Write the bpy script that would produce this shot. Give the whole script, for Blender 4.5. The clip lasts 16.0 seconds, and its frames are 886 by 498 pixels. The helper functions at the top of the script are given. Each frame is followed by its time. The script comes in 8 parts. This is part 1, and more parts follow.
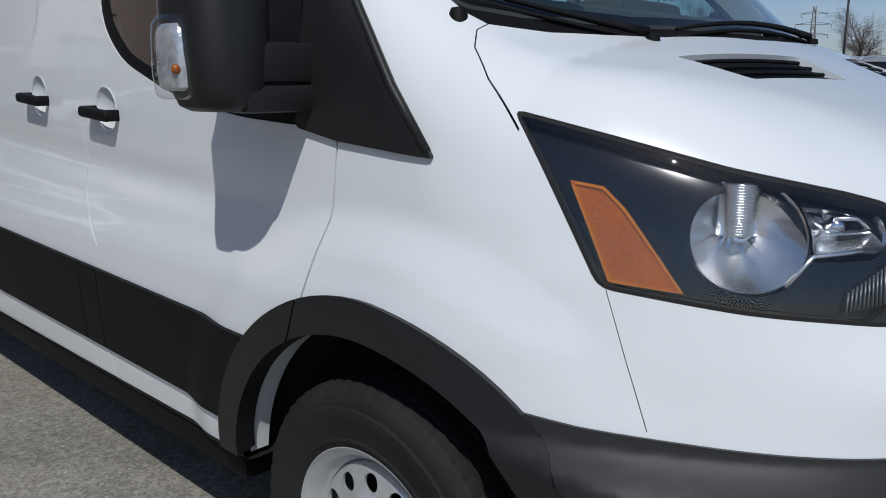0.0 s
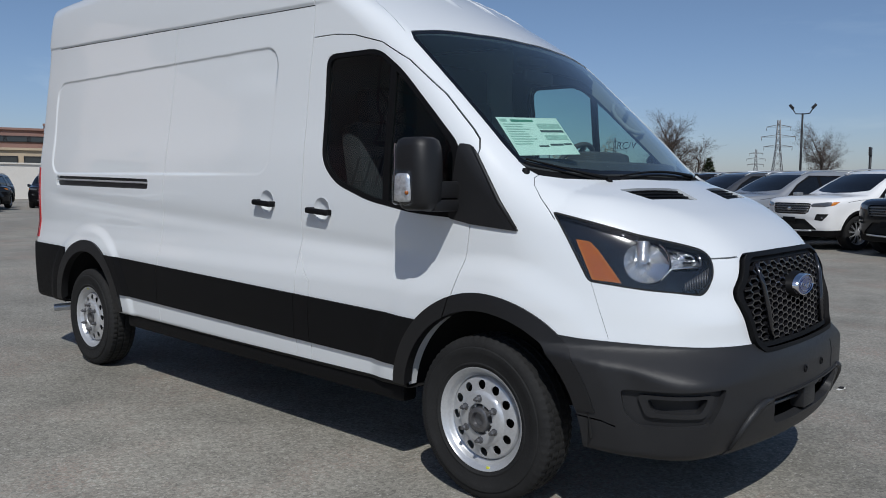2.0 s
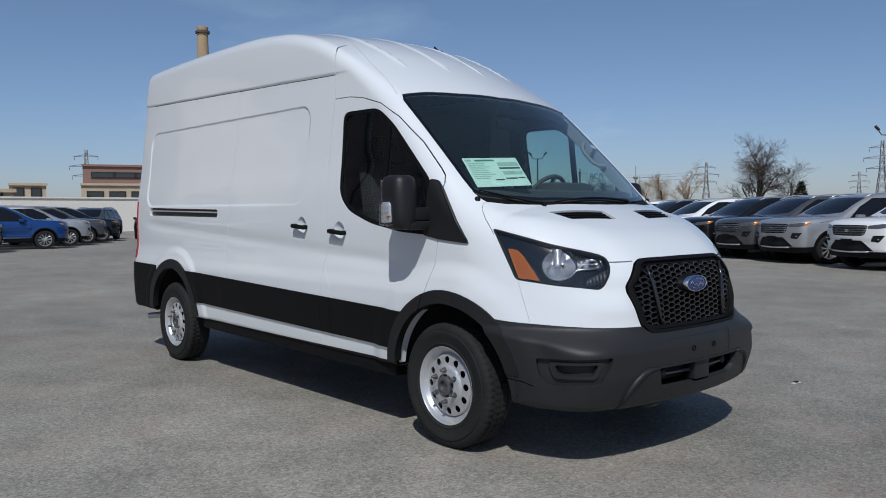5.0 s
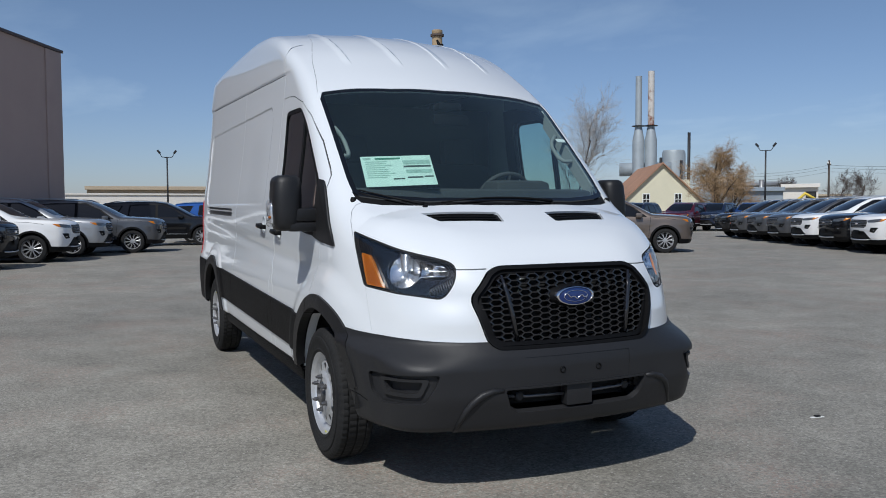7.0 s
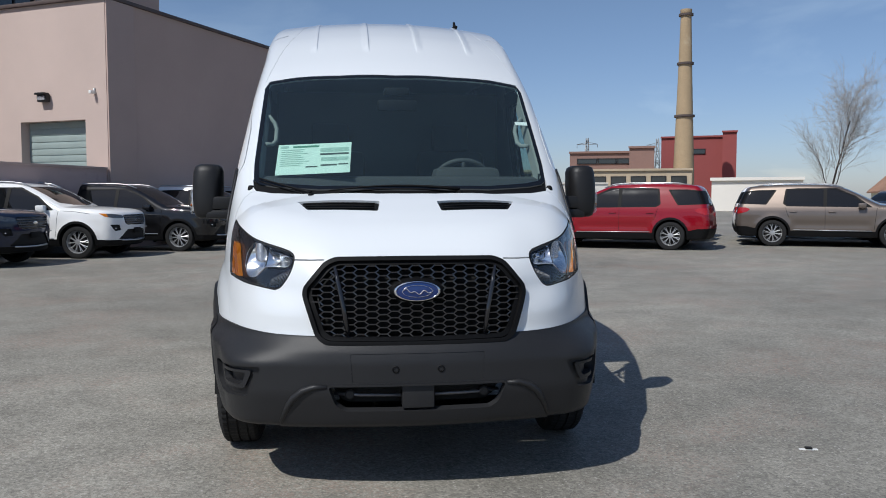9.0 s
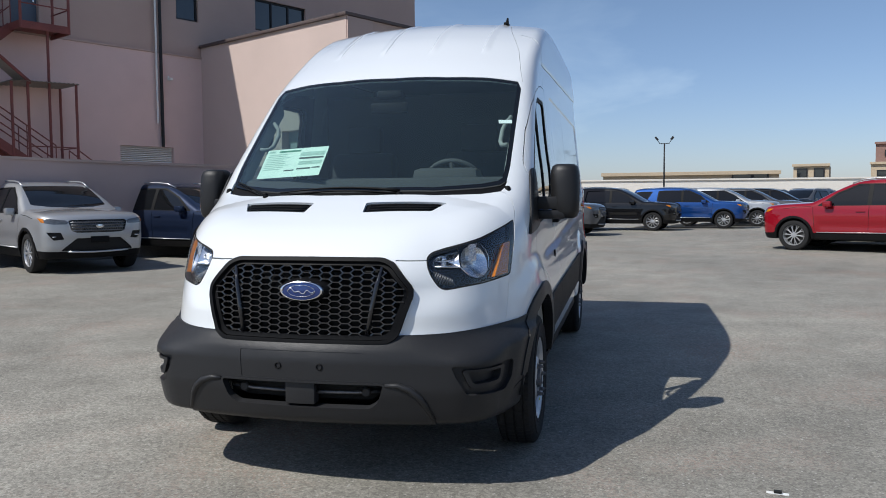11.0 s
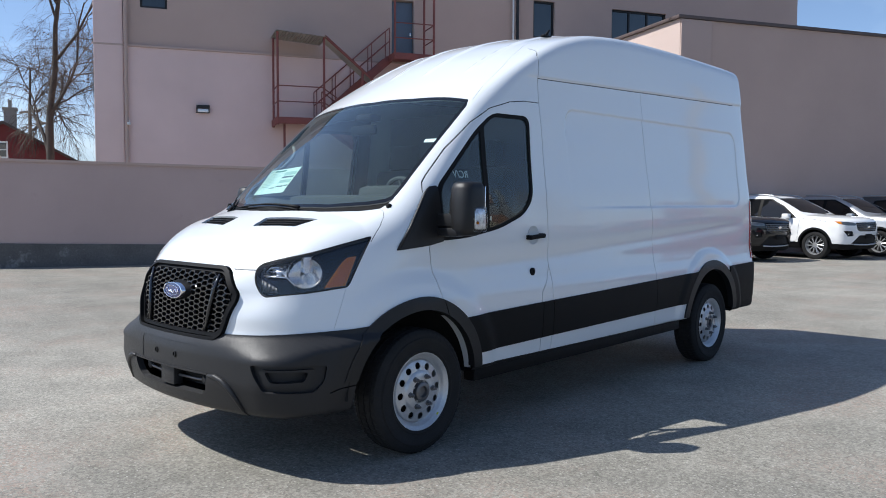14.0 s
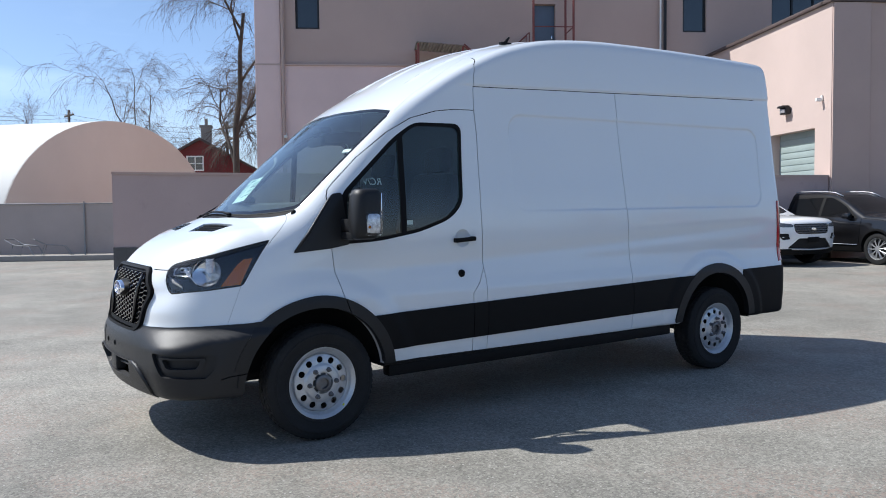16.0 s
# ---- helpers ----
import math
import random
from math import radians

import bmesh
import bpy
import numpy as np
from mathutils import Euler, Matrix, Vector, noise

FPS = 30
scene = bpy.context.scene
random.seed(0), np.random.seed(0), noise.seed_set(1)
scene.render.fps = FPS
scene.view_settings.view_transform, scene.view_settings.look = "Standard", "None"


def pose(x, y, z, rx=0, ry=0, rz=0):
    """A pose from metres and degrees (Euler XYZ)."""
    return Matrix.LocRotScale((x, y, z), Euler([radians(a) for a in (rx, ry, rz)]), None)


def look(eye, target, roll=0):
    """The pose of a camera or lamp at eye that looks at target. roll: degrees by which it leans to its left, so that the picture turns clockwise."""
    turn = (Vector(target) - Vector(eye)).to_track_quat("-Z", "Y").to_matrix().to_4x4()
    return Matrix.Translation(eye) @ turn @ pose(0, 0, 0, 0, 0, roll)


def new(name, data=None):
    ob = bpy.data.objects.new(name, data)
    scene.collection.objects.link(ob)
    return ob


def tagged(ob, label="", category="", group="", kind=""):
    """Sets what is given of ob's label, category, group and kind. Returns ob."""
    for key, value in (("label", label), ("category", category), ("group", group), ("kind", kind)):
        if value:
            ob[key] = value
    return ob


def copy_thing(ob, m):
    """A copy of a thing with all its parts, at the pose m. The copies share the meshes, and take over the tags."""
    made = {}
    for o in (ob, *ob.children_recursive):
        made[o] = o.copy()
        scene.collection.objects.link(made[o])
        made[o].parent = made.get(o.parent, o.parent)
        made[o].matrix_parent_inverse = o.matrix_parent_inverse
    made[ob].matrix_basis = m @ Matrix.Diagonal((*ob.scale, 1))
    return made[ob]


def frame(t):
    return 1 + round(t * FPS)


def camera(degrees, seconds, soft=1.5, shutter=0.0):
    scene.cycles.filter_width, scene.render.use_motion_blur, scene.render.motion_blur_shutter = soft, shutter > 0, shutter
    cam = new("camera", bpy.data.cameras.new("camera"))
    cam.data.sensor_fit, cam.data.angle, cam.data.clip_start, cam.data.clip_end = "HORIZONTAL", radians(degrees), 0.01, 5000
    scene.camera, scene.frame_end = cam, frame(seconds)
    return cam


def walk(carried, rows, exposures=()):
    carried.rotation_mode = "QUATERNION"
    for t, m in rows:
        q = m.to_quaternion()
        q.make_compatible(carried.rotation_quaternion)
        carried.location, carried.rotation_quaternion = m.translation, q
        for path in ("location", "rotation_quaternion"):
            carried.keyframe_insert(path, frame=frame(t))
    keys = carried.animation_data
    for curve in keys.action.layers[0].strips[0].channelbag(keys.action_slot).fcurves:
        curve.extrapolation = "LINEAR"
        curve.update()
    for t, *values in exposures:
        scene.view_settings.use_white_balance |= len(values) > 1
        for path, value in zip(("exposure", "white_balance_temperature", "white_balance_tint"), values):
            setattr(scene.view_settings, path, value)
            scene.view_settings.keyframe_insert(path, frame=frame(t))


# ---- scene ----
cam = camera(58.3, 16.0, soft=0.95)
PATH = [
    (0, (1.097, -1.899, 1.279), (-0.252, -0.482, 0.863), -0.3),
    (0.5, (1.29, -2.302, 1.303), (-0.061, -0.867, 0.969), -0.4),
    (1, (1.489, -2.747, 1.329), (0.156, -1.28, 1.059), -0.3),
    (1.5, (1.765, -3.164, 1.33), (0.441, -1.68, 1.118), -0.1),
    (2, (2.072, -3.507, 1.333), (0.737, -2.026, 1.172), 0.4),
    (2.5, (2.346, -3.871, 1.319), (1.004, -2.394, 1.189), 0.9),
    (3, (2.625, -4.124, 1.344), (1.27, -2.659, 1.219), 0.8),
    (5.5, (3.477, -3.679, 1.31), (1.905, -2.446, 1.224), -0.6),
    (6, (3.73, -3.184, 1.32), (2.065, -2.079, 1.231), -0.7),
    (6.5, (3.978, -2.659, 1.33), (2.23, -1.691, 1.239), -0.5),
    (7, (4.138, -2.14, 1.333), (2.322, -1.309, 1.236), -0.3),
    (7.5, (4.315, -1.585, 1.314), (2.437, -0.904, 1.215), -0.1),
    (8, (4.381, -1.073, 1.31), (2.456, -0.543, 1.201), 0.1),
    (8.5, (4.442, -0.625, 1.318), (2.483, -0.243, 1.201), 0.0),
    (9, (4.455, -0.298, 1.328), (2.472, -0.063, 1.204), -0.1),
    (11.5, (4.207, 1.946, 1.348), (2.317, 1.303, 1.22), -0.2),
    (12, (3.993, 2.432, 1.367), (2.173, 1.611, 1.236), 0.1),
    (12.5, (3.815, 2.963, 1.369), (2.083, 1.971, 1.243), 0.3),
    (13, (3.568, 3.386, 1.359), (1.931, 2.244, 1.239), 0.5),
    (13.5, (3.325, 3.759, 1.375), (1.78, 2.494, 1.262), 0.5),
    (14, (3.134, 4.083, 1.393), (1.68, 2.714, 1.285), 0.2),
    (14.5, (2.976, 4.225, 1.38), (1.604, 2.773, 1.276), -0.1),
    (15, (2.699, 4.618, 1.386), (1.414, 3.089, 1.283), -0.4),
    (15.5, (2.353, 4.973, 1.383), (1.16, 3.371, 1.281), -0.5),
    (16, (1.994, 5.39, 1.397), (0.905, 3.716, 1.299), -0.6),
]
walk(cam, [(t, look(eye, target, roll)) for t, eye, target, roll in PATH],
     [(0, -0.32, 6150, 10), (3, -0.22, 6100, 10), (5.5, -0.25, 6050, 10), (7, -0.14, 6100, 10), (9, 0.0, 6200, 10), (11.5, 0.34, 6300, 10), (13, 0.64, 6250, 10), (16, 0.72, 6150, 10)])

# ---- world, sun, exposure ----
SUN = Vector((0.585, -0.596, 1.0)).normalized()      # towards the sun
world = bpy.data.worlds.new("sky")
scene.world = world
world.use_nodes = True
sky = world.node_tree.nodes.new("ShaderNodeTexSky")
sky.sky_type = "NISHITA"
sky.sun_disc = False
sky.sun_elevation = math.asin(SUN.z)
sky.sun_rotation = math.atan2(SUN.x, SUN.y)
sky.altitude, sky.air_density, sky.dust_density, sky.ozone_density = 50, 1.0, 0.55, 2.6
back = world.node_tree.nodes["Background"]
back.inputs["Strength"].default_value = 0.084
tint = world.node_tree.nodes.new("ShaderNodeMix")          # clear spring sky, a shade bluer
tint.data_type, tint.blend_type = "RGBA", "MULTIPLY"
tint.inputs["Factor"].default_value = 1.0
tint.inputs["B"].default_value = (1.0, 0.99, 1.02, 1)
world.node_tree.links.new(sky.outputs["Color"], tint.inputs["A"])
# thin streaks of high cloud
co = world.node_tree.nodes.new("ShaderNodeTexCoord")
mp = world.node_tree.nodes.new("ShaderNodeMapping")
mp.inputs["Scale"].default_value = (1.0, 1.6, 5.0)
mp.inputs["Location"].default_value = (3.1, 0.4, 0.0)
wisps = world.node_tree.nodes.new("ShaderNodeTexNoise")
wisps.inputs["Scale"].default_value, wisps.inputs["Detail"].default_value, wisps.inputs["Roughness"].default_value = 2.2, 7, 0.55
wisps.inputs["Distortion"].default_value = 0.6
veil = world.node_tree.nodes.new("ShaderNodeMapRange")
veil.inputs["From Min"].default_value, veil.inputs["From Max"].default_value = 0.54, 0.78
veil.inputs["To Min"].default_value, veil.inputs["To Max"].default_value = 0.0, 0.55
# cool haze low over the horizon
height, low = world.node_tree.nodes.new("ShaderNodeSeparateXYZ"), world.node_tree.nodes.new("ShaderNodeMapRange")
low.inputs["From Min"].default_value, low.inputs["From Max"].default_value = 0.0, 0.26
low.inputs["To Min"].default_value, low.inputs["To Max"].default_value = 1.0, 0.0
cool = world.node_tree.nodes.new("ShaderNodeMix")
cool.data_type, cool.blend_type = "RGBA", "MULTIPLY"
cool.inputs["B"].default_value = (0.88, 0.93, 1.12, 1)
world.node_tree.links.new(co.outputs["Generated"], height.inputs["Vector"])
world.node_tree.links.new(height.outputs["Z"], low.inputs["Value"])
world.node_tree.links.new(low.outputs["Result"], cool.inputs["Factor"])
world.node_tree.links.new(tint.outputs["Result"], cool.inputs["A"])
haze = world.node_tree.nodes.new("ShaderNodeMix")
haze.data_type, haze.blend_type = "RGBA", "MULTIPLY"
haze.inputs["B"].default_value = (1.75, 1.5, 1.25, 1)
world.node_tree.links.new(co.outputs["Generated"], mp.inputs["Vector"])
world.node_tree.links.new(mp.outputs["Vector"], wisps.inputs["Vector"])
world.node_tree.links.new(wisps.outputs["Fac"], veil.inputs["Value"])
world.node_tree.links.new(veil.outputs["Result"], haze.inputs["Factor"])
world.node_tree.links.new(cool.outputs["Result"], haze.inputs["A"])
world.node_tree.links.new(haze.outputs["Result"], back.inputs["Color"])
lamp = bpy.data.lights.new("sun", "SUN")
lamp.energy, lamp.angle, lamp.color = 3.75, radians(0.53), (1.0, 0.965, 0.90)
sun_ob = new("sun", lamp)
sun_ob.matrix_world = look(SUN * 60, (0, 0, 0))

# ---- materials ----


def nodes_of(name):
    m = bpy.data.materials.new(name)
    m.use_nodes = True
    return m, m.node_tree, m.node_tree.nodes["Principled BSDF"]


def wire(tree, a, b):
    tree.links.new(a, b)


def surface(name, base, rough=0.6, metal=0.0, coat=0.0, grain=(60, 0.08), blotch=(1.2, 0.12), bump=(80, 0.0), rough_var=0.1,
            stain=None, per_object=0.0, coord="Object", stretch=(1, 1, 1), spec=0.5):
    """A colour with variation at two scales, roughness that follows it, and fine relief."""
    m, tree, bsdf = nodes_of(name)
    n = tree.nodes
    co = n.new("ShaderNodeTexCoord")
    mp = n.new("ShaderNodeMapping")
    mp.inputs["Scale"].default_value = stretch
    wire(tree, co.outputs[coord], mp.inputs["Vector"])

    def noise_of(scale, detail=4, rough_in=0.6):
        t = n.new("ShaderNodeTexNoise")
        t.inputs["Scale"].default_value = scale
        t.inputs["Detail"].default_value = detail
        t.inputs["Roughness"].default_value = rough_in
        wire(tree, mp.outputs["Vector"], t.inputs["Vector"])
        return t

    fine, large = noise_of(grain[0]), noise_of(blotch[0], 6)

    def around_one(t, amount):
        r = n.new("ShaderNodeMapRange")
        r.inputs["From Min"].default_value, r.inputs["From Max"].default_value = 0.25, 0.75
        r.inputs["To Min"].default_value, r.inputs["To Max"].default_value = 1 - amount, 1 + amount
        wire(tree, t.outputs["Fac"], r.inputs["Value"])
        return r.outputs["Result"]

    mul = n.new("ShaderNodeMath")
    mul.operation = "MULTIPLY"
    wire(tree, around_one(fine, grain[1]), mul.inputs[0])
    wire(tree, around_one(large, blotch[1]), mul.inputs[1])
    last = mul.outputs[0]
    if per_object:
        info = n.new("ShaderNodeObjectInfo")
        r = n.new("ShaderNodeMapRange")
        r.inputs["To Min"].default_value, r.inputs["To Max"].default_value = 1 - per_object, 1 + per_object
        wire(tree, info.outputs["Random"], r.inputs["Value"])
        k = n.new("ShaderNodeMath")
        k.operation = "MULTIPLY"
        wire(tree, last, k.inputs[0])
        wire(tree, r.outputs["Result"], k.inputs[1])
        last = k.outputs[0]
    sc = n.new("ShaderNodeVectorMath")
    sc.operation = "SCALE"
    sc.inputs[0].default_value = base
    wire(tree, last, sc.inputs["Scale"])
    colour = sc.outputs["Vector"]
    if stain:
        mix = n.new("ShaderNodeMix")
        mix.data_type = "RGBA"
        t = noise_of(stain[1], 8, 0.65)
        r = n.new("ShaderNodeMapRange")
        r.inputs["From Min"].default_value, r.inputs["From Max"].default_value = stain[2], stain[2] + 0.12
        wire(tree, t.outputs["Fac"], r.inputs["Value"])
        wire(tree, r.outputs["Result"], mix.inputs["Factor"])
        wire(tree, colour, mix.inputs["A"])
        mix.inputs["B"].default_value = (*stain[0], 1)
        colour = mix.outputs["Result"]
    wire(tree, colour, bsdf.inputs["Base Color"])
    rr = n.new("ShaderNodeMapRange")
    rr.inputs["To Min"].default_value, rr.inputs["To Max"].default_value = max(0.0, rough - rough_var), min(1.0, rough + rough_var)
    wire(tree, large.outputs["Fac"], rr.inputs["Value"])
    wire(tree, rr.outputs["Result"], bsdf.inputs["Roughness"])
    bsdf.inputs["Metallic"].default_value = metal
    bsdf.inputs["Specular IOR Level"].default_value = spec
    bsdf.inputs["Coat Weight"].default_value = coat
    bsdf.inputs["Coat Roughness"].default_value = 0.04
    if bump[1]:
        b = n.new("ShaderNodeBump")
        b.inputs["Strength"].default_value = bump[1]
        b.inputs["Distance"].default_value = 0.01
        wire(tree, noise_of(bump[0], 5).outputs["Fac"], b.inputs["Height"])
        wire(tree, b.outputs["Normal"], bsdf.inputs["Normal"])
    return m


def thin_pane(name, tint, gloss=1.0, ior=1.75, haze_or_dust=0.0):
    """A thin window pane: it lets light straight through, tinted, and mirrors by Fresnel."""
    m, tree, bsdf = nodes_of(name)
    n = tree.nodes
    clear = n.new("ShaderNodeBsdfTransparent")
    clear.inputs["Color"].default_value = (*tint, 1)
    shine = n.new("ShaderNodeBsdfGlossy")
    shine.inputs["Roughness"].default_value = 0.01
    shine.inputs["Color"].default_value = (gloss, gloss, gloss, 1)
    facing = n.new("ShaderNodeLayerWeight")                 # Schlick's curve, the same from both sides of the pane
    facing.inputs["Blend"].default_value = 0.5
    power = n.new("ShaderNodeMath")
    power.operation = "POWER"
    power.inputs[1].default_value = 4.0
    wire(tree, facing.outputs["Facing"], power.inputs[0])
    fr = n.new("ShaderNodeMapRange")
    fr.inputs["To Min"].default_value = ((ior - 1) / (ior + 1)) ** 2
    wire(tree, power.outputs[0], fr.inputs["Value"])
    mix = n.new("ShaderNodeMixShader")
    wire(tree, fr.outputs["Result"], mix.inputs["Fac"])
    wire(tree, clear.outputs["BSDF"], mix.inputs[1])
    wire(tree, shine.outputs["BSDF"], mix.inputs[2])
    last = mix
    if haze_or_dust:                                                # streaky teal veil put into the colour for light caught on the glass
        co, cloud, film = n.new("ShaderNodeTexCoord"), n.new("ShaderNodeTexNoise"), n.new("ShaderNodeMapRange")
        cloud.inputs["Scale"].default_value, cloud.inputs["Detail"].default_value = 3.0, 6
        film.inputs["To Min"].default_value, film.inputs["To Max"].default_value = 0.6 * haze_or_dust, 1.4 * haze_or_dust
        dull = n.new("ShaderNodeBsdfDiffuse")
        dull.inputs["Color"].default_value = (0.40, 0.60, 0.64, 1)
        last = n.new("ShaderNodeMixShader")
        wire(tree, co.outputs["Object"], cloud.inputs["Vector"])
        wire(tree, cloud.outputs["Fac"], film.inputs["Value"])
        wire(tree, film.outputs["Result"], last.inputs["Fac"])
        wire(tree, mix.outputs["Shader"], last.inputs[1])
        wire(tree, dull.outputs["BSDF"], last.inputs[2])
    wire(tree, last.outputs["Shader"], n["Material Output"].inputs["Surface"])
    return m


WHITE_PAINT = surface("white_paint", (0.72, 0.745, 0.755), 0.30, 0, 0.9, (300, 0.01), (0.8, 0.012), (900, 0.004), 0.05)
MIRROR_PLASTIC = surface("mirror_plastic", (0.0125, 0.0125, 0.0132), 0.46, 0, 0, (240, 0.12), (3, 0.12), (700, 0.10), 0.07, spec=0.35)
BLACK_PLASTIC = surface("black_plastic", (0.0068, 0.0068, 0.0072), 0.55, 0, 0, (220, 0.2), (3, 0.15), (700, 0.12), 0.08, spec=0.12)
GREY_PLASTIC = surface("grey_plastic", (0.021, 0.0212, 0.0225), 0.44, 0, 0, (260, 0.12), (2.5, 0.12), (800, 0.12), 0.07, spec=0.30)
GLOSS_BLACK = surface("gloss_black", (0.012, 0.012, 0.014), 0.14, 0, 0.6, (90, 0.1), (4, 0.1), (80, 0.0), 0.05)
SATIN_BLACK = surface("satin_black", (0.006, 0.006, 0.0065), 0.55, 0, 0, (90, 0.1), (4, 0.1), (300, 0.05), 0.05, spec=0.12)
LAMP_BACK = surface("lamp_back", (0.020, 0.021, 0.024), 0.30, 0, 0.3, (90, 0.1), (9, 0.25), (60, 0.1), 0.08)
LAMP_BEZEL = surface("lamp_bezel", (0.006, 0.0065, 0.009), 0.16, 0, 0.0, (90, 0.1), (9, 0.2), (60, 0.0), 0.05, spec=0.4)
RAIL_GREY = surface("rail_grey", (0.05, 0.05, 0.052), 0.4, 0.5, 0, (90, 0.1), (3, 0.2))
GAP_DARK = surface("gap_dark", (0.004, 0.004, 0.004), 0.8, 0, 0)
RUBBER = surface("rubber", (0.019, 0.019, 0.019), 0.75, 0, 0, (120, 0.2), (6, 0.25), (300, 0.2), 0.1, spec=0.2)
STEEL = surface("painted_steel", (0.53, 0.54, 0.55), 0.32, 0.5, 0, (90, 0.08), (9, 0.12), (200, 0.05), 0.1)
CHROME = surface("chrome", (0.8, 0.8, 0.82), 0.12, 1.0, 0, (60, 0.05), (6, 0.06))
REFLECTOR = surface("reflector", (0.88, 0.89, 0.90), 0.20, 0.95, 0, (60, 0.05), (14, 0.06), rough_var=0.06)
AMBER = surface("amber_lens", (0.34, 0.085, 0.0), 0.2, 0, 0.4, (160, 0.2), (12, 0.15), (120, 0.15))
AMBER_EDGE = surface("amber_edge", (0.48, 0.15, 0.004), 0.25, 0, 0.3, (160, 0.1), (12, 0.1))
RED_LENS = surface("red_lens", (0.35, 0.01, 0.012), 0.15, 0, 0.8, (90, 0.15), (8, 0.1))
LENS = thin_pane("lamp_lens", (0.93, 0.94, 0.95), 1.0, 1.55, 0.004)
WINDSHIELD = thin_pane("windshield_glass", (0.64, 0.81, 0.79), 1.0, 1.60, 0.020)
SIDE_GLASS = thin_pane("side_glass", (0.62, 0.74, 0.72), 1.0, 1.6)
TINTED = surface("tinted_glass", (0.006, 0.007, 0.008), 0.03, 0, 0.0, (4, 0.1), (2, 0.1), (20, 0.0), 0.02)
INTERIOR = surface("interior_trim", (0.045, 0.048, 0.050), 0.75, 0, 0, (120, 0.15), (4, 0.15), (400, 0.1))
HEADLINER = surface("headliner", (0.24, 0.255, 0.245), 0.9, 0, 0, (300, 0.1), (4, 0.06))
SEAT_CLOTH = surface("seat_cloth", (0.022, 0.023, 0.026), 0.9, 0, 0, (400, 0.3), (6, 0.1), (500, 0.2))
ASPHALT_DARK = surface("wheel_well", (0.006, 0.006, 0.006), 0.9)


def asphalt():
    m, tree, bsdf = nodes_of("asphalt")
    n = tree.nodes
    co = n.new("ShaderNodeTexCoord")

    def noise_of(scale, detail=5, rough=0.6):
        t = n.new("ShaderNodeTexNoise")
        t.inputs["Scale"].default_value, t.inputs["Detail"].default_value, t.inputs["Roughness"].default_value = scale, detail, rough
        wire(tree, co.outputs["Object"], t.inputs["Vector"])
        return t.outputs["Fac"]

    def ramp(src, a, b, lo, hi):
        r = n.new("ShaderNodeMapRange")
        for k, v in (("From Min", a), ("From Max", b), ("To Min", lo), ("To Max", hi)):
            r.inputs[k].default_value = v
        wire(tree, src, r.inputs["Value"])
        return r.outputs["Result"]

    def math_node(op, a, b):
        k = n.new("ShaderNodeMath")
        k.operation = op
        wire(tree, a, k.inputs[0])
        wire(tree, b, k.inputs[1])
        return k.outputs[0]

    v = math_node("MULTIPLY", ramp(noise_of(0.22, 6, 0.55), 0.3, 0.7, 0.76, 1.20), ramp(noise_of(1.7, 7, 0.65), 0.3, 0.7, 0.80, 1.18))
    v = math_node("MULTIPLY", v, ramp(noise_of(95, 3, 0.7), 0.3, 0.7, 0.70, 1.30))
    v = math_node("MULTIPLY", v, ramp(noise_of(28, 4, 0.7), 0.3, 0.7, 0.85, 1.16))
    # pale stones among the binder
    vo = n.new("ShaderNodeTexVoronoi")
    vo.inputs["Scale"].default_value = 38
    wire(tree, co.outputs["Object"], vo.inputs["Vector"])
    dot = ramp(vo.outputs["Distance"], 0.15, 0.25, 0.9, 0.0)
    pick = ramp(vo.outputs["Color"], 0.60, 0.72, 0.0, 1.0)
    dots = math_node("MULTIPLY", dot, pick)
    # worn chippings, finer
    v2 = n.new("ShaderNodeTexVoronoi")
    v2.inputs["Scale"].default_value = 72
    wire(tree, co.outputs["Object"], v2.inputs["Vector"])
    v = math_node("MULTIPLY", v, ramp(v2.outputs["Color"], 0.1, 0.9, 0.70, 1.30))
    sc = n.new("ShaderNodeVectorMath")
    sc.operation = "SCALE"
    sc.inputs[0].default_value = (0.250, 0.237, 0.203)
    wire(tree, v, sc.inputs["Scale"])
    mix = n.new("ShaderNodeMix")
    mix.data_type = "RGBA"
    wire(tree, dots, mix.inputs["Factor"])
    wire(tree, sc.outputs["Vector"], mix.inputs["A"])
    mix.inputs["B"].default_value = (0.44, 0.42, 0.39, 1)
    # reddish chippings in drifts
    red = n.new("ShaderNodeMix")
    red.data_type = "RGBA"
    v3 = n.new("ShaderNodeTexVoronoi")
    v3.inputs["Scale"].default_value = 85
    wire(tree, co.outputs["Object"], v3.inputs["Vector"])
    wire(tree, math_node("MULTIPLY", ramp(v3.outputs["Color"], 0.55, 0.62, 0.0, 0.75), ramp(noise_of(0.8, 4, 0.6), 0.48, 0.66, 0.0, 1.0)), red.inputs["Factor"])
    wire(tree, mix.outputs["Result"], red.inputs["A"])
    red.inputs["B"].default_value = (0.30, 0.215, 0.175, 1)
    mix = red
    # dusty patches
    haze_or_dust = n.new("ShaderNodeMix")
    haze_or_dust.data_type = "RGBA"
    wire(tree, ramp(noise_of(0.9, 8, 0.7), 0.60, 0.72, 0.0, 0.45), haze_or_dust.inputs["Factor"])
    wire(tree, mix.outputs["Result"], haze_or_dust.inputs["A"])
    haze_or_dust.inputs["B"].default_value = (0.30, 0.28, 0.25, 1)
    # oil stains
    oil = n.new("ShaderNodeMix")
    oil.data_type = "RGBA"
    wire(tree, ramp(noise_of(0.55, 5, 0.6), 0.30, 0.24, 0.0, 0.5), oil.inputs["Factor"])
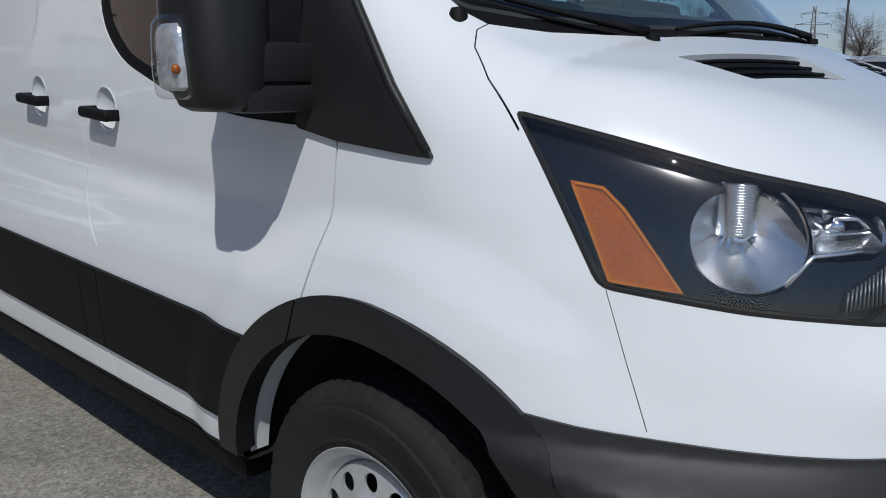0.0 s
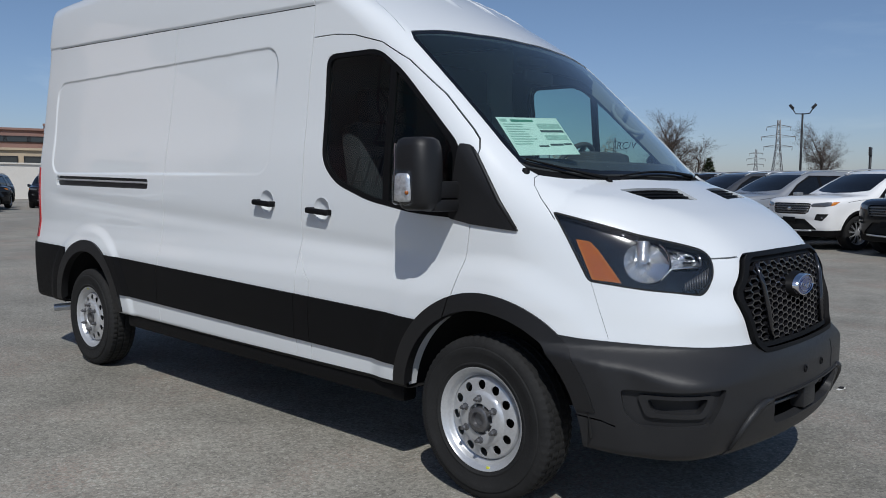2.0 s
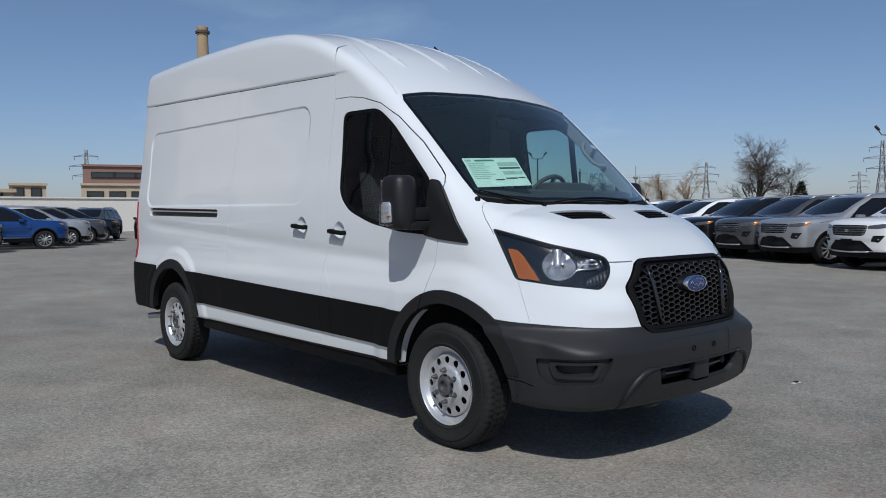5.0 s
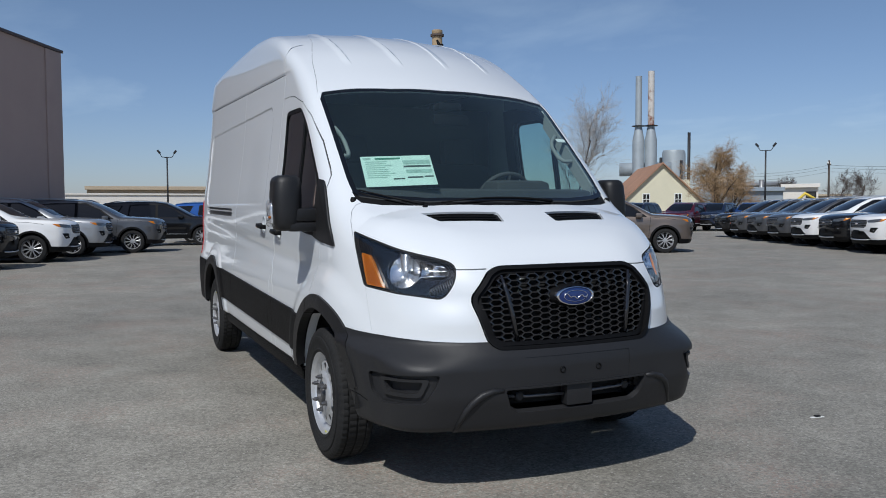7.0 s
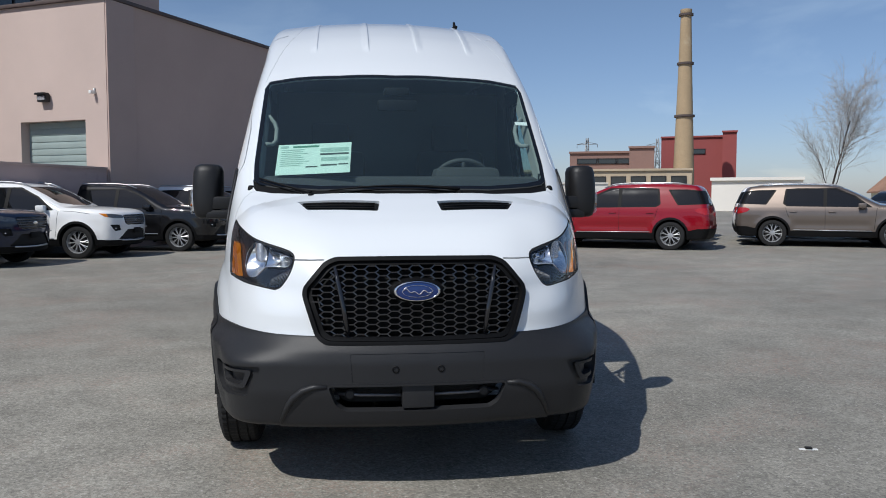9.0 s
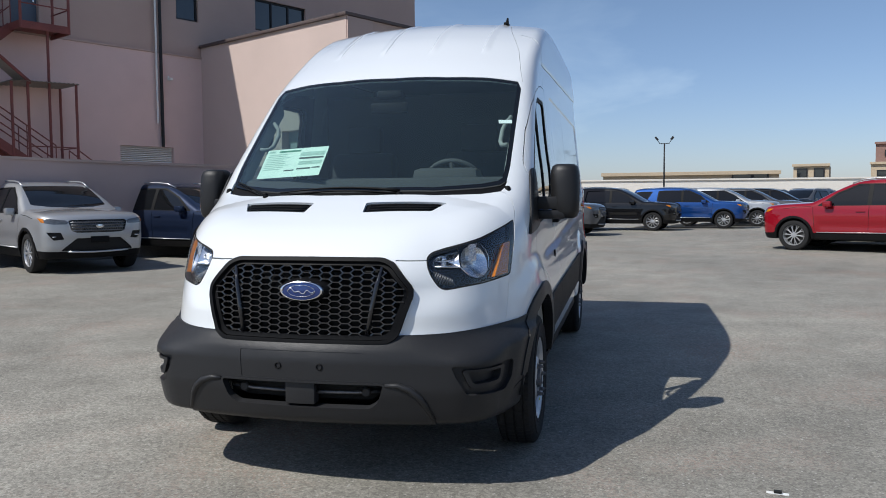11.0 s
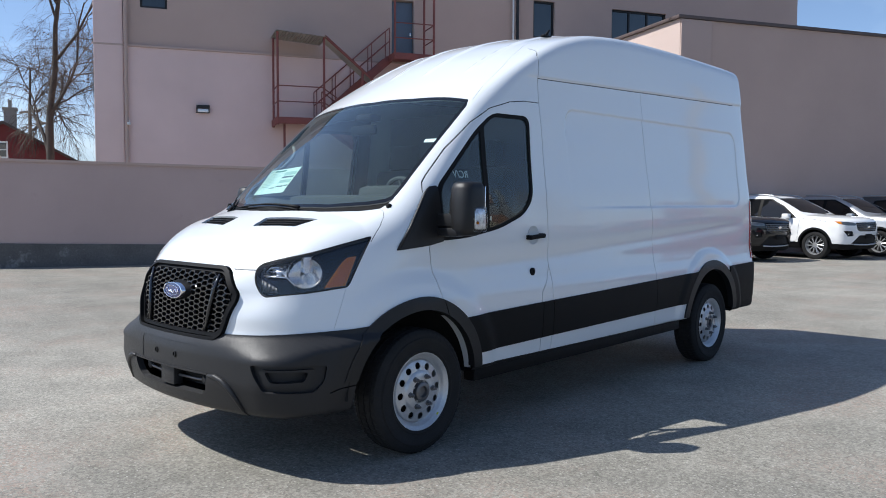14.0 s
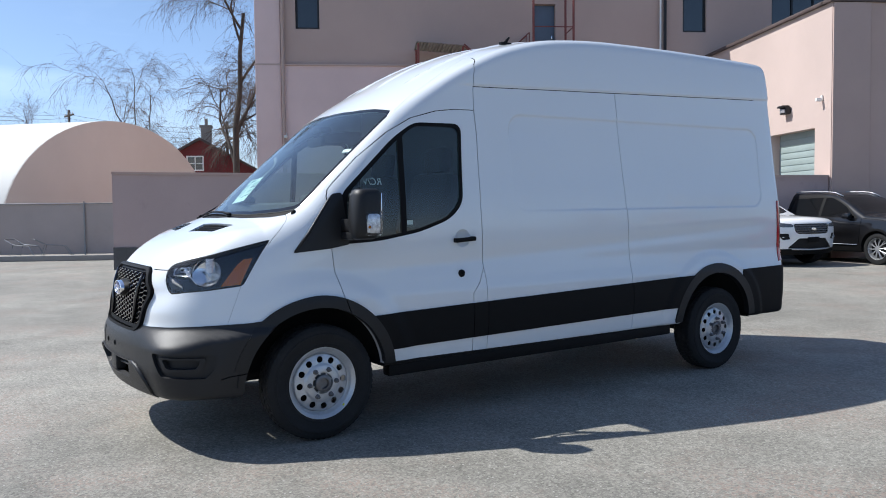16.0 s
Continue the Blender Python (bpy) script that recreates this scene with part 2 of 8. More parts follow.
    wire(tree, haze_or_dust.outputs["Result"], oil.inputs["A"])
    oil.inputs["B"].default_value = (0.045, 0.044, 0.043, 1)
    wire(tree, oil.outputs["Result"], bsdf.inputs["Base Color"])
    bsdf.inputs["Roughness"].default_value = 0.7
    bsdf.inputs["Specular IOR Level"].default_value = 0.25
    b = n.new("ShaderNodeBump")
    b.inputs["Strength"].default_value, b.inputs["Distance"].default_value = 0.45, 0.006
    wire(tree, noise_of(110, 4, 0.75), b.inputs["Height"])
    wire(tree, b.outputs["Normal"], bsdf.inputs["Normal"])
    return m


ASPHALT = asphalt()

import collections
import mathutils

# ---- building helpers ----


def mesh_object(name, verts, faces, material, parent=None, label="", normals=None, smooth=True):
    me = bpy.data.meshes.new(name)
    me.from_pydata([tuple(v) for v in verts], [], [tuple(f) for f in faces])
    me.materials.append(material)
    me.polygons.foreach_set("use_smooth", [smooth] * len(me.polygons))
    me.update()
    if normals is not None:
        me.normals_split_custom_set_from_vertices([tuple(v) for v in normals])
    ob = new(name, me)
    if parent:
        ob.parent = parent
    if label:
        ob["label"] = label
    return ob


def part(name, bm, material, parent=None, label="", smooth=40):
    """Links a bmesh as one mesh object; smooth: the angle up to which edges are soft (0: flat)."""
    me = bpy.data.meshes.new(name)
    if smooth:
        limit = radians(smooth)
        for f in bm.faces:
            f.smooth = True
        for e in bm.edges:
            e.smooth = len(e.link_faces) == 2 and e.calc_face_angle(0) < limit
    bm.to_mesh(me)
    bm.free()
    mats = material if isinstance(material, (list, tuple)) else [material]
    for m in mats:
        me.materials.append(m)
    ob = new(name, me)
    if parent:
        ob.parent = parent
    if label:
        ob["label"] = label
    return ob


def thing(name, label, category, group="", at=None):
    ob = new(name)
    ob.empty_display_size = 0.2
    if at is not None:
        ob.matrix_world = at
    return tagged(ob, label, category, group)


def box(bm, size, at=(0, 0, 0), bevel=0.0, turn=None, segments=2):
    """Adds a box with bevelled edges to bm."""
    m = Matrix.Translation(at)
    if turn:
        m = m @ Euler([radians(a) for a in turn]).to_matrix().to_4x4()
    r = bmesh.ops.create_cube(bm, size=1.0, matrix=m @ Matrix.Diagonal((*size, 1)))
    if bevel:
        vs = set(r["verts"])
        es = [e for e in bm.edges if e.verts[0] in vs and e.verts[1] in vs]
        bmesh.ops.bevel(bm, geom=es, offset=bevel, segments=segments, profile=0.6, affect="EDGES", clamp_overlap=True)
    return bm


def boxes(*specs):
    bm = bmesh.new()
    for s in specs:
        box(bm, *s)
    return bm


def tube(bm, points, radius, sides=8, caps=True):
    """Adds a round bar along points; radius may be a list."""
    pts = [Vector(p) for p in points]
    radii = radius if isinstance(radius, (list, tuple)) else [radius] * len(pts)
    rings = []
    up = Vector((0, 0, 1))
    for i, p in enumerate(pts):
        d = (pts[min(i + 1, len(pts) - 1)] - pts[max(i - 1, 0)]).normalized()
        a = d.cross(up if abs(d.z) < 0.9 else Vector((1, 0, 0))).normalized()
        b = d.cross(a)
        rings.append([bm.verts.new(p + radii[i] * (math.cos(t) * a + math.sin(t) * b)) for t in np.linspace(0, 2 * math.pi, sides, endpoint=False)])
    for r, s in zip(rings, rings[1:]):
        for k in range(sides):
            bm.faces.new((r[k], r[(k + 1) % sides], s[(k + 1) % sides], s[k]))
    if caps:
        bm.faces.new(rings[0][::-1])
        bm.faces.new(rings[-1])
    return bm


def lathe(bm, profile, axis="y", sides=48, at=(0, 0, 0), close=False):
    """Turns (radius, along) pairs round an axis through at."""
    rings = []
    for r, h in profile:
        ring = []
        for t in np.linspace(0, 2 * math.pi, sides, endpoint=False):
            c, s = r * math.cos(t), r * math.sin(t)
            p = {"y": (c, h, s), "x": (h, c, s), "z": (c, s, h)}[axis]
            ring.append(bm.verts.new(Vector(p) + Vector(at)))
        rings.append(ring)
    for r, s in zip(rings, rings[1:]):
        for k in range(sides):
            bm.faces.new((r[k], r[(k + 1) % sides], s[(k + 1) % sides], s[k]))
    if close:
        bm.faces.new(rings[0][::-1])
        bm.faces.new(rings[-1])
    bmesh.ops.recalc_face_normals(bm, faces=bm.faces)
    return bm


def prism(bm, outline, depth, place):
    """Extrudes a 2D outline by depth; place turns (a, b, h) into a point."""
    lo = [bm.verts.new(place(a, b, 0)) for a, b in outline]
    hi = [bm.verts.new(place(a, b, depth)) for a, b in outline]
    bm.faces.new(lo[::-1])
    bm.faces.new(hi)
    for i in range(len(lo)):
        j = (i + 1) % len(lo)
        bm.faces.new((lo[i], lo[j], hi[j], hi[i]))
    bmesh.ops.recalc_face_normals(bm, faces=bm.faces)
    return bm


def rounded(outline, radius, steps=4):
    """Rounds the corners of a 2D outline."""
    out, n = [], len(outline)
    for i in range(n):
        p, a, b = (np.array(outline[k % n], float) for k in (i, i - 1, i + 1))
        da, db = a - p, b - p
        r = min(radius, 0.45 * np.linalg.norm(da), 0.45 * np.linalg.norm(db))
        s, e = p + da / np.linalg.norm(da) * r, p + db / np.linalg.norm(db) * r
        for t in np.linspace(0, 1, steps + 1):
            out.append(tuple((1 - t) ** 2 * s + 2 * t * (1 - t) * p + t * t * e))
    return out


def curve(points):
    """A smooth curve through (x, y) points, free of overshoot."""
    px, py = (np.array(v, float) for v in zip(*sorted(points)))
    h, d = np.diff(px), np.diff(py) / np.diff(px)
    m = np.empty_like(py)
    m[0], m[-1] = d[0], d[-1]
    for i in range(1, len(px) - 1):
        m[i] = 0 if d[i - 1] * d[i] <= 0 else (h[i - 1] + h[i]) / (h[i] / d[i - 1] + h[i - 1] / d[i])

    def value(x):
        x = np.asarray(x, float)
        i = np.clip(np.searchsorted(px, x) - 1, 0, len(h) - 1)
        t = np.clip((x - px[i]) / h[i], 0, 1)
        out = (1 + 2 * t) * (1 - t) ** 2 * py[i] + t * (1 - t) ** 2 * h[i] * m[i] + t * t * (3 - 2 * t) * py[i + 1] + t * t * (t - 1) * h[i] * m[i + 1]
        return out + np.where(x > px[-1], (x - px[-1]) * m[-1], 0) + np.where(x < px[0], (x - px[0]) * m[0], 0)

    return value


def soft_max(a, b, k):
    h = np.clip(0.5 + 0.5 * (a - b) / k, 0, 1)
    return b * (1 - h) + a * h + k * h * (1 - h)


def bell(x, width):
    return np.exp(-(x / width) ** 2)


def step(x, a, b):
    t = np.clip((x - a) / (b - a), 0, 1)
    return t * t * (3 - 2 * t)


def islands(verts, faces, normals):
    """Splits a mesh into its connected pieces."""
    verts, root = np.asarray(verts), {}
    keys = [tuple(np.round(v, 4)) for v in verts]

    def find(a):
        while root.setdefault(a, a) != a:
            root[a] = root[root[a]]
            a = root[a]
        return a

    for f in faces:
        for i in f[1:]:
            root[find(keys[i])] = find(keys[f[0]])
    groups = collections.defaultdict(list)
    for f in faces:
        groups[find(keys[f[0]])].append(f)
    for fs in groups.values():
        used = sorted({i for f in fs for i in f})
        at = {i: k for k, i in enumerate(used)}
        yield verts[used], [[at[i] for i in f] for f in fs], np.asarray(normals)[used]


class Shell:
    """Half of a car body (y > 0) as the zero surface of a function, cut into regions along outlines."""

    def __init__(self, shape, rear, front, low, high, nx, nphi, nfan):
        self.shape = shape
        phi = np.linspace(0, math.pi, nphi)
        rows = [(rear, t) for t in np.linspace(-math.pi / 2 + 0.006, 0, nfan, endpoint=False)]
        rows += [(x, 0.0) for x in np.linspace(rear, front, nx)]
        rows += [(front, t) for t in np.linspace(0, math.pi / 2 - 0.006, nfan + 1)[1:]]
        ox = np.array([r[0] for r in rows])[:, None] + 0 * phi
        oz = np.interp(ox, (rear, front), (low, high))
        th = np.array([r[1] for r in rows])[:, None]
        d = np.stack([np.sin(th) + 0 * phi, np.cos(th) * np.sin(phi), -np.cos(th) * np.cos(phi)])
        lo, hi = np.zeros_like(ox), np.full_like(ox, 7.0)
        for _ in range(42):
            mid = (lo + hi) / 2
            out = shape(ox + mid * d[0], mid * d[1], oz + mid * d[2]) > 0
            hi, lo = np.where(out, mid, hi), np.where(out, lo, mid)
        pts = np.stack([ox + lo * d[0], lo * d[1], oz + lo * d[2]], -1)
        self.bm = bm = bmesh.new()
        grid = [[bm.verts.new(p) for p in row] for row in pts]
        self.tag = bm.faces.layers.int.new("region")
        for r, s in zip(grid, grid[1:]):
            for j in range(nphi - 1):
                bm.faces.new((r[j], r[j + 1], s[j + 1], s[j]))

    def normal(self, v):
        v, e, g = np.asarray(v, float), 0.002, []
        for a in range(3):
            q = [v[:, 0].copy(), v[:, 1].copy(), v[:, 2].copy()]
            q[a] += e
            f1 = self.shape(*q)
            q[a] -= 2 * e
            g.append(f1 - self.shape(*q))
        g = np.stack(g, -1)
        return g / (np.linalg.norm(g, axis=1, keepdims=True) + 1e-12)

    def cut(self, outline, region, axes, where=lambda c: True, over=(0,)):
        """Gives the faces inside the outline (in the plane of two axes) the number region, where they had one of over."""
        a, b = Vector(axes[0]), Vector(axes[1])
        poly = [Vector(p) for p in outline]
        x0, x1 = min(p.x for p in poly), max(p.x for p in poly)
        y0, y1 = min(p.y for p in poly), max(p.y for p in poly)
        live = set()
        for f in self.bm.faces:
            if f[self.tag] not in over:
                continue
            us = [v.co.dot(a) for v in f.verts]
            if max(us) < x0 or min(us) > x1:
                continue
            vs = [v.co.dot(b) for v in f.verts]
            if max(vs) < y0 or min(vs) > y1 or not where(f.calc_center_median()):
                continue
            live.add(f)
        for i, p in enumerate(poly):
            q = poly[(i + 1) % len(poly)]
            if (q - p).length < 1e-6:
                continue
            lx, hx, ly, hy = min(p.x, q.x) - 0.001, max(p.x, q.x) + 0.001, min(p.y, q.y) - 0.001, max(p.y, q.y) + 0.001
            near = []
            for f in live:
                us = [v.co.dot(a) for v in f.verts]
                vs = [v.co.dot(b) for v in f.verts]
                if max(us) >= lx and min(us) <= hx and max(vs) >= ly and min(vs) <= hy:
                    near.append(f)
            if not near:
                continue
            flat = Vector((q.y - p.y, p.x - q.x))
            no = (flat.x * a + flat.y * b).normalized()
            geom = near + list({e for f in near for e in f.edges}) + list({v for f in near for v in f.verts})
            live.difference_update(near)
            r = bmesh.ops.bisect_plane(self.bm, geom=geom, dist=1e-5, plane_co=a * p.x + b * p.y, plane_no=no)
            live.update(g for g in r["geom"] if isinstance(g, bmesh.types.BMFace))
        if region is None:
            return
        for f in live:
            c = f.calc_center_median()
            u, v, inside = c.dot(a), c.dot(b), False
            for i, p in enumerate(poly):
                q = poly[i - 1]
                if (p.y > v) != (q.y > v) and u < (q.x - p.x) * (v - p.y) / (q.y - p.y) + p.x:
                    inside = not inside
            if inside:
                f[self.tag] = region

    def line(self, points, width, region, axes, where=lambda c: True, over=(0,)):
        """A narrow strip along a line."""
        pts = [Vector(p) for p in points]
        left, right = [], []
        for i, p in enumerate(pts):
            d = (pts[min(i + 1, len(pts) - 1)] - pts[max(i - 1, 0)]).normalized()
            n = Vector((-d.y, d.x)) * width / 2
            left.append(p + n)
            right.append(p - n)
        self.cut(left + right[::-1], region, axes, where, over)

    def take(self, *regions, side=1, raise_by=0.0, depth=0.02, both=False):
        """Vertices, faces and normals of some regions, pushed out by raise_by, with a rim of that depth."""
        vs, faces, index = [], [], {}
        for f in self.bm.faces:
            if f[self.tag] in regions:
                ids = []
                for v in f.verts:
                    if v.index not in index:
                        index[v.index] = len(vs)
                        vs.append(v.co[:])
                    ids.append(index[v.index])
                faces.append(ids)
        vs = np.array(vs, float).reshape(-1, 3)
        no = self.normal(vs)
        vs = vs + no * raise_by
        if both:
            vs[np.abs(vs[:, 1]) < 1e-4, 1] = 0
            no[np.abs(vs[:, 1]) < 1e-6, 1] = 0
        edges = {}
        for f in faces:
            for p, q in zip(f, f[1:] + f[:1]):
                edges[(p, q)] = 1
        rim = [(p, q) for p, q in edges if (q, p) not in edges and not (both and abs(vs[p, 1]) < 1e-5 and abs(vs[q, 1]) < 1e-5)]
        if depth and rim:
            base = len(vs)
            add, addn, addf = [], [], []
            for p, q in rim:
                k = base + len(add)
                a, b = vs[p], vs[q]
                c, d = b - no[q] * depth, a - no[p] * depth
                nn = np.cross(b - a, no[p])
                nn = nn / (np.linalg.norm(nn) + 1e-9)
                add += [a, b, c, d]
                addn += [nn] * 4
                addf.append([k + 1, k, k + 3, k + 2])
            vs, no = np.vstack([vs, add]), np.vstack([no, addn])
            faces = faces + addf
        flip = np.array([1, -1, 1.0])
        if both:
            n0 = len(vs)
            faces = faces + [[i + n0 for i in f[::-1]] for f in faces]
            vs, no = np.vstack([vs, vs * flip]), np.vstack([no, no * flip])
        elif side < 0:
            vs, no, faces = vs * flip, no * flip, [f[::-1] for f in faces]
        return vs, faces, no

    def seal(self):
        self.bm.verts.index_update()


SIDE = ((1, 0, 0), (0, 0, 1))
TOP = ((1, 0, 0), (0, 1, 0))
FRONT = ((0, 1, 0), (0, 0, 1))
R2 = math.sqrt(0.5)
CORNER = ((R2, -R2, 0), (0, 0, 1))


def arc(cx, cz, r, a0, a1, n=24):
    return [(cx + r * math.cos(radians(a)), cz + r * math.sin(radians(a))) for a in np.linspace(a0, a1, n)]

# ---- the van ----
VAN_PROFILE = curve([(1.2, 0.62), (1.0, 0.93), (0.93, 1.025), (0.87, 1.085), (0.78, 1.158), (0.62, 1.248), (0.45, 1.328), (0.345, 1.376),
                     (0.27, 1.425), (0.10, 1.575), (-0.25, 1.875), (-0.50, 2.085), (-0.80, 2.285), (-1.10, 2.455), (-1.45, 2.60),
                     (-1.9, 2.70), (-2.5, 2.745), (-3.3, 2.755), (-4.2, 2.745), (-4.75, 2.71), (-5.2, 2.62)])
VAN_WIDTH = curve([(0.2, 0.93), (0.40, 0.962), (0.52, 0.975), (0.74, 0.985), (0.84, 0.983), (0.95, 0.962), (1.05, 0.950), (1.2, 0.950),
                   (1.34, 0.945), (1.45, 0.937), (1.7, 0.905), (2.0, 0.873), (2.26, 0.846), (2.45, 0.832), (2.75, 0.795)])
VAN_NOSE = curve([(0.1, 0.88), (0.24, 0.925), (0.30, 0.955), (0.40, 0.995), (0.50, 1.018), (0.60, 1.018), (0.65, 1.006), (0.69, 0.984), (0.728, 0.960), (0.79, 0.953),
                  (0.86, 0.948), (0.95, 0.935), (1.03, 0.91), (1.12, 0.86), (1.4, 0.6)])
FRONT_HUB, REAR_HUB = (0.0, 0.352), (-3.70, 0.352)


def van_shape(x, y, z):
    w = VAN_WIDTH(z)
    # cab tapers forward, body closes in at the tail
    w = w - 0.22 * np.clip(x - 0.05, 0, 2) ** 2 - 0.012 * np.clip(-4.2 - x, 0, 1) ** 2 * 4
    w = w - 0.02 * step(z, 1.0, 1.3) * step(x, -0.5, 0.4)
    # flared wings over the wheels
    for hx, hz in (FRONT_HUB, (REAR_HUB[0] + 0.03, REAR_HUB[1] + 0.02)):
        r = np.hypot(x - hx - 0.02, z - hz)
        rise = 0.020 * step(-r, -0.71, -0.59) if hx == 0 else 0.015 * step(-r, -0.67, -0.60)
        w = w + rise * step(z, 0.2, 0.5)
    # pressed field in the cargo side, and the long crease under the roof
    px, pz = np.abs(x + 2.93) - 1.43, np.abs(z - 1.737 + 0.006 * (x + 2.93)) - 0.356
    field = np.hypot(np.clip(px + 0.13, 0, 9), np.clip(pz + 0.13, 0, 9)) - 0.13
    w = w - 0.010 * step(-field, 0.0, 0.022) * (1 - 0.85 * step(x, -2.3, -1.6) * step(-z, -1.97, -1.80))
    w = w + 0.010 * step(z, 2.246 - 0.035 * (x + 1.2), 2.274 - 0.035 * (x + 1.2)) * step(-x, 1.0, 1.3)
    # soft groove along the side below the handles
    w = w - 0.008 * bell(z - (0.995 - 0.055 * x), 0.05) * step(-x, 0.25, 0.7) * step(x, -4.5, -4.1)
    side = y - w
    bow = np.interp(x, (-0.6, 0.30, 0.42, 0.6, 1.0), (0.20, 0.31, 0.20, 0.10, 0.0))
    top = z - (VAN_PROFILE(x + bow * y * y) - 0.040 * y * y * step(-x, 0.3, 1.2) - 0.015 * y * y)
    # raised ribs along the roof
    for ry, start in ((0.16, 0.80), (0.50, 0.86)):
        top = top - 0.009 * (step(y, ry - 0.010, ry) - step(y, ry + 0.002, ry + 0.050)) * step(-x, start, start + 0.12)
    flare = step(-z, -0.730, -0.600)
    nose = x - (VAN_NOSE(z) - (0.04 + 0.15 * flare) * y * y - 0.60 * (1 - flare) * y ** 4 - 0.034 * bell(y - 0.59, 0.14) * step(z, 0.80, 0.94))
    tail = (-4.66 + 0.03 * np.clip(z - 1.2, 0, 2) ** 2) - x
    floor_z = 0.405 - 0.08 * step(x, 0.30, 0.45) + 0.03 * step(-x, 0.5, 3.5)
    g = soft_max(side, nose, 0.12 + 0.11 * step(z, 0.62, 0.9))
    g = soft_max(g, top * 0.8, 0.11 - 0.04 * step(-x, 0.5, 1.1))
    g = soft_max(g, tail, 0.10)
    return soft_max(g, floor_z - z, 0.03)


def nose_x(y, z):
    flare = float(step(-z, -0.730, -0.600))
    return float(VAN_NOSE(z)) - (0.04 + 0.15 * flare) * y * y - 0.60 * (1 - flare) * y ** 4


def grille_x(y, z):
    """The face on which the grille stands: it leans a little and ignores the bumper's swell."""
    low = max(0.745 - z, 0.0)
    return float(VAN_NOSE(max(z, 0.745))) + 0.22 * low - 0.04 * y * y - 0.60 * y ** 4


def hood_z(x, y):
    lo, hi = 0.9, 3.0
    for _ in range(30):
        mid = (lo + hi) / 2
        lo, hi = (lo, mid) if van_shape(x, abs(y), mid) > 0 else (mid, hi)
    return lo


def lamp_point(u, z, inset):
    """A point inside a head lamp: u across and z up on the lens, inset behind it."""
    lo, hi = 0.3, 1.6
    for _ in range(30):
        mid = (lo + hi) / 2
        lo, hi = (lo, mid) if van_shape((mid + u) * R2, (mid - u) * R2, z) > 0 else (mid, hi)
    return Vector(((lo - inset + u) * R2, (lo - inset - u) * R2, z))


BOWL_ROUND = [(-0.082 + 0.090 * math.cos(t), 1.048 + 0.084 * math.sin(t)) for t in np.linspace(0, 2 * math.pi, 40, endpoint=False)]
BOWL_INNER = rounded([(-0.004, 1.106), (0.052, 1.100), (0.116, 1.086), (0.144, 1.064), (0.146, 1.034), (0.128, 1.018), (0.012, 1.018), (0.014, 1.052)], 0.012, 4)


def lamp_inside(head, s):
    """Chrome bowls, bulb shade and trims of a head lamp, set behind the openings of its black bezel."""
    for k, (rim, centre, deep) in enumerate(((BOWL_ROUND, (-0.082, 1.048), 0.060), (BOWL_INNER, (0.070, 1.054), 0.050))):
        bm, rings = bmesh.new(), []
        for f in (1.0, 0.97, 0.86, 0.72, 0.56, 0.40, 0.24, 0.08):
            ring = []
            for i, (u, z) in enumerate(rim):
                a = math.atan2(z - centre[1], u - centre[0])
                facet = 0.006 * math.sin(3 * a + 0.8) * f * (1 - f) * 4 + 0.0016 * math.cos(14 * a) * (1 - f)
                p = lamp_point(centre[0] + (u - centre[0]) * f, centre[1] + (z - centre[1]) * f, 0.030 + deep * (1 - f ** 2.2) + facet)
                ring.append(bm.verts.new((p.x, s * p.y, p.z)))
            rings.append(ring)
        for r, q in zip(rings, rings[1:]):
            for i in range(len(r)):
                bm.faces.new((r[i], r[(i + 1) % len(r)], q[(i + 1) % len(r)], q[i]))
        bm.faces.new(rings[-1])
        bmesh.ops.recalc_face_normals(bm, faces=bm.faces)
        part("reflector", bm, REFLECTOR, head, "chrome reflector bowl", smooth=22)
        p = lamp_point(centre[0], centre[1], 0.062)
        bm = bmesh.new()
        bmesh.ops.create_uvsphere(bm, u_segments=14, v_segments=8, radius=0.016, matrix=Matrix.Translation((p.x, s * p.y, p.z)))
        part("bulb", bm, CHROME, head)
    # ribbed shade standing in the round bowl
    p = lamp_point(-0.083, 1.05, 0.076)
    prof = []
    for q in range(20):
        z = 0.0 + 0.0042 * q
        prof += [(0.033, z), (0.030, z + 0.0021)]
    bm = lathe(bmesh.new(), prof, "z", 20, (p.x, s * p.y, 1.044))
    part("bulb_shade", bm, REFLECTOR, head, "ribbed bulb shade", smooth=15)
    # shelf between the bowls and the looped signal trim
    for name, line, r, inset in (("trim_blade", ((-0.030, 0.975), (0.012, 1.018), (0.060, 1.021), (0.136, 1.024)), 0.0042, 0.030),
                                 ("signal_trim", ((0.028, 1.066), (0.044, 1.046), (0.124, 1.047), (0.106, 1.066), (0.062, 1.068)), 0.0034, 0.045)):
        pts = [lamp_point(u, z, inset) for u, z in line]
        part(name, tube(bmesh.new(), [(p.x, s * p.y, p.z) for p in pts], r, 6), REFLECTOR, head, "chrome trim")


def side_y(x, z):
    lo, hi = 0.2, 1.3
    for _ in range(30):
        mid = (lo + hi) / 2
        lo, hi = (lo, mid) if van_shape(x, mid, z) > 0 else (mid, hi)
    return lo


def ribbed_inset(head, s):
    """Fine upright ribs in the lower inner corner of a lamp."""
    bm = bmesh.new()
    for k in range(15):
        t = k / 14
        u = 0.060 + 0.105 * t
        a, b = lamp_point(u, 0.936 + 0.012 * t, 0.024), lamp_point(u + 0.006, 0.966 + 0.052 * t, 0.026)
        tube(bm, [(a.x, s * a.y, a.z), (b.x, s * b.y, b.z)], 0.0021, 5)
    part("ribbed_inset", bm, DARK_STEEL, head)


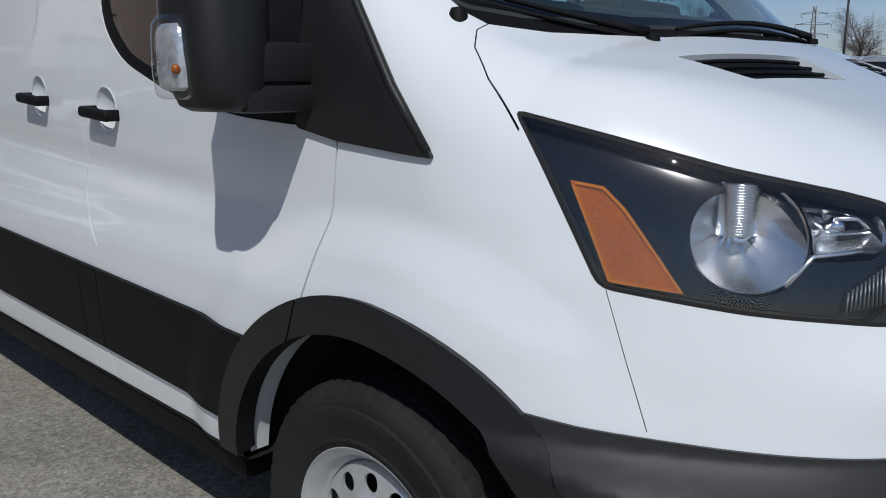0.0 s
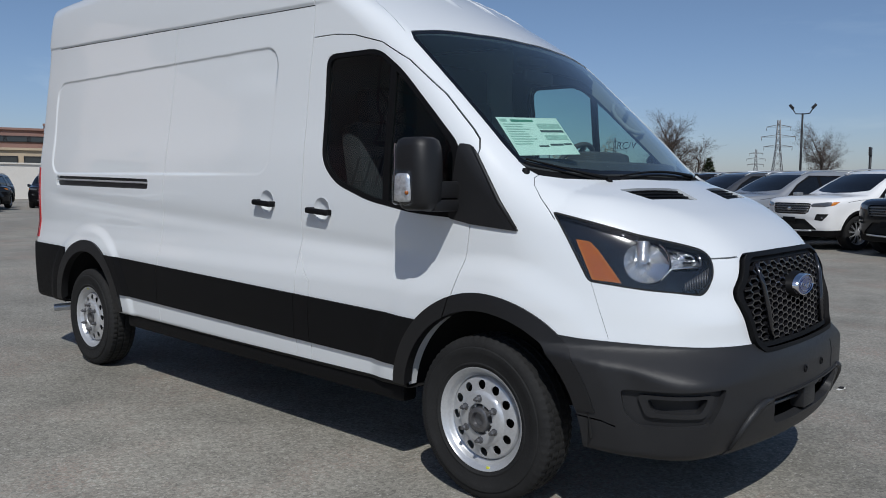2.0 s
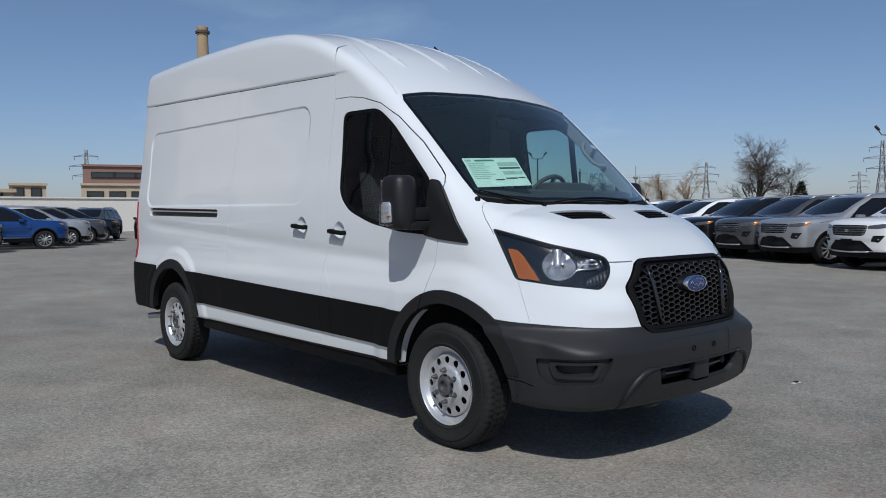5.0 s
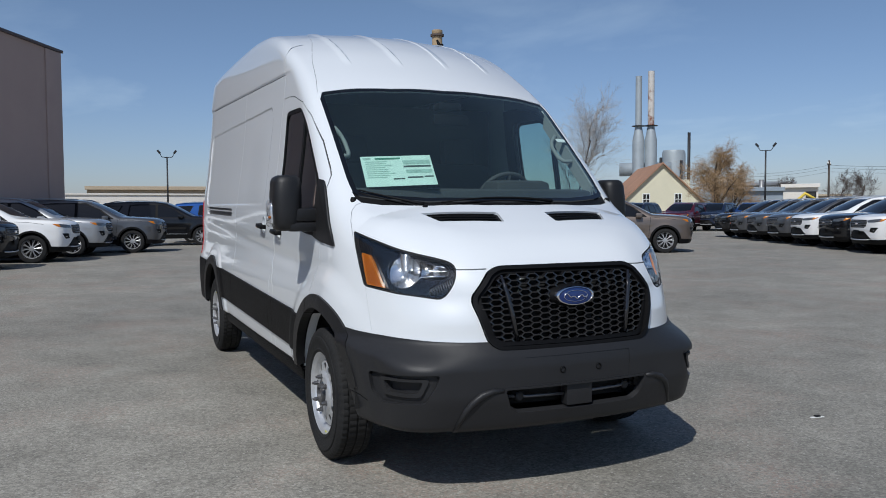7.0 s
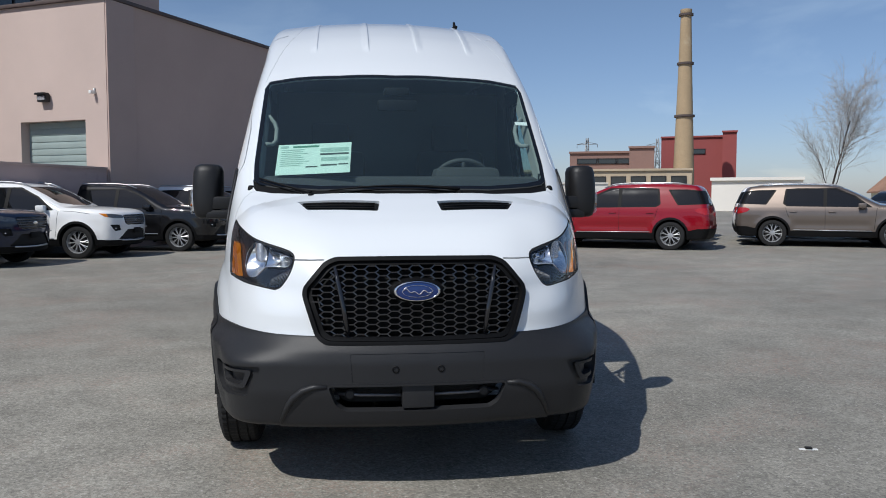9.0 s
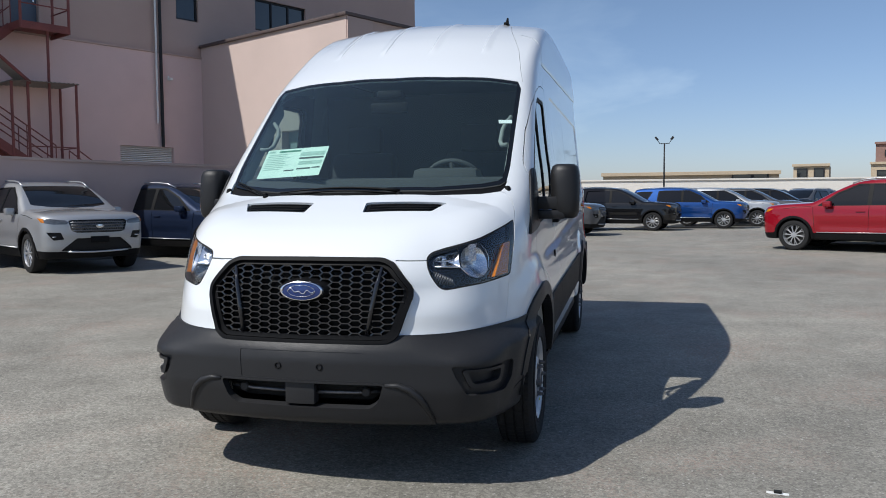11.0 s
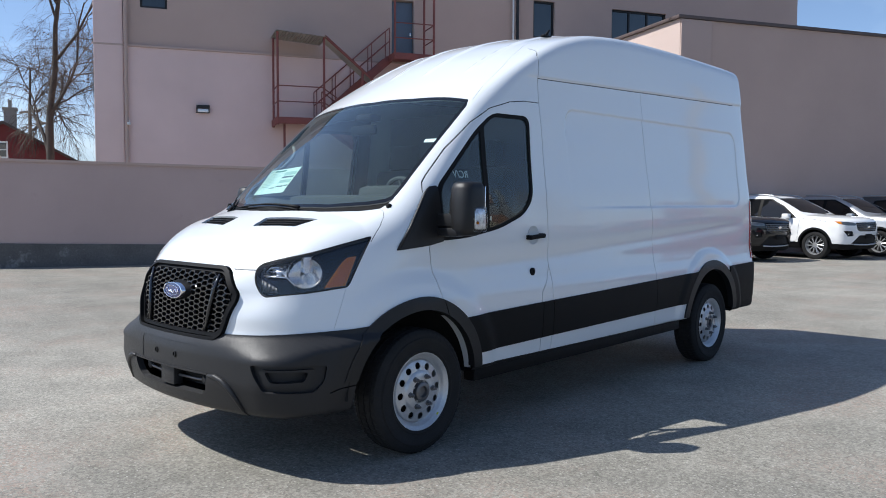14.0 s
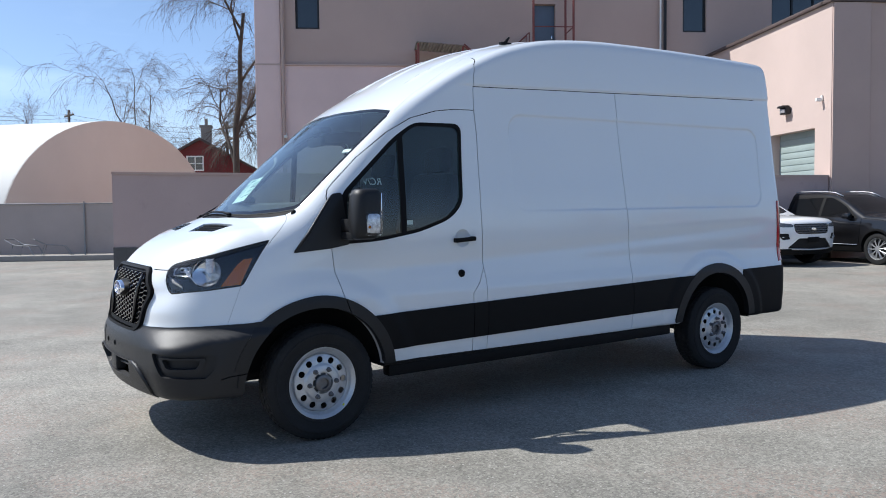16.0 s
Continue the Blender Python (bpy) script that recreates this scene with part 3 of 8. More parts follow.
def wheel_disc():
    """Steel disc with twelve round openings, as rings of (radius, out) joined by a triangulation."""
    delaunay_2d_cdt = mathutils.geometry.delaunay_2d_cdt
    verts, edges = [], []

    def ring(cx, cy, r, n):
        k = len(verts)
        for t in np.linspace(0, 2 * math.pi, n, endpoint=False):
            verts.append(Vector((cx + r * math.cos(t), cy + r * math.sin(t))))
        edges.extend((k + i, k + (i + 1) % n) for i in range(n))

    ring(0, 0, 0.180, 72)
    ring(0, 0, 0.172, 72)
    ring(0, 0, 0.119, 48)
    ring(0, 0, 0.112, 48)
    ring(0, 0, 0.105, 40)
    holes = [(0.1435 * math.cos(a), 0.1435 * math.sin(a)) for a in np.linspace(0, 2 * math.pi, 12, endpoint=False)]
    for c in holes:
        ring(*c, 0.0200, 16)
    v, e, f, *_ = delaunay_2d_cdt(verts, edges, [], 0, 1e-5)
    out = curve([(0.08, 0.088), (0.105, 0.087), (0.112, 0.083), (0.119, 0.075), (0.145, 0.071), (0.166, 0.065), (0.172, 0.061), (0.180, 0.046)])
    keep = []
    for t in f:
        c = sum((v[i] for i in t), Vector((0, 0))) / len(t)
        if 0.104 < c.length < 0.181 and all((c - Vector(h)).length > 0.0195 for h in holes):
            keep.append(t)
    bm = bmesh.new()
    vs = [bm.verts.new((p.x, float(out(p.length)), p.y)) for p in v]
    for t in keep:
        bm.faces.new([vs[i] for i in t])
    bmesh.ops.delete(bm, geom=[w for w in bm.verts if not w.link_faces], context="VERTS")
    bmesh.ops.recalc_face_normals(bm, faces=bm.faces)
    if sum(g.normal.y for g in bm.faces) < 0:
        bmesh.ops.reverse_faces(bm, faces=bm.faces)
    r = bmesh.ops.extrude_face_region(bm, geom=list(bm.faces))
    bmesh.ops.translate(bm, verts=[g for g in r["geom"] if isinstance(g, bmesh.types.BMVert)], vec=(0, -0.006, 0))
    bmesh.ops.recalc_face_normals(bm, faces=bm.faces)
    return bm


def tyre_mesh(r, width, rim, sides=180):
    """A tyre round the y axis, outer face at +width/2, with shoulder blocks and grooves."""
    h = width / 2
    prof = [(rim, h * 0.78), (rim + 0.010, h * 0.92), (rim + 0.020, h * 0.955), (rim + 0.023, h * 0.985), (rim + 0.028, h * 0.985), (rim + 0.031, h * 0.965), ((r + rim) / 2 - 0.004, h * 1.005), ((r + rim) / 2 + 0.002, h * 1.035), ((r + rim) / 2 + 0.022, h * 1.03), ((r + rim) / 2 + 0.026, h * 1.00), (r - 0.045, h * 0.97), (r - 0.032, h * 0.965), (r - 0.016, h * 0.90),
            (r - 0.003, h * 0.76), (r, h * 0.55), (r, h * 0.53), (r - 0.008, h * 0.51), (r - 0.008, h * 0.45), (r, h * 0.43), (r, h * 0.06), (r - 0.008, h * 0.04)]
    prof = prof + [(a, -b) for a, b in prof[::-1]]
    bm = bmesh.new()
    rings = []
    for a in range(sides):
        t = 2 * math.pi * a / sides
        ring = []
        for k, (rr, yy) in enumerate(prof):
            kk = min(k, len(prof) - 1 - k)
            if 11 <= kk <= 15 and a % 3 == 0:
                rr -= 0.0045
            if 18 <= kk <= 20 and (a + 1) % 3 == 0:
                rr -= 0.004
            ring.append(bm.verts.new((rr * math.cos(t), yy, rr * math.sin(t))))
        rings.append(ring)
    for i in range(sides):
        p, q = rings[i], rings[(i + 1) % sides]
        for k in range(len(prof) - 1):
            bm.faces.new((p[k], p[k + 1], q[k + 1], q[k]))
    bmesh.ops.recalc_face_normals(bm, faces=bm.faces)
    return bm


def van_wheel(van, x, s, mid, front):
    """A steel wheel; its outer side looks along s."""
    hub = thing("wheel", "", "")
    for key in ("label", "category"):
        if key in hub:
            del hub[key]
    hub.parent = van
    hub.matrix_basis = pose(x, s * mid, FRONT_HUB[1], 0, random.uniform(0, 360), 0 if s > 0 else 180)
    part("tyre", tyre_mesh(0.352, 0.200, 0.210), RUBBER, hub, "black treaded tyre", smooth=32)
    bm = lathe(bmesh.new(), [(0.176, 0.02), (0.181, 0.050), (0.187, 0.054), (0.192, 0.060), (0.196, 0.072), (0.202, 0.079), (0.211, 0.084), (0.218, 0.092), (0.223, 0.092), (0.224, 0.086), (0.212, 0.076), (0.205, 0.05), (0.200, -0.09), (0.21, -0.10)], "y", 64)
    part("rim", bm, STEEL, hub, "silver painted steel rim")
    part("wheel_disc", wheel_disc(), STEEL, hub, "silver steel disc with round openings", smooth=30)
    d = 0.022 if front else 0.006
    bm = lathe(bmesh.new(), [(0.107, 0.086), (0.100, 0.089), (0.066, 0.089), (0.062, 0.076)], "y", 40)
    part("hub_flange", bm, STEEL, hub)
    bm = lathe(bmesh.new(), [(0.066, 0.076), (0.054, 0.074), (0.052, 0.080 + d), (0.046, 0.084 + d), (0.032, 0.084 + d), (0.029, 0.066 + d), (0.001, 0.064 + d)], "y", 40)
    part("hub", bm, DARK_STEEL, hub)
    for a in np.linspace(0.3, 2 * math.pi + 0.3, 8, endpoint=False):
        part("hub_bolt", lathe(bmesh.new(), [(0.006, 0.076), (0.006, 0.084), (0.0005, 0.085)], "y", 6, (0.0585 * math.cos(a), 0, 0.0585 * math.sin(a))), STEEL, hub, smooth=20)
    bm = bmesh.new()
    bmesh.ops.create_cone(bm, cap_ends=True, segments=40, radius1=0.17, radius2=0.17, depth=0.04, matrix=Matrix.Translation((0, -0.03, 0)) @ Matrix.Rotation(math.pi / 2, 4, "X"))
    part("brake_drum", bm, GAP_DARK, hub, "dark brake disc")
    for a in np.linspace(0, 2 * math.pi, 6, endpoint=False):
        bm = bmesh.new()
        at = (0.088 * math.cos(a), 0, 0.088 * math.sin(a))
        lathe(bm, [(0.016, 0.086), (0.016, 0.092), (0.0115, 0.094), (0.0115, 0.110), (0.007, 0.114), (0.007, 0.122), (0.0005, 0.123)], "y", 8, at)
        part("lug_nut", bm, DARK_STEEL, hub, smooth=20)
    bm = boxes(((0.012, 0.004, 0.016), (-0.205, 0.082, 0.03), 0.001))
    part("paint_mark", bm, surface("yellow_mark", (0.6, 0.62, 0.05), 0.6), hub, "yellow paint mark")


def mirror(van, s):
    arm = thing("side_mirror", "", "")
    for key in ("label", "category"):
        if key in arm:
            del arm[key]
    arm.parent = van
    arm["label"] = "black plastic towing mirror on two arms"
    bm = bmesh.new()
    # housing: rounded block, narrower at its foot
    rings = []
    prof = [(1.225, 0.55), (1.235, 0.78), (1.265, 0.92), (1.33, 1.0), (1.42, 1.0), (1.49, 0.95), (1.518, 0.84), (1.530, 0.6)]
    for z, k in prof:
        up = (z - 1.225) / 0.305
        ring = []
        for t in np.linspace(0, 2 * math.pi, 36, endpoint=False):
            c, q = math.cos(t), math.sin(t)
            e = 0.5
            dx = math.copysign(abs(c) ** e, c) * 0.080 * k
            dy = math.copysign(abs(q) ** e, q) * 0.084 * k * (0.94 + 0.06 * up)
            front_pull = 0.022 * (1 - abs(q)) * (1 if c > 0 else 0)
            ring.append(bm.verts.new((-0.232 + dx + front_pull - 0.02 * up, s * (1.100 - 0.008 * up) + dy, z)))
        rings.append(ring)
    for r, q in zip(rings, rings[1:]):
        for k in range(36):
            bm.faces.new((r[k], r[(k + 1) % 36], q[(k + 1) % 36], q[k]))
    bm.faces.new(rings[0][::-1])
    bm.faces.new(rings[-1])
    bmesh.ops.recalc_face_normals(bm, faces=bm.faces)
    part("housing", bm, MIRROR_PLASTIC, arm, smooth=50)
    bm = boxes(((0.006, 0.135, 0.24), (-0.316, s * 1.098, 1.385), 0.002))
    part("mirror_glass", bm, CHROME, arm, "mirror glass")
    bm = bmesh.new()
    box(bm, (0.100, 0.20, 0.074), (-0.195, s * 1.010, 1.312), 0.014)
    part("arm", bm, MIRROR_PLASTIC, arm, "upper mirror arm")
    bm = boxes(((0.085, 0.19, 0.052), (-0.185, s * 1.005, 1.247), 0.016))
    part("arm", bm, MIRROR_PLASTIC, arm, "lower mirror arm")
    # clear signal lens round the outer edge, with its silver backing and amber bulb
    for name, grow, mat, words in (("signal_lamp", 1.0, LENS, "clear ribbed turn signal lens"), ("signal_backing", 0.80, SIGNAL, "silver signal backing")):
        bm, rings = bmesh.new(), []
        for z, k in ((1.248, 0.72), (1.256, 0.94), (1.29, 1.0), (1.318, 1.0), (1.346, 0.99), (1.380, 0.93), (1.394, 0.70)):
            ring = []
            for t in np.linspace(0, 2 * math.pi, 24, endpoint=False):
                c, q = math.cos(t), math.sin(t)
                ring.append(bm.verts.new((-0.256 + 0.058 * k * grow * math.copysign(abs(c) ** 0.6, c), s * (1.164 + 0.034 * k * grow * math.copysign(abs(q) ** 0.6, q)), 1.32 + (z - 1.32) * grow)))
            rings.append(ring)
        for r, q in zip(rings, rings[1:]):
            for k in range(24):
                bm.faces.new((r[k], r[(k + 1) % 24], q[(k + 1) % 24], q[k]))
        bm.faces.new(rings[0][::-1])
        bm.faces.new(rings[-1])
        bmesh.ops.recalc_face_normals(bm, faces=bm.faces)
        lens = part(name, bm, mat, arm, words, smooth=45)
        lens.visible_shadow = grow < 1.0
    bm = bmesh.new()
    bmesh.ops.create_uvsphere(bm, u_segments=10, v_segments=8, radius=0.009, matrix=Matrix.Translation((-0.222, s * 1.188, 1.300)))
    part("signal_bulb", bm, AMBER, arm, "amber bulb")

DARK_STEEL = surface("dark_steel", (0.16, 0.16, 0.165), 0.4, 0.7, 0, (90, 0.15), (20, 0.2))
SIGNAL = surface("signal_lens", (0.62, 0.63, 0.65), 0.12, 0.55, 0.9, (60, 0.35), (40, 0.25), (90, 0.2))
BADGE_BLUE = surface("badge_blue", (0.012, 0.035, 0.16), 0.2, 0.2, 0.8)
PAPER = surface("sticker_paper", (0.62, 0.78, 0.68), 0.7, 0, 0, (80, 0.05), (9, 0.07))
PAPER_WHITE = surface("label_paper", (0.8, 0.8, 0.78), 0.7)
INK = surface("ink_green", (0.06, 0.22, 0.14), 0.7, 0, 0, (200, 0.2), (30, 0.2))
INK_DARK = surface("ink_dark", (0.05, 0.07, 0.065), 0.7, 0, 0, (200, 0.2), (30, 0.2))
INK_PALE = surface("ink_pale", (0.34, 0.50, 0.42), 0.7, 0, 0, (300, 0.3), (60, 0.3))


def van_details(van, grille, bumper):
    # honeycomb of the grille
    bm = bmesh.new()
    w, h = 0.066, 0.0285
    inner = [(0.35, 1.038), (0.386, 1.020), (0.466, 0.932), (0.468, 0.904), (0.416, 0.746), (0.386, 0.720)]

    def reach(z):
        zs = [(p[1], p[0]) for p in inner]
        zs.sort()
        return float(np.interp(z, [q[0] for q in zs], [q[1] for q in zs]))

    def bar(a, b):
        for p in (a, b):
            if not 0.716 < p[1] < 1.040 or abs(p[0]) > reach(p[1]) + 0.004:
                return
        pa, pb = (Vector((grille_x(p[0], p[1]) - 0.014, p[0], p[1])) for p in (a, b))
        mid, d = (pa + pb) / 2, pb - pa
        ang = math.atan2(d.z, d.y)
        bmesh.ops.create_cube(bm, size=1.0, matrix=Matrix.Translation(mid) @ Matrix.Rotation(ang, 4, "X") @ Matrix.Rotation(-math.atan2(d.x, math.hypot(d.y, d.z)), 4, "Z")
                              @ Matrix.Diagonal((0.026, d.length + 0.003, 0.0058, 1)))

    cols = int(1.0 / (0.75 * w)) + 2
    for c in range(-cols // 2, cols // 2 + 1):
        for r in range(0, 13):
            cy, cz = c * 0.75 * w, 0.705 + r * h + (h / 2 if c % 2 else 0)
            pts = [(cy - w / 2, cz), (cy - w / 4, cz + h / 2), (cy + w / 4, cz + h / 2), (cy + w / 2, cz)]
            for a, b in zip(pts, pts[1:]):
                bar(a, b)
    part("honeycomb", bm, GLOSS_BLACK, grille, "black honeycomb mesh", smooth=0)
    for s in (1, -1):
        pts = [(grille_x(y, z) + 0.004, s * y, z) for y, z in ((0.362, 1.030), (0.345, 0.95), (0.325, 0.85), (0.305, 0.73))]
        part("grille_bar", tube(bmesh.new(), pts, [0.007, 0.011, 0.012, 0.010], 8), GLOSS_BLACK, grille)
    # oval badge on its boss
    bx = nose_x(0, 0.925) + 0.022
    bm = lathe(bmesh.new(), [(1.35, -0.055), (1.25, -0.035), (1.08, -0.006), (1.0, 0.002)], "x", 40)
    bmesh.ops.transform(bm, matrix=Matrix.Translation((bx, 0, 0.922)) @ Matrix.Diagonal((1, 0.102, 0.046, 1)), verts=bm.verts)
    part("badge_boss", bm, SATIN_BLACK, grille, "black badge boss")
    bm = lathe(bmesh.new(), [(1.05, -0.05), (1.05, 0.004), (1.0, 0.012), (0.93, 0.014), (0.90, 0.011)], "x", 48, (0, 0, 0))
    bmesh.ops.transform(bm, matrix=Matrix.Translation((bx + 0.004, 0, 0.925)) @ Matrix.Diagonal((1, 0.102, 0.044, 1)), verts=bm.verts)
    badge = part("badge", bm, CHROME, grille, "oval badge with silver rim")
    bm = lathe(bmesh.new(), [(0.91, 0.009), (0.6, 0.012), (0.001, 0.014)], "x", 48)
    bmesh.ops.transform(bm, matrix=Matrix.Translation((bx + 0.004, 0, 0.925)) @ Matrix.Diagonal((1, 0.102, 0.044, 1)), verts=bm.verts)
    part("badge_face", bm, BADGE_BLUE, badge, "blue enamel face")
    bm = bmesh.new()
    tube(bm, [(bx + 0.0172, 0.066 * math.cos(t), 0.925 + 0.0265 * math.sin(t)) for t in np.linspace(0, 2 * math.pi, 41)], 0.0011, 5, False)
    swash = [(0.062 - 0.124 * t, 0.006 * math.sin(19 * t) + 0.011 * math.sin(8 * t + 0.6) * (1 - t)) for t in np.linspace(0, 1, 49)]
    tube(bm, [(bx + 0.0180, -y, 0.922 + z) for y, z in swash], 0.0027, 6)
    part("badge_mark", bm, CHROME, badge, "pale flowing stroke")
    # bumper furniture
    for y in (0.1, -0.1):
        bm = lathe(bmesh.new(), [(0.016, -0.006), (0.016, 0.002), (0.013, 0.004), (0.011, 0.003), (0.010, -0.003), (0.001, -0.003)], "x", 20, (nose_x(0.1, 0.588) + 0.007, y, 0.588))
        part("plate_plug", bm, BLACK_PLASTIC, bumper)
    for s in (1, -1):
        bm = lathe(bmesh.new(), [(0.022, 0), (0.022, 0.008), (0.016, 0.013), (0.001, 0.013)], "x", 20, (0.955, s * 0.30, 0.468))
        part("park_sensor", bm, GREY_PLASTIC, bumper)
        bm = tube(bmesh.new(), [(0.935, s * 0.37, 0.470), (0.965, s * 0.25, 0.466), (0.985, s * 0.02, 0.464)], 0.008, 8)
        part("intake_bar", bm, DARK_STEEL, bumper)
    bm = boxes(((0.06, 0.145, 0.115), (0.985, 0, 0.468), 0.012))
    part("centre_block", bm, GREY_PLASTIC, bumper)
    # wheels
    for x, mid in ((0.0, 0.880), (-3.70, 0.868)):
        for s in (1, -1):
            van_wheel(van, x, s, mid, x == 0.0)
    # wheel housings and floor structure
    for cx, cz, r in ((0.025, 0.365, 0.50), (-3.655, 0.40, 0.49)):
        for s in (1, -1):
            bm = bmesh.new()
            a, b = [], []
            for t in np.linspace(math.radians(2), math.radians(178), 30):
                a.append(bm.verts.new((cx + r * math.cos(t), s * 0.955, cz + r * math.sin(t))))
                b.append(bm.verts.new((cx + r * math.cos(t), s * 0.55, cz + r * math.sin(t))))
            for i in range(len(a) - 1):
                bm.faces.new((a[i], a[i + 1], b[i + 1], b[i]))
            bm.faces.new(b)
            part("wheel_housing", bm, ASPHALT_DARK, van, "black wheel housing liner")
    for s in (1, -1):
        bm = bmesh.new()
        a, b = [], []
        for t in np.linspace(math.radians(122), math.radians(173), 14):
            a.append(bm.verts.new((0.025 + 0.462 * math.cos(t), s * 0.955, 0.365 + 0.462 * math.sin(t))))
            b.append(bm.verts.new((0.025 + 0.462 * math.cos(t), s * 0.905, 0.365 + 0.462 * math.sin(t))))
        for i in range(len(a) - 1):
            bm.faces.new((a[i], a[i + 1], b[i + 1], b[i]))
        part("inner_wing", bm, WHITE_PAINT, van, "white inner wing edge")
        bm = boxes(((2.66, 0.09, 0.085), (-1.80, s * 0.905, 0.383), 0.02, (0, 0.6, 0)))
        part("sill", bm, BLACK_PLASTIC, van, "black sill step")
    bm = bmesh.new()
    tube(bm, [(0, -0.75, 0.352), (0, 0.75, 0.352)], 0.045, 12)
    part("front_axle", bm, GAP_DARK, van)
    bm = bmesh.new()
    tube(bm, [(-3.70, -0.75, 0.352), (-3.70, 0.75, 0.352)], 0.06, 12)
    bmesh.ops.create_uvsphere(bm, u_segments=16, v_segments=10, radius=0.15, matrix=Matrix.Translation((-3.70, 0, 0.352)))
    part("rear_axle", bm, GAP_DARK, van)
    bm = boxes(((4.4, 0.12, 0.12), (-1.9, 0.4, 0.40), 0.01), ((4.4, 0.12, 0.12), (-1.9, -0.4, 0.40), 0.01), ((0.8, 0.7, 0.2), (0.2, 0, 0.38), 0.05))
    part("chassis", bm, GAP_DARK, van, "black chassis rails")
    bm = tube(bmesh.new(), [(-3.2, -0.5, 0.36), (-4.2, -0.62, 0.35), (-4.42, -0.70, 0.335), (-4.56, -0.86, 0.315)], 0.030, 14, False)
    part("exhaust_pipe", bm, STEEL, van, "bare metal exhaust pipe")
    # mirrors
    for s in (1, -1):
        mirror(van, s)
    # handles
    for s, hx, hz, under in ((1, -1.055, 1.200, 0.953), (-1, -1.055, 1.200, 0.953), (-1, -1.52, 1.232, 0.951)):
        bm = lathe(bmesh.new(), [(0.062, 0.0), (0.055, -0.007), (0.038, -0.018), (0.018, -0.024), (0.001, -0.025)], "y", 28)
        bmesh.ops.transform(bm, matrix=pose(hx, s * (under - 0.001), hz + 0.004, 0, 0, 0 if s > 0 else 180), verts=bm.verts)
        part("handle_cup", bm, WHITE_PAINT, van)
        bm = bmesh.new()
        box(bm, (0.165, 0.026, 0.030), (hx - 0.005, s * (under + 0.028), hz - 0.004), 0.0125, (0, 4, 0), 3)
        box(bm, (0.03, 0.05, 0.030), (hx + 0.060, s * (under + 0.012), hz - 0.008), 0.008)
        box(bm, (0.03, 0.05, 0.030), (hx - 0.072, s * (under + 0.012), hz + 0.001), 0.008)
        part("door_handle", bm, BLACK_PLASTIC, van, "black pull handle")
    bm = lathe(bmesh.new(), [(0.026, -0.004), (0.026, 0.004), (0.020, 0.007), (0.010, 0.007), (0.009, 0.002), (0.001, 0.002)], "y", 20, (-1.036, 0.961, 0.968))
    part("door_lock", bm, SATIN_BLACK, van, "black lock plug")
    # sliding door rail lip and latch
    bm = boxes(((1.40, 0.012, 0.012), (-3.54, -0.936, 1.345), 0.004, (0, 1.0, 0)))
    part("rail_lip", bm, STEEL, van, "bare metal rail")
    # roof aerial and cowl
    bm = bmesh.new()
    top = hood_z(-1.75, 0.53)
    box(bm, (0.10, 0.035, 0.018), (-1.752, 0.53, top + 0.004), 0.006)
    tube(bm, [(-1.74, 0.53, top), (-1.79, 0.53, top + 0.055)], [0.016, 0.008], 8)
    part("aerial", bm, BLACK_PLASTIC, van, "black roof aerial")
    for s in (1, -1):
        bm = lathe(bmesh.new(), [(0.024, 0.0), (0.022, 0.02), (0.017, 0.05), (0.012, 0.060), (0.001, 0.062)], "z", 16, (0.105, s * 0.815, 1.345))
        part("bonnet_stop", bm, BLACK_PLASTIC, van, "black rubber stop")

    # wipers
    def on_glass(x, y, lift):
        return (x, y, hood_z(x, y) + lift)

    for a, b in (((0.300, -0.49), (0.075, -0.775)), ((0.325, 0.28), (0.312, -0.40))):
        bm = bmesh.new()
        pts = [on_glass(a[0] + (b[0] - a[0]) * t, a[1] + (b[1] - a[1]) * t, 0.010) for t in np.linspace(0, 1, 9)]
        tube(bm, pts, [0.010, 0.008, 0.007, 0.006, 0.006, 0.005, 0.005, 0.004, 0.004], 8)
        pts = [(p[0], p[1], p[2] - 0.016) for p in pts]
        tube(bm, pts, 0.005, 6)
        part("wiper", bm, BLACK_PLASTIC, van, "black wiper arm and blade")
        base = bmesh.new()
        lathe(base, [(0.015, 0.0), (0.013, 0.012), (0.001, 0.015)], "z", 14, (a[0] + 0.01, a[1], hood_z(a[0] + 0.01, a[1]) - 0.004))
        part("wiper_pivot", base, BLACK_PLASTIC, van)

    # cab
    bm = bmesh.new()
    box(bm, (0.46, 1.60, 0.22), (-0.02, 0, 1.24), 0.05)
    box(bm, (0.34, 1.62, 0.20), (-0.16, 0, 1.36), 0.06)
    box(bm, (0.20, 0.40, 0.14), (-0.28, 0.40, 1.45), 0.05)
    box(bm, (0.20, 0.32, 0.42), (-0.25, 0, 1.12), 0.04)
    part("dashboard", bm, INTERIOR, van, "dark grey dashboard")
    bm = bmesh.new()
    hub = Vector((-0.46, 0.40, 1.40))
    tilt = Matrix.Translation(hub) @ Matrix.Rotation(radians(-62), 4, "Y")
    ring = [tilt @ Vector((0.19 * math.cos(t), 0.19 * math.sin(t), 0)) for t in np.linspace(0, 2 * math.pi, 33)]
    tube(bm, ring, 0.015, 8, False)
    for t in (0.0, 2.3, 4.0):
        tube(bm, [hub, tilt @ Vector((0.19 * math.cos(t), 0.19 * math.sin(t), 0))], 0.016, 6)
    tube(bm, [hub, (-0.2, 0.40, 1.30)], 0.05, 10)
    part("steering_wheel", bm, INTERIOR, van, "dark steering wheel")
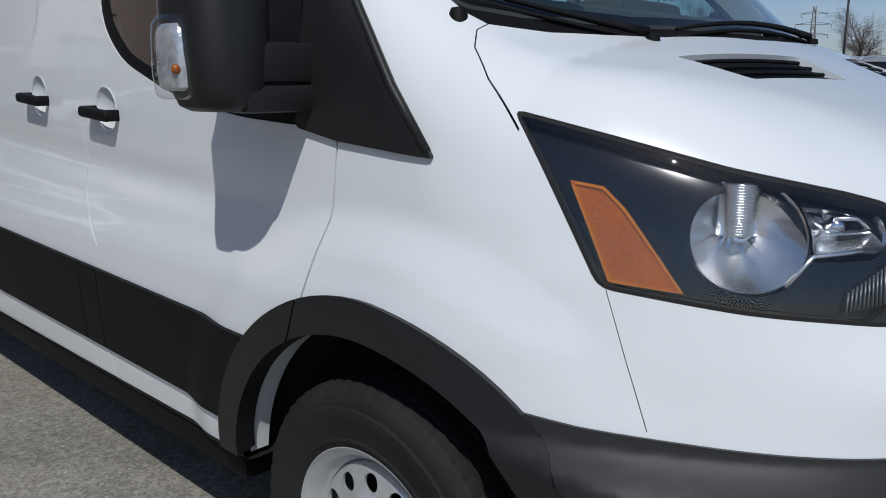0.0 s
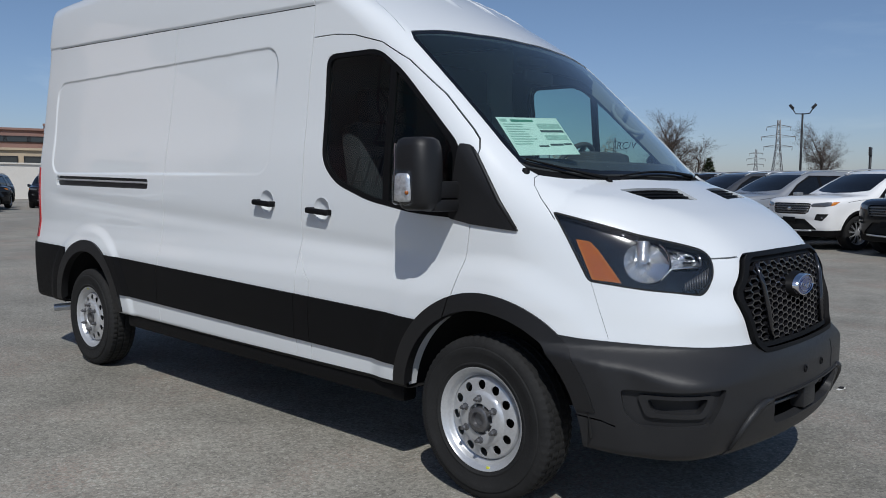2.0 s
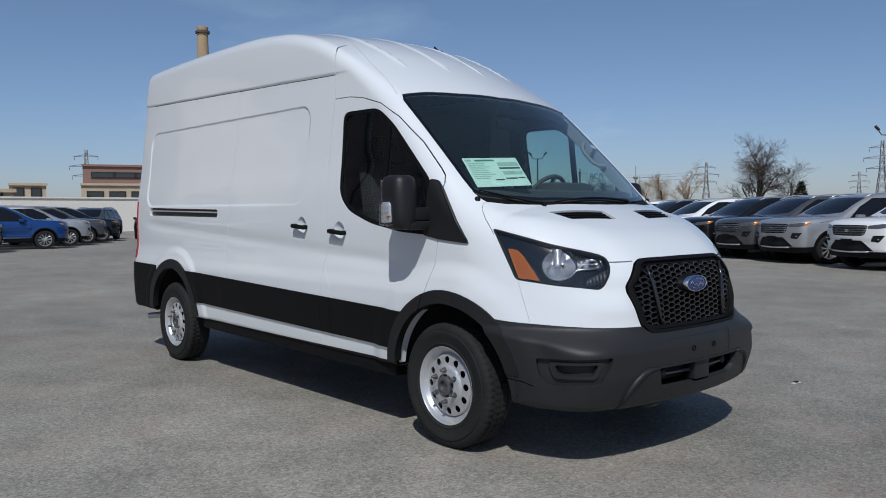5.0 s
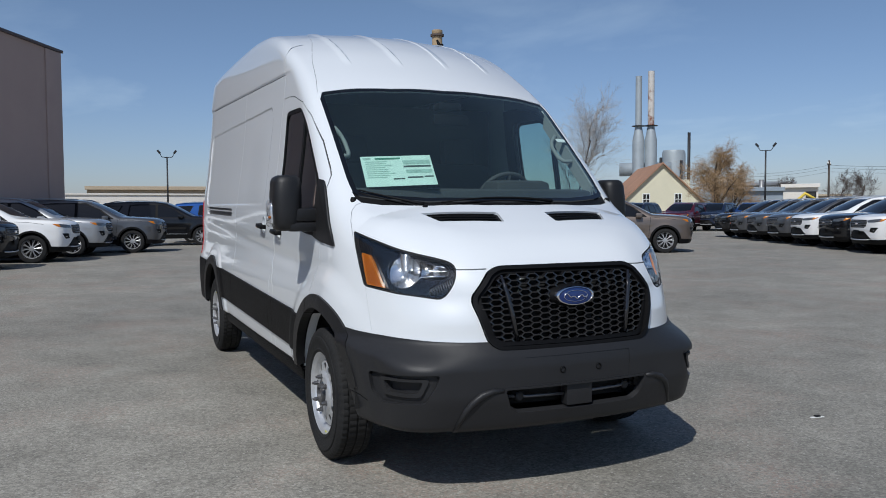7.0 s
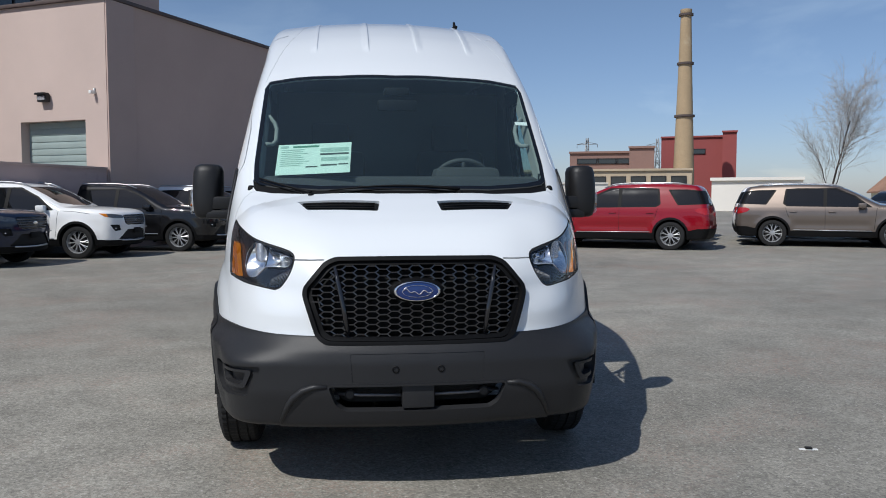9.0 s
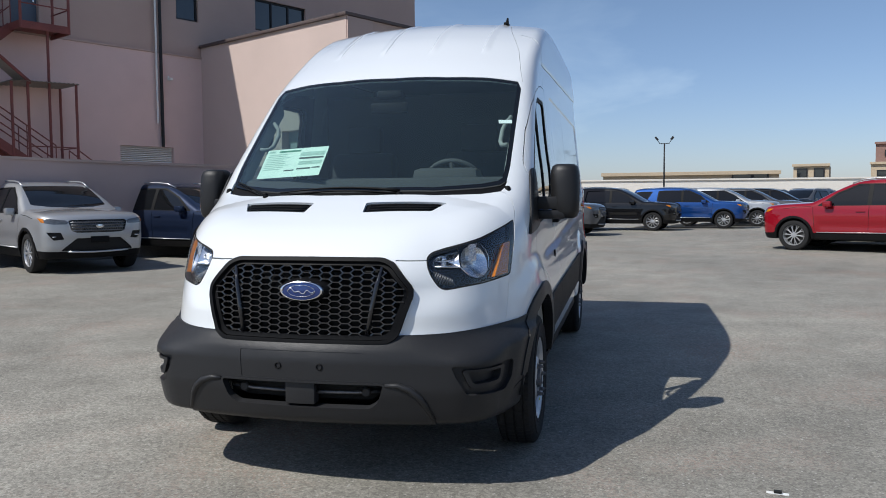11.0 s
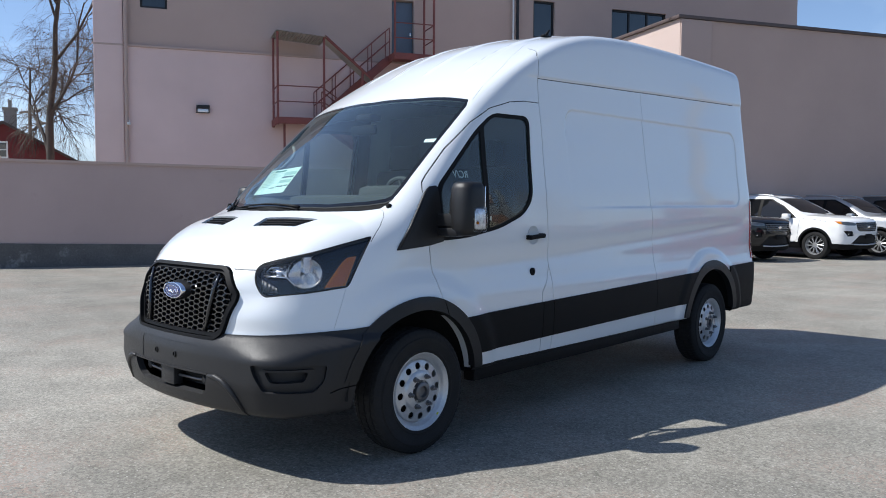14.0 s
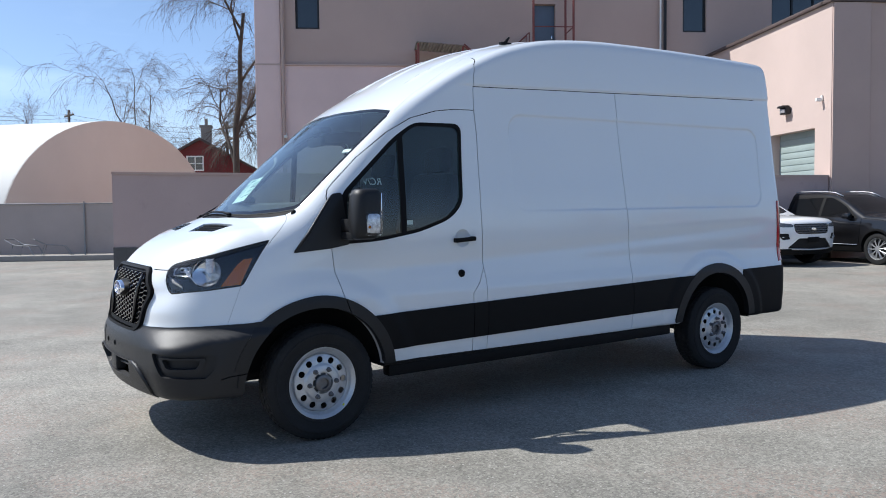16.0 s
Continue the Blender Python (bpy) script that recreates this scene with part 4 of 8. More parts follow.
    for y in (0.42, -0.42):
        bm = bmesh.new()
        box(bm, (0.52, 0.50, 0.16), (-0.86, y, 1.00), 0.06)
        box(bm, (0.16, 0.48, 0.66), (-1.14, y, 1.34), 0.06, (0, -10, 0))
        box(bm, (0.10, 0.26, 0.20), (-1.20, y, 1.76), 0.04, (0, -8, 0))
        part("seat", bm, SEAT_CLOTH, van, "dark cloth seat")
    bm = boxes(((0.02, 1.60, 1.55), (-1.42, 0, 1.33), 0.004))
    part("bulkhead", bm, INTERIOR, van, "dark cargo partition")
    bm = boxes(((0.9, 1.6, 0.03), (-0.96, 0, 0.62), 0.004))
    part("cab_floor", bm, INTERIOR, van)
    bm = boxes(((0.10, 0.16, 0.05), (-0.46, 0, 1.985), 0.02), ((0.04, 0.24, 0.07), (-0.42, 0, 1.90), 0.02))
    part("inside_mirror", bm, BLACK_PLASTIC, van)
    for s in (1, -1):
        pts = []
        for t, away in ((0.0, 0.0), (0.12, 0.035), (0.3, 0.05), (0.7, 0.05), (0.88, 0.035), (1.0, 0.0)):
            x = -0.20 - 0.20 * t
            pts.append((x - 0.4 * away, s * (0.765 - away), hood_z(x, 0.765) - 0.055 - 0.6 * away))
        bm, rows = bmesh.new(), []
        for x in np.linspace(0.0, -0.56, 9):
            ring = [(0.792, 0.030), (0.778, 0.030), (0.778, 0.125), (0.766, 0.125)]
            rows.append([bm.verts.new((x, s * y, hood_z(x, 0.78) - d)) for y, d in ring])
        for a, b in zip(rows, rows[1:]):
            for p, q in ((0, 1), (1, 3), (3, 2), (2, 0)):
                bm.faces.new((a[p], a[q], b[q], b[p]))
        bmesh.ops.recalc_face_normals(bm, faces=bm.faces)
        part("pillar_trim", bm, HEADLINER, van, "pale grey windshield pillar trim")
        part("grab_handle", tube(bmesh.new(), pts, 0.013, 8), HEADLINER, van, "pale grey grab handle on the windshield pillar")
    # window sticker with its printed fields, and small labels
    tl, bl, br = Vector((-0.160, -0.688, 1.637)), Vector((-0.012, -0.700, 1.462)), Vector((0.035, -0.290, 1.480))
    du, dv = br - bl, tl - bl
    nrm = du.cross(dv).normalized()

    def sheet(name, u0, u1, v0, v1, lift, mat, under, label=""):
        bm = bmesh.new()
        q = [bm.verts.new(bl + du * a + dv * b + nrm * (lift + k)) for k in (0, 0.0006) for a, b in ((u0, v0), (u1, v0), (u1, v1), (u0, v1))]
        for f in ((3, 2, 1, 0), (4, 5, 6, 7), (0, 1, 5, 4), (1, 2, 6, 5), (2, 3, 7, 6), (3, 0, 4, 7)):
            bm.faces.new([q[i] for i in f])
        return part(name, bm, mat, under, label, smooth=0)

    paper = sheet("window_sticker", 0, 1, 0, 1, 0.0, PAPER, van, "pale green price sheet behind the windshield")
    for k, (u0, u1, v0, v1, m) in enumerate(((0.20, 0.56, 0.88, 0.94, INK), (0.03, 0.14, 0.88, 0.95, INK_PALE), (0.58, 0.97, 0.60, 0.66, INK_DARK), (0.58, 0.97, 0.70, 0.84, INK_PALE), (0.60, 0.82, 0.24, 0.29, INK_DARK),
                                             (0.40, 0.56, 0.21, 0.25, INK_DARK), (0.84, 0.97, 0.26, 0.30, INK_DARK), (0.60, 0.97, 0.40, 0.52, INK_PALE))):
        sheet("print", u0, u1, v0, v1, 0.0012, m, paper)
    for k in range(9):
        sheet("print", 0.05, 0.26 + 0.2 * random.random(), 0.80 - 0.065 * k, 0.825 - 0.065 * k, 0.0012, INK_PALE, paper)
    bm = boxes(((0.002, 0.085, 0.034), (-0.300, 0.745, 1.785), 0.0, (0, -50, 14)))
    part("stock_label", bm, PAPER_WHITE, van, "small white label on the windshield")
    words = bpy.data.curves.new("glass_writing", "FONT")
    words.body, words.size, words.extrude, words.shear = "RC/V", 0.062, 0.0004, 0.2
    words.materials.append(PAPER_WHITE)
    ink = new("glass_writing", words)
    ink.parent = van
    ink.matrix_basis = pose(-0.463, 0.908, 1.562, 97, 0, 0)
    ink["label"] = "white marker letters on the door window"
    bm = boxes(((0.045, 0.002, 0.028), (-0.675, 0.893, 1.318), 0.0))
    part("window_label", bm, PAPER_WHITE, van, "small white label on the door window")


def build_van():
    van = thing("cargo_van", "white high-roof cargo van with grey bumper, parked on asphalt", "van")
    sh = Shell(van_shape, -4.2, 0.05, 1.35, 1.05, 170, 240, 84)
    left = lambda c: c.y > 0.3
    # region numbers
    (GLASS, DOORGLASS, LAMP, GRILLE, BUMPER, CLAD, LIP, HOLE, GAP, HOOD, DOOR, SAIL, FLOOR, TAIL, SLIDE, FRAME, CLADR, LIPR, AMB, GFRAME,
     FOG, FOGIN, INTAKE, SKID, VENT, CUP, CUPR, RAIL, PLATE, COWL, GASKET, FOGRIM, AMBEDGE, GSLOPE, BOWL, BOWL_IN, FRIT) = range(1, 38)
    # wheel openings
    fx, fz = 0.025, 0.365
    rx, rz = -3.655, 0.40
    for cx, cz, r in ((fx, fz, 0.452), (rx, rz, 0.440)):
        sh.cut([(cx + r, 0.1)] + arc(cx, cz, r, 0, 180, 40) + [(cx - r, 0.1)], HOLE, SIDE, left)
    sh.cut([(-6, 0.1), (2, 0.1), (2, 0.328), (0.6, 0.328), (0.56, 0.333), (0.40, 0.345), (-0.36, 0.432), (-0.5, 0.432), (-4, 0.44), (-4.6, 0.44), (-6, 0.44)], FLOOR, SIDE, lambda c: abs(c.z) < 0.5)
    for cx, cz, r, reg in ((fx, fz, 0.452, LIP), (rx, rz, 0.440, LIPR)):
        lip = 0.072 if reg == LIP else 0.078
        low = (0.485, 0.425) if reg == LIP else (0.455, 0.455)
        a0 = 14 if reg == LIP else 8
        sh.cut([(cx + r - 0.035, low[0]), (cx + r + lip - 0.01, low[0])] + arc(cx, cz, r + lip, a0, 172, 40) + [(cx - r - lip, low[1]), (cx - r + 0.02, low[1])] + arc(cx, cz, r - 0.02, 172, a0 + 1, 30), reg, SIDE, left)
    # grey bumper and black side cladding
    bump_top = [(0.30, 0.766), (0.45, 0.751), (0.62, 0.742), (0.75, 0.735), (0.84, 0.729), (0.90, 0.727), (1.3, 0.722)]
    sh.cut([(0.3, 0.1)] + bump_top + [(1.3, 0.1)], BUMPER, SIDE, lambda c: c.x > 0.2)
    sh.cut([(-0.30, 0.738), (-3.4, 0.832), (-3.4, 0.58), (-0.40, 0.512)], CLAD, SIDE, left)
    sh.cut([(-4.0, 0.850), (-5.2, 0.872), (-5.2, 0.35), (-4.0, 0.35)], CLADR, SIDE, lambda c: c.z < 1)
    # shut lines
    door_rear = [(-1.216, 2.085), (-1.225, 1.9), (-1.215, 1.4), (-1.225, 1.0), (-1.18, 0.90), (-1.12, 0.83), (-1.115, 0.55), (-1.115, 0.42)]
    door_front = [(-0.075, 1.485), (-0.078, 1.30), (-0.085, 1.165), (-0.10, 1.02), (-0.145, 0.86), (-0.165, 0.80), (-0.19, 0.74)]
    door_top = [(-1.216, 2.085), (-1.05, 2.082), (-0.90, 2.062), (-0.70, 2.005), (-0.52, 1.905), (-0.30, 1.735), (-0.13, 1.572), (-0.092, 1.530), (-0.075, 1.485)]
    any_side = (0, LIP, LIPR, CLAD, CLADR)
    for pts in (door_rear, door_front, door_top):
        sh.line(pts, 0.0055, GAP, SIDE, left, any_side)
    sh.line([(-1.225, 1.0), (-1.236, 0.92), (-1.238, 0.42)], 0.0045, GAP, SIDE, left, any_side)
    slide_rear = [(-2.59, 2.30), (-2.60, 2.1), (-2.625, 1.6), (-2.64, 1.2), (-2.65, 0.85), (-2.655, 0.45)]
    sh.line(slide_rear, 0.005, GAP, SIDE, left, any_side)
    sh.line([(-1.222, 2.250), (-2.6, 2.300), (-4.35, 2.362)], 0.005, GAP, SIDE, left)
    sh.line([(-1.31, 2.48), (-1.25, 2.41), (-1.226, 2.32), (-1.22, 2.2), (-1.216, 2.085)], 0.005, GAP, SIDE, left)
    sh.line([(-0.62, 0.80), (-0.75, 0.77), (-1.0, 0.725), (-1.36, 0.625), (-1.7, 0.57)], 0.0022, GAP, TOP, lambda c: c.z > 1.9)
    sh.line([(0.468, 0.965), (0.507, 0.86), (0.547, 0.755)], 0.0013, GAP, SIDE, left)
    # edges of the pressed field and the roof crease, so that the steps are crisp
    for d in (0.0, 0.011, 0.022):
        ring = []
        for cx, cz, a0 in ((-1.63, 1.956, 0), (-4.23, 1.971, 90), (-4.23, 1.518, 180), (-1.63, 1.503, 270)):
            ring += arc(cx, cz, 0.13 - d, a0, a0 + 90, 7)
        sh.cut(ring, None, SIDE, left, (0, SLIDE))
    for ry in (0.16, 0.50):
        for d in (-0.010, -0.005, 0.0, 0.003):
            sh.cut([(-0.78, ry + d), (-4.7, ry + d), (-4.7, 0.0), (-0.78, 0.0)], None, TOP, lambda c: c.z > 2.2)
    for d in (-0.014, 0.0, 0.014):
        sh.cut([(-1.0, 2.253 + d), (-4.7, 2.383 + d), (-4.8, 2.7), (-1.0, 2.7)], None, SIDE, left, (0, SLIDE))
    # door glass and the black mirror sail
    sail = [(0.165, 1.148), (0.06, 1.265), (-0.075, 1.455), (-0.11, 1.50), (-0.165, 1.51), (-0.19, 1.30), (-0.20, 1.19), (-0.075, 1.168)]
    glass_out = rounded([(-1.10, 1.985), (-0.72, 1.978), (-0.55, 1.865), (-0.155, 1.495), (-0.15, 1.19), (-0.42, 1.205), (-0.72, 1.255), (-0.96, 1.335), (-1.07, 1.44)], 0.07, 5)
    sh.cut(rounded(sail, 0.012, 2), SAIL, SIDE, left, (0, GAP))
    glass_in = rounded([(-1.078, 1.962), (-0.725, 1.955), (-0.56, 1.835), (-0.20, 1.495), (-0.195, 1.215), (-0.42, 1.228), (-0.715, 1.278), (-0.95, 1.357), (-1.05, 1.455)], 0.06, 5)
    sh.cut(glass_in, DOORGLASS, SIDE, left, (0, GAP))
    sh.line([(-0.612, 2.0), (-0.598, 1.2)], 0.040, FRAME, SIDE, left, (DOORGLASS,))
    sh.cut(glass_out, FRAME, SIDE, left, (0,))
    sh.cut([(p[0], p[1]) for p in door_top[::-1]] + door_rear[1:] + [(-0.4, 0.42)] + door_front[::-1], DOOR, SIDE, left)
    sh.cut([(p[0], p[1]) for p in ((-1.21, 2.25), (-2.59, 2.30), (-2.65, 0.42), (-1.12, 0.42), (-1.12, 0.83), (-1.225, 1.0))], SLIDE, SIDE, left)
    # handle cups, and the rail of the sliding door
    sh.cut(arc(-1.055, 1.205, 0.058, 0, 345, 24), CUP, SIDE, left, (0, DOOR))
    sh.cut(arc(-1.52, 1.236, 0.058, 0, 345, 24), CUPR, SIDE, left, (0, SLIDE))
    sh.cut(rounded([(-2.83, 1.292), (-2.83, 1.358), (-4.25, 1.385), (-4.25, 1.312)], 0.02, 3), RAIL, SIDE, left, (0, SLIDE))
    # windshield
    high = lambda c: c.z > 1.2
    ws = [(0.330, -0.1), (0.330, 0.0), (0.322, 0.15), (0.295, 0.3), (0.262, 0.45), (0.208, 0.58), (0.155, 0.69), (0.100, 0.775), (0.06, 0.805), (-0.03, 0.812), (-0.56, 0.800), (-0.605, 0.775), (-0.585, 0.60),
          (-0.54, 0.35), (-0.515, 0.0), (-0.515, -0.1)]
    sh.cut(ws, GLASS, TOP, high, (0, GAP))
    sh.line(ws[1:-1], 0.050, FRIT, TOP, high, (GLASS,))
    hood_rear = [(0.378, 0.0), (0.372, 0.15), (0.345, 0.3), (0.315, 0.45), (0.264, 0.58), (0.215, 0.69), (0.150, 0.785)]
    sh.cut([(0.2, -0.1), (0.378, -0.1)] + hood_rear + [(0.115, 0.800), (0.06, 0.809), (0.0, 0.70)], COWL, TOP, high, (0, GAP))
    # head lamps
    lamp_out = rounded([(-0.421, 1.234), (-0.27, 1.194), (-0.11, 1.150), (0.07, 1.112), (0.142, 1.093), (0.174, 1.070), (0.185, 1.030), (0.178, 0.985), (0.148, 0.934), (0.120, 0.918), (0.02, 0.930),
                        (-0.10, 0.940), (-0.302, 0.966)], 0.02, 3)
    at_lamp = lambda c: c.x > 0.1 and c.y > 0.3
    sh.cut(lamp_out, LAMP, CORNER, at_lamp)
    sh.line(lamp_out + lamp_out[:1], 0.013, GASKET, CORNER, at_lamp, (LAMP,))
    sh.cut([(-0.342, 1.128), (-0.292, 1.120), (-0.262, 1.088), (-0.183, 0.966), (-0.288, 0.976)], AMB, CORNER, at_lamp, (LAMP,))
    amber = [(-0.342, 1.128), (-0.292, 1.120), (-0.262, 1.088), (-0.183, 0.966), (-0.288, 0.976), (-0.342, 1.128)]
    sh.line(amber, 0.010, AMBEDGE, CORNER, at_lamp, (AMB,))
    sh.cut(BOWL_ROUND, BOWL, CORNER, at_lamp, (LAMP,))
    sh.cut(BOWL_INNER, BOWL_IN, CORNER, at_lamp, (LAMP,))
    # grille field
    gr = [(-0.1, 1.072), (0.36, 1.070), (0.412, 1.048), (0.502, 0.938), (0.505, 0.900), (0.447, 0.722), (0.405, 0.690), (-0.1, 0.682)]
    sh.cut(rounded(gr, 0.02, 3), GRILLE, FRONT, lambda c: c.x > 0.6, (0, BUMPER))
    gi = [(-0.1, 1.034), (0.345, 1.034), (0.381, 1.018), (0.460, 0.930), (0.462, 0.904), (0.411, 0.748), (0.382, 0.726), (-0.1, 0.718)]
    sh.cut(rounded([(-0.1, 1.072), (0.36, 1.070), (0.412, 1.048), (0.502, 0.938), (0.505, 0.900), (0.447, 0.722), (0.405, 0.690), (-0.1, 0.682)], 0.02, 3), GFRAME, FRONT, lambda c: c.x > 0.6, (GRILLE,))
    gm = [(-0.1, 1.054), (0.353, 1.053), (0.398, 1.034), (0.483, 0.934), (0.485, 0.902), (0.431, 0.734), (0.395, 0.706), (-0.1, 0.699)]
    sh.cut(rounded(gm, 0.02, 3), GSLOPE, FRONT, lambda c: c.x > 0.6, (GFRAME,))
    sh.cut(rounded(gi, 0.02, 3), GRILLE, FRONT, lambda c: c.x > 0.6, (GSLOPE,))
    # bumper: fog pockets, lower intake, skid panel, number plate field
    at_fog = lambda c: c.x > 0.4 and c.y > 0.4
    sh.cut(rounded([(-0.118, 0.555), (0.100, 0.564), (0.070, 0.508), (-0.098, 0.505)], 0.018, 4), FOGIN, CORNER, at_fog, (BUMPER,))
    sh.cut(rounded([(-0.150, 0.568), (0.130, 0.576), (0.088, 0.492), (-0.118, 0.486)], 0.022, 4), FOGRIM, CORNER, at_fog, (BUMPER,))
    sh.cut(rounded([(-0.207, 0.584), (0.172, 0.596), (0.152, 0.540), (0.103, 0.462), (-0.140, 0.448), (-0.190, 0.50)], 0.02, 4), FOG, CORNER, at_fog, (BUMPER,))
    sh.cut(rounded([(-0.2, 0.516), (0.392, 0.512), (0.362, 0.432), (0.322, 0.403), (-0.2, 0.403)], 0.015, 3), INTAKE, FRONT, lambda c: c.x > 0.6, (BUMPER,))
    skid = [(0.40, 0.512), (0.455, 0.511), (0.505, 0.494), (0.545, 0.462), (0.570, 0.425), (0.605, 0.345)]
    sh.cut([(-0.2, 0.522), (0.385, 0.520)] + skid + [(0.62, 0.30), (0.62, 0.1), (-0.2, 0.1)], SKID, FRONT, lambda c: c.x > 0.6, (BUMPER,))
    sh.cut(rounded([(-0.4, 0.652), (0.296, 0.652), (0.288, 0.528), (-0.4, 0.528)], 0.008, 3), PLATE, FRONT, lambda c: c.x > 0.6, (BUMPER,))
    sh.line([(0.33, 0.477), (0.45, 0.466), (0.56, 0.455), (0.61, 0.44)], 0.007, GAP, SIDE, lambda c: c.y > 0.5, (BUMPER,))
    # air vents of the hood
    sh.cut(rounded([(0.393, 0.554), (0.459, 0.143), (0.563, 0.156), (0.514, 0.498)], 0.012, 3), VENT, TOP, lambda c: c.z > 1.1)
    # hood
    sh.line([(0.150, 0.785), (0.150, 0.815), (0.172, 0.846), (0.222, 0.869), (0.30, 0.884)], 0.0026, GAP, TOP, lambda c: c.z > 1.15)
    hood_front = [(0.900, 0.0), (0.892, 0.40), (0.862, 0.47), (0.825, 0.56), (0.80, 0.60)]
    sh.line([(0.41, 1.058), (0.47, 1.056), (0.56, 1.056)], 0.006, GAP, FRONT, lambda c: c.x > 0.6)
    sh.cut([(0.378, -0.02)] + hood_rear + [(0.150, 0.815), (0.172, 0.846), (0.222, 0.869), (0.30, 0.884), (0.5, 0.87), (0.80, 0.62), (0.825, 0.56), (0.862, 0.47), (0.95, 0.40), (0.95, -0.02)], HOOD, TOP, lambda c: c.z > 1.03)
    # tail lamps
    sh.cut([(-5.2, 0.90), (-4.555, 0.90), (-4.565, 1.45), (-5.2, 1.50)], TAIL, SIDE, lambda c: c.y > 0.6)
    sh.seal()

    def pieces(name, region, mat, label, **kw):
        """One object for each connected stretch of a region."""
        v, f, n = sh.take(region, **kw)
        for vv, ff, nn in islands(v, f, n):
            mesh_object(name, vv, ff, mat, van, label, nn)

    def piece(name, regions, mat, label="", **kw):
        v, f, n = sh.take(*regions, **kw)
        return mesh_object(name, v, f, mat, van, label, n)

    piece("body_shell", (0,), WHITE_PAINT, both=True, depth=0.03)
    piece("hood", (HOOD,), WHITE_PAINT, both=True, depth=0.02)
    bumper = piece("front_bumper", (BUMPER,), GREY_PLASTIC, "dark grey textured plastic bumper", both=True, raise_by=0.008, depth=0.05)

    def sub(name, regions, mat, under, label="", **kw):
        v, f, n = sh.take(*regions, **kw)
        return mesh_object(name, v, f, mat, under, label, n)

    sub("skid_panel", (SKID,), GREY_PLASTIC, bumper, both=True, raise_by=0.014, depth=0.035)
    sub("plate_field", (PLATE,), GREY_PLASTIC, bumper, both=True, raise_by=0.0055, depth=0.0)
    sub("intake", (INTAKE,), GAP_DARK, bumper, "black lower air intake", both=True, raise_by=-0.07, depth=0.0)
    piece("windshield", (GLASS,), WINDSHIELD, "greenish curved glass windshield", both=True, raise_by=-0.004, depth=0.0)
    piece("windshield_border", (FRIT,), TINTED, "black printed border of the windshield", both=True, raise_by=-0.0035, depth=0.0)
    piece("cowl", (COWL,), BLACK_PLASTIC, "black plastic cowl below the windshield", both=True, raise_by=-0.012, depth=0.0)
    piece("underbody", (FLOOR,), GAP_DARK, "black underbody", both=True, depth=0.0)
    piece("inner_trim", (0,), HEADLINER, "pale grey cab lining", both=True, raise_by=-0.034, depth=0.0)
    grille = piece("grille_frame", (GFRAME,), SATIN_BLACK, "black grille surround", both=True, raise_by=0.006, depth=0.04)
    sub("grille_slope", (GSLOPE,), SATIN_BLACK, grille, both=True, raise_by=0.004, depth=0.05)
    sub("grille_backing", (GRILLE,), GAP_DARK, grille, both=True, raise_by=-0.06, depth=0.0)
    for ob in [grille] + list(grille.children):
        for v in ob.data.vertices:
            v.co.x += grille_x(v.co.y, v.co.z) - nose_x(v.co.y, v.co.z) + (0.018 if ob == grille else 0.0)
    for s in (1, -1):
        door = piece("front_door", (DOOR,), WHITE_PAINT, side=s)
        sub("door_trim", (DOOR, SAIL), INTERIOR, door, "dark door lining", side=s, raise_by=-0.045, depth=0.0)
        sub("door_glass", (DOORGLASS,), SIDE_GLASS, door, "tinted door window", side=s, raise_by=-0.010, depth=0.0)
        sub("window_seal", (FRAME,), SATIN_BLACK, door, "black rubber window seal", side=s, raise_by=-0.003, depth=0.02)
        sub("mirror_sail", (SAIL,), MIRROR_PLASTIC, door, "black plastic mirror sail", side=s, raise_by=0.010, depth=0.02)
        edge = [(0.150, 1.160), (0.06, 1.268), (-0.075, 1.457), (-0.105, 1.492)]
        pts = [(x, s * (side_y(x, z) + 0.006), z) for x, z in edge]
        part("sail_edge", tube(bmesh.new(), pts, [0.008, 0.010, 0.009, 0.007], 8), MIRROR_PLASTIC, door)
        if s > 0:
            piece("cargo_side", (SLIDE, CUPR, RAIL), WHITE_PAINT, side=s)
        else:
            slide = piece("sliding_door", (SLIDE,), WHITE_PAINT, side=s)
            piece("door_rail", (RAIL,), RAIL_GREY, "black recessed door rail", side=s, raise_by=-0.022, depth=0.0)
        for reg in (LIP, LIPR):
            piece("wheel_arch_lip", (reg,), MIRROR_PLASTIC, "black plastic arch moulding", side=s, raise_by=0.014, depth=0.05)
        for reg in (CLAD, CLADR):
            piece("side_cladding", (reg,), BLACK_PLASTIC, "black plastic side cladding", side=s, raise_by=0.012, depth=0.02)
        pieces("shut_line", GAP, GAP_DARK, "dark gap between the panels", side=s, raise_by=-0.010, depth=0.0)
        piece("tail_lamp", (TAIL,), RED_LENS, "red tail lamp", side=s, raise_by=0.008, depth=0.03)
        head = piece("head_lamp", (LAMP, AMB, AMBEDGE, GASKET, BOWL, BOWL_IN), LAMP_BACK, "black-backed head lamp", side=s, raise_by=-0.125, depth=-0.10)
        sub("gasket", (GASKET,), GAP_DARK, head, "black lamp seal", side=s, raise_by=-0.002, depth=0.05)
        sub("bezel", (LAMP,), LAMP_BEZEL, head, "glossy black bezel", side=s, raise_by=-0.030, depth=0.012)
        sub("lens", (LAMP, AMB, AMBEDGE, BOWL, BOWL_IN), LENS, head, "clear lens", side=s, raise_by=0.001, depth=0.0)
        sub("amber_edge", (AMBEDGE,), AMBER_EDGE, head, "bright orange rim", side=s, raise_by=-0.007, depth=0.02)
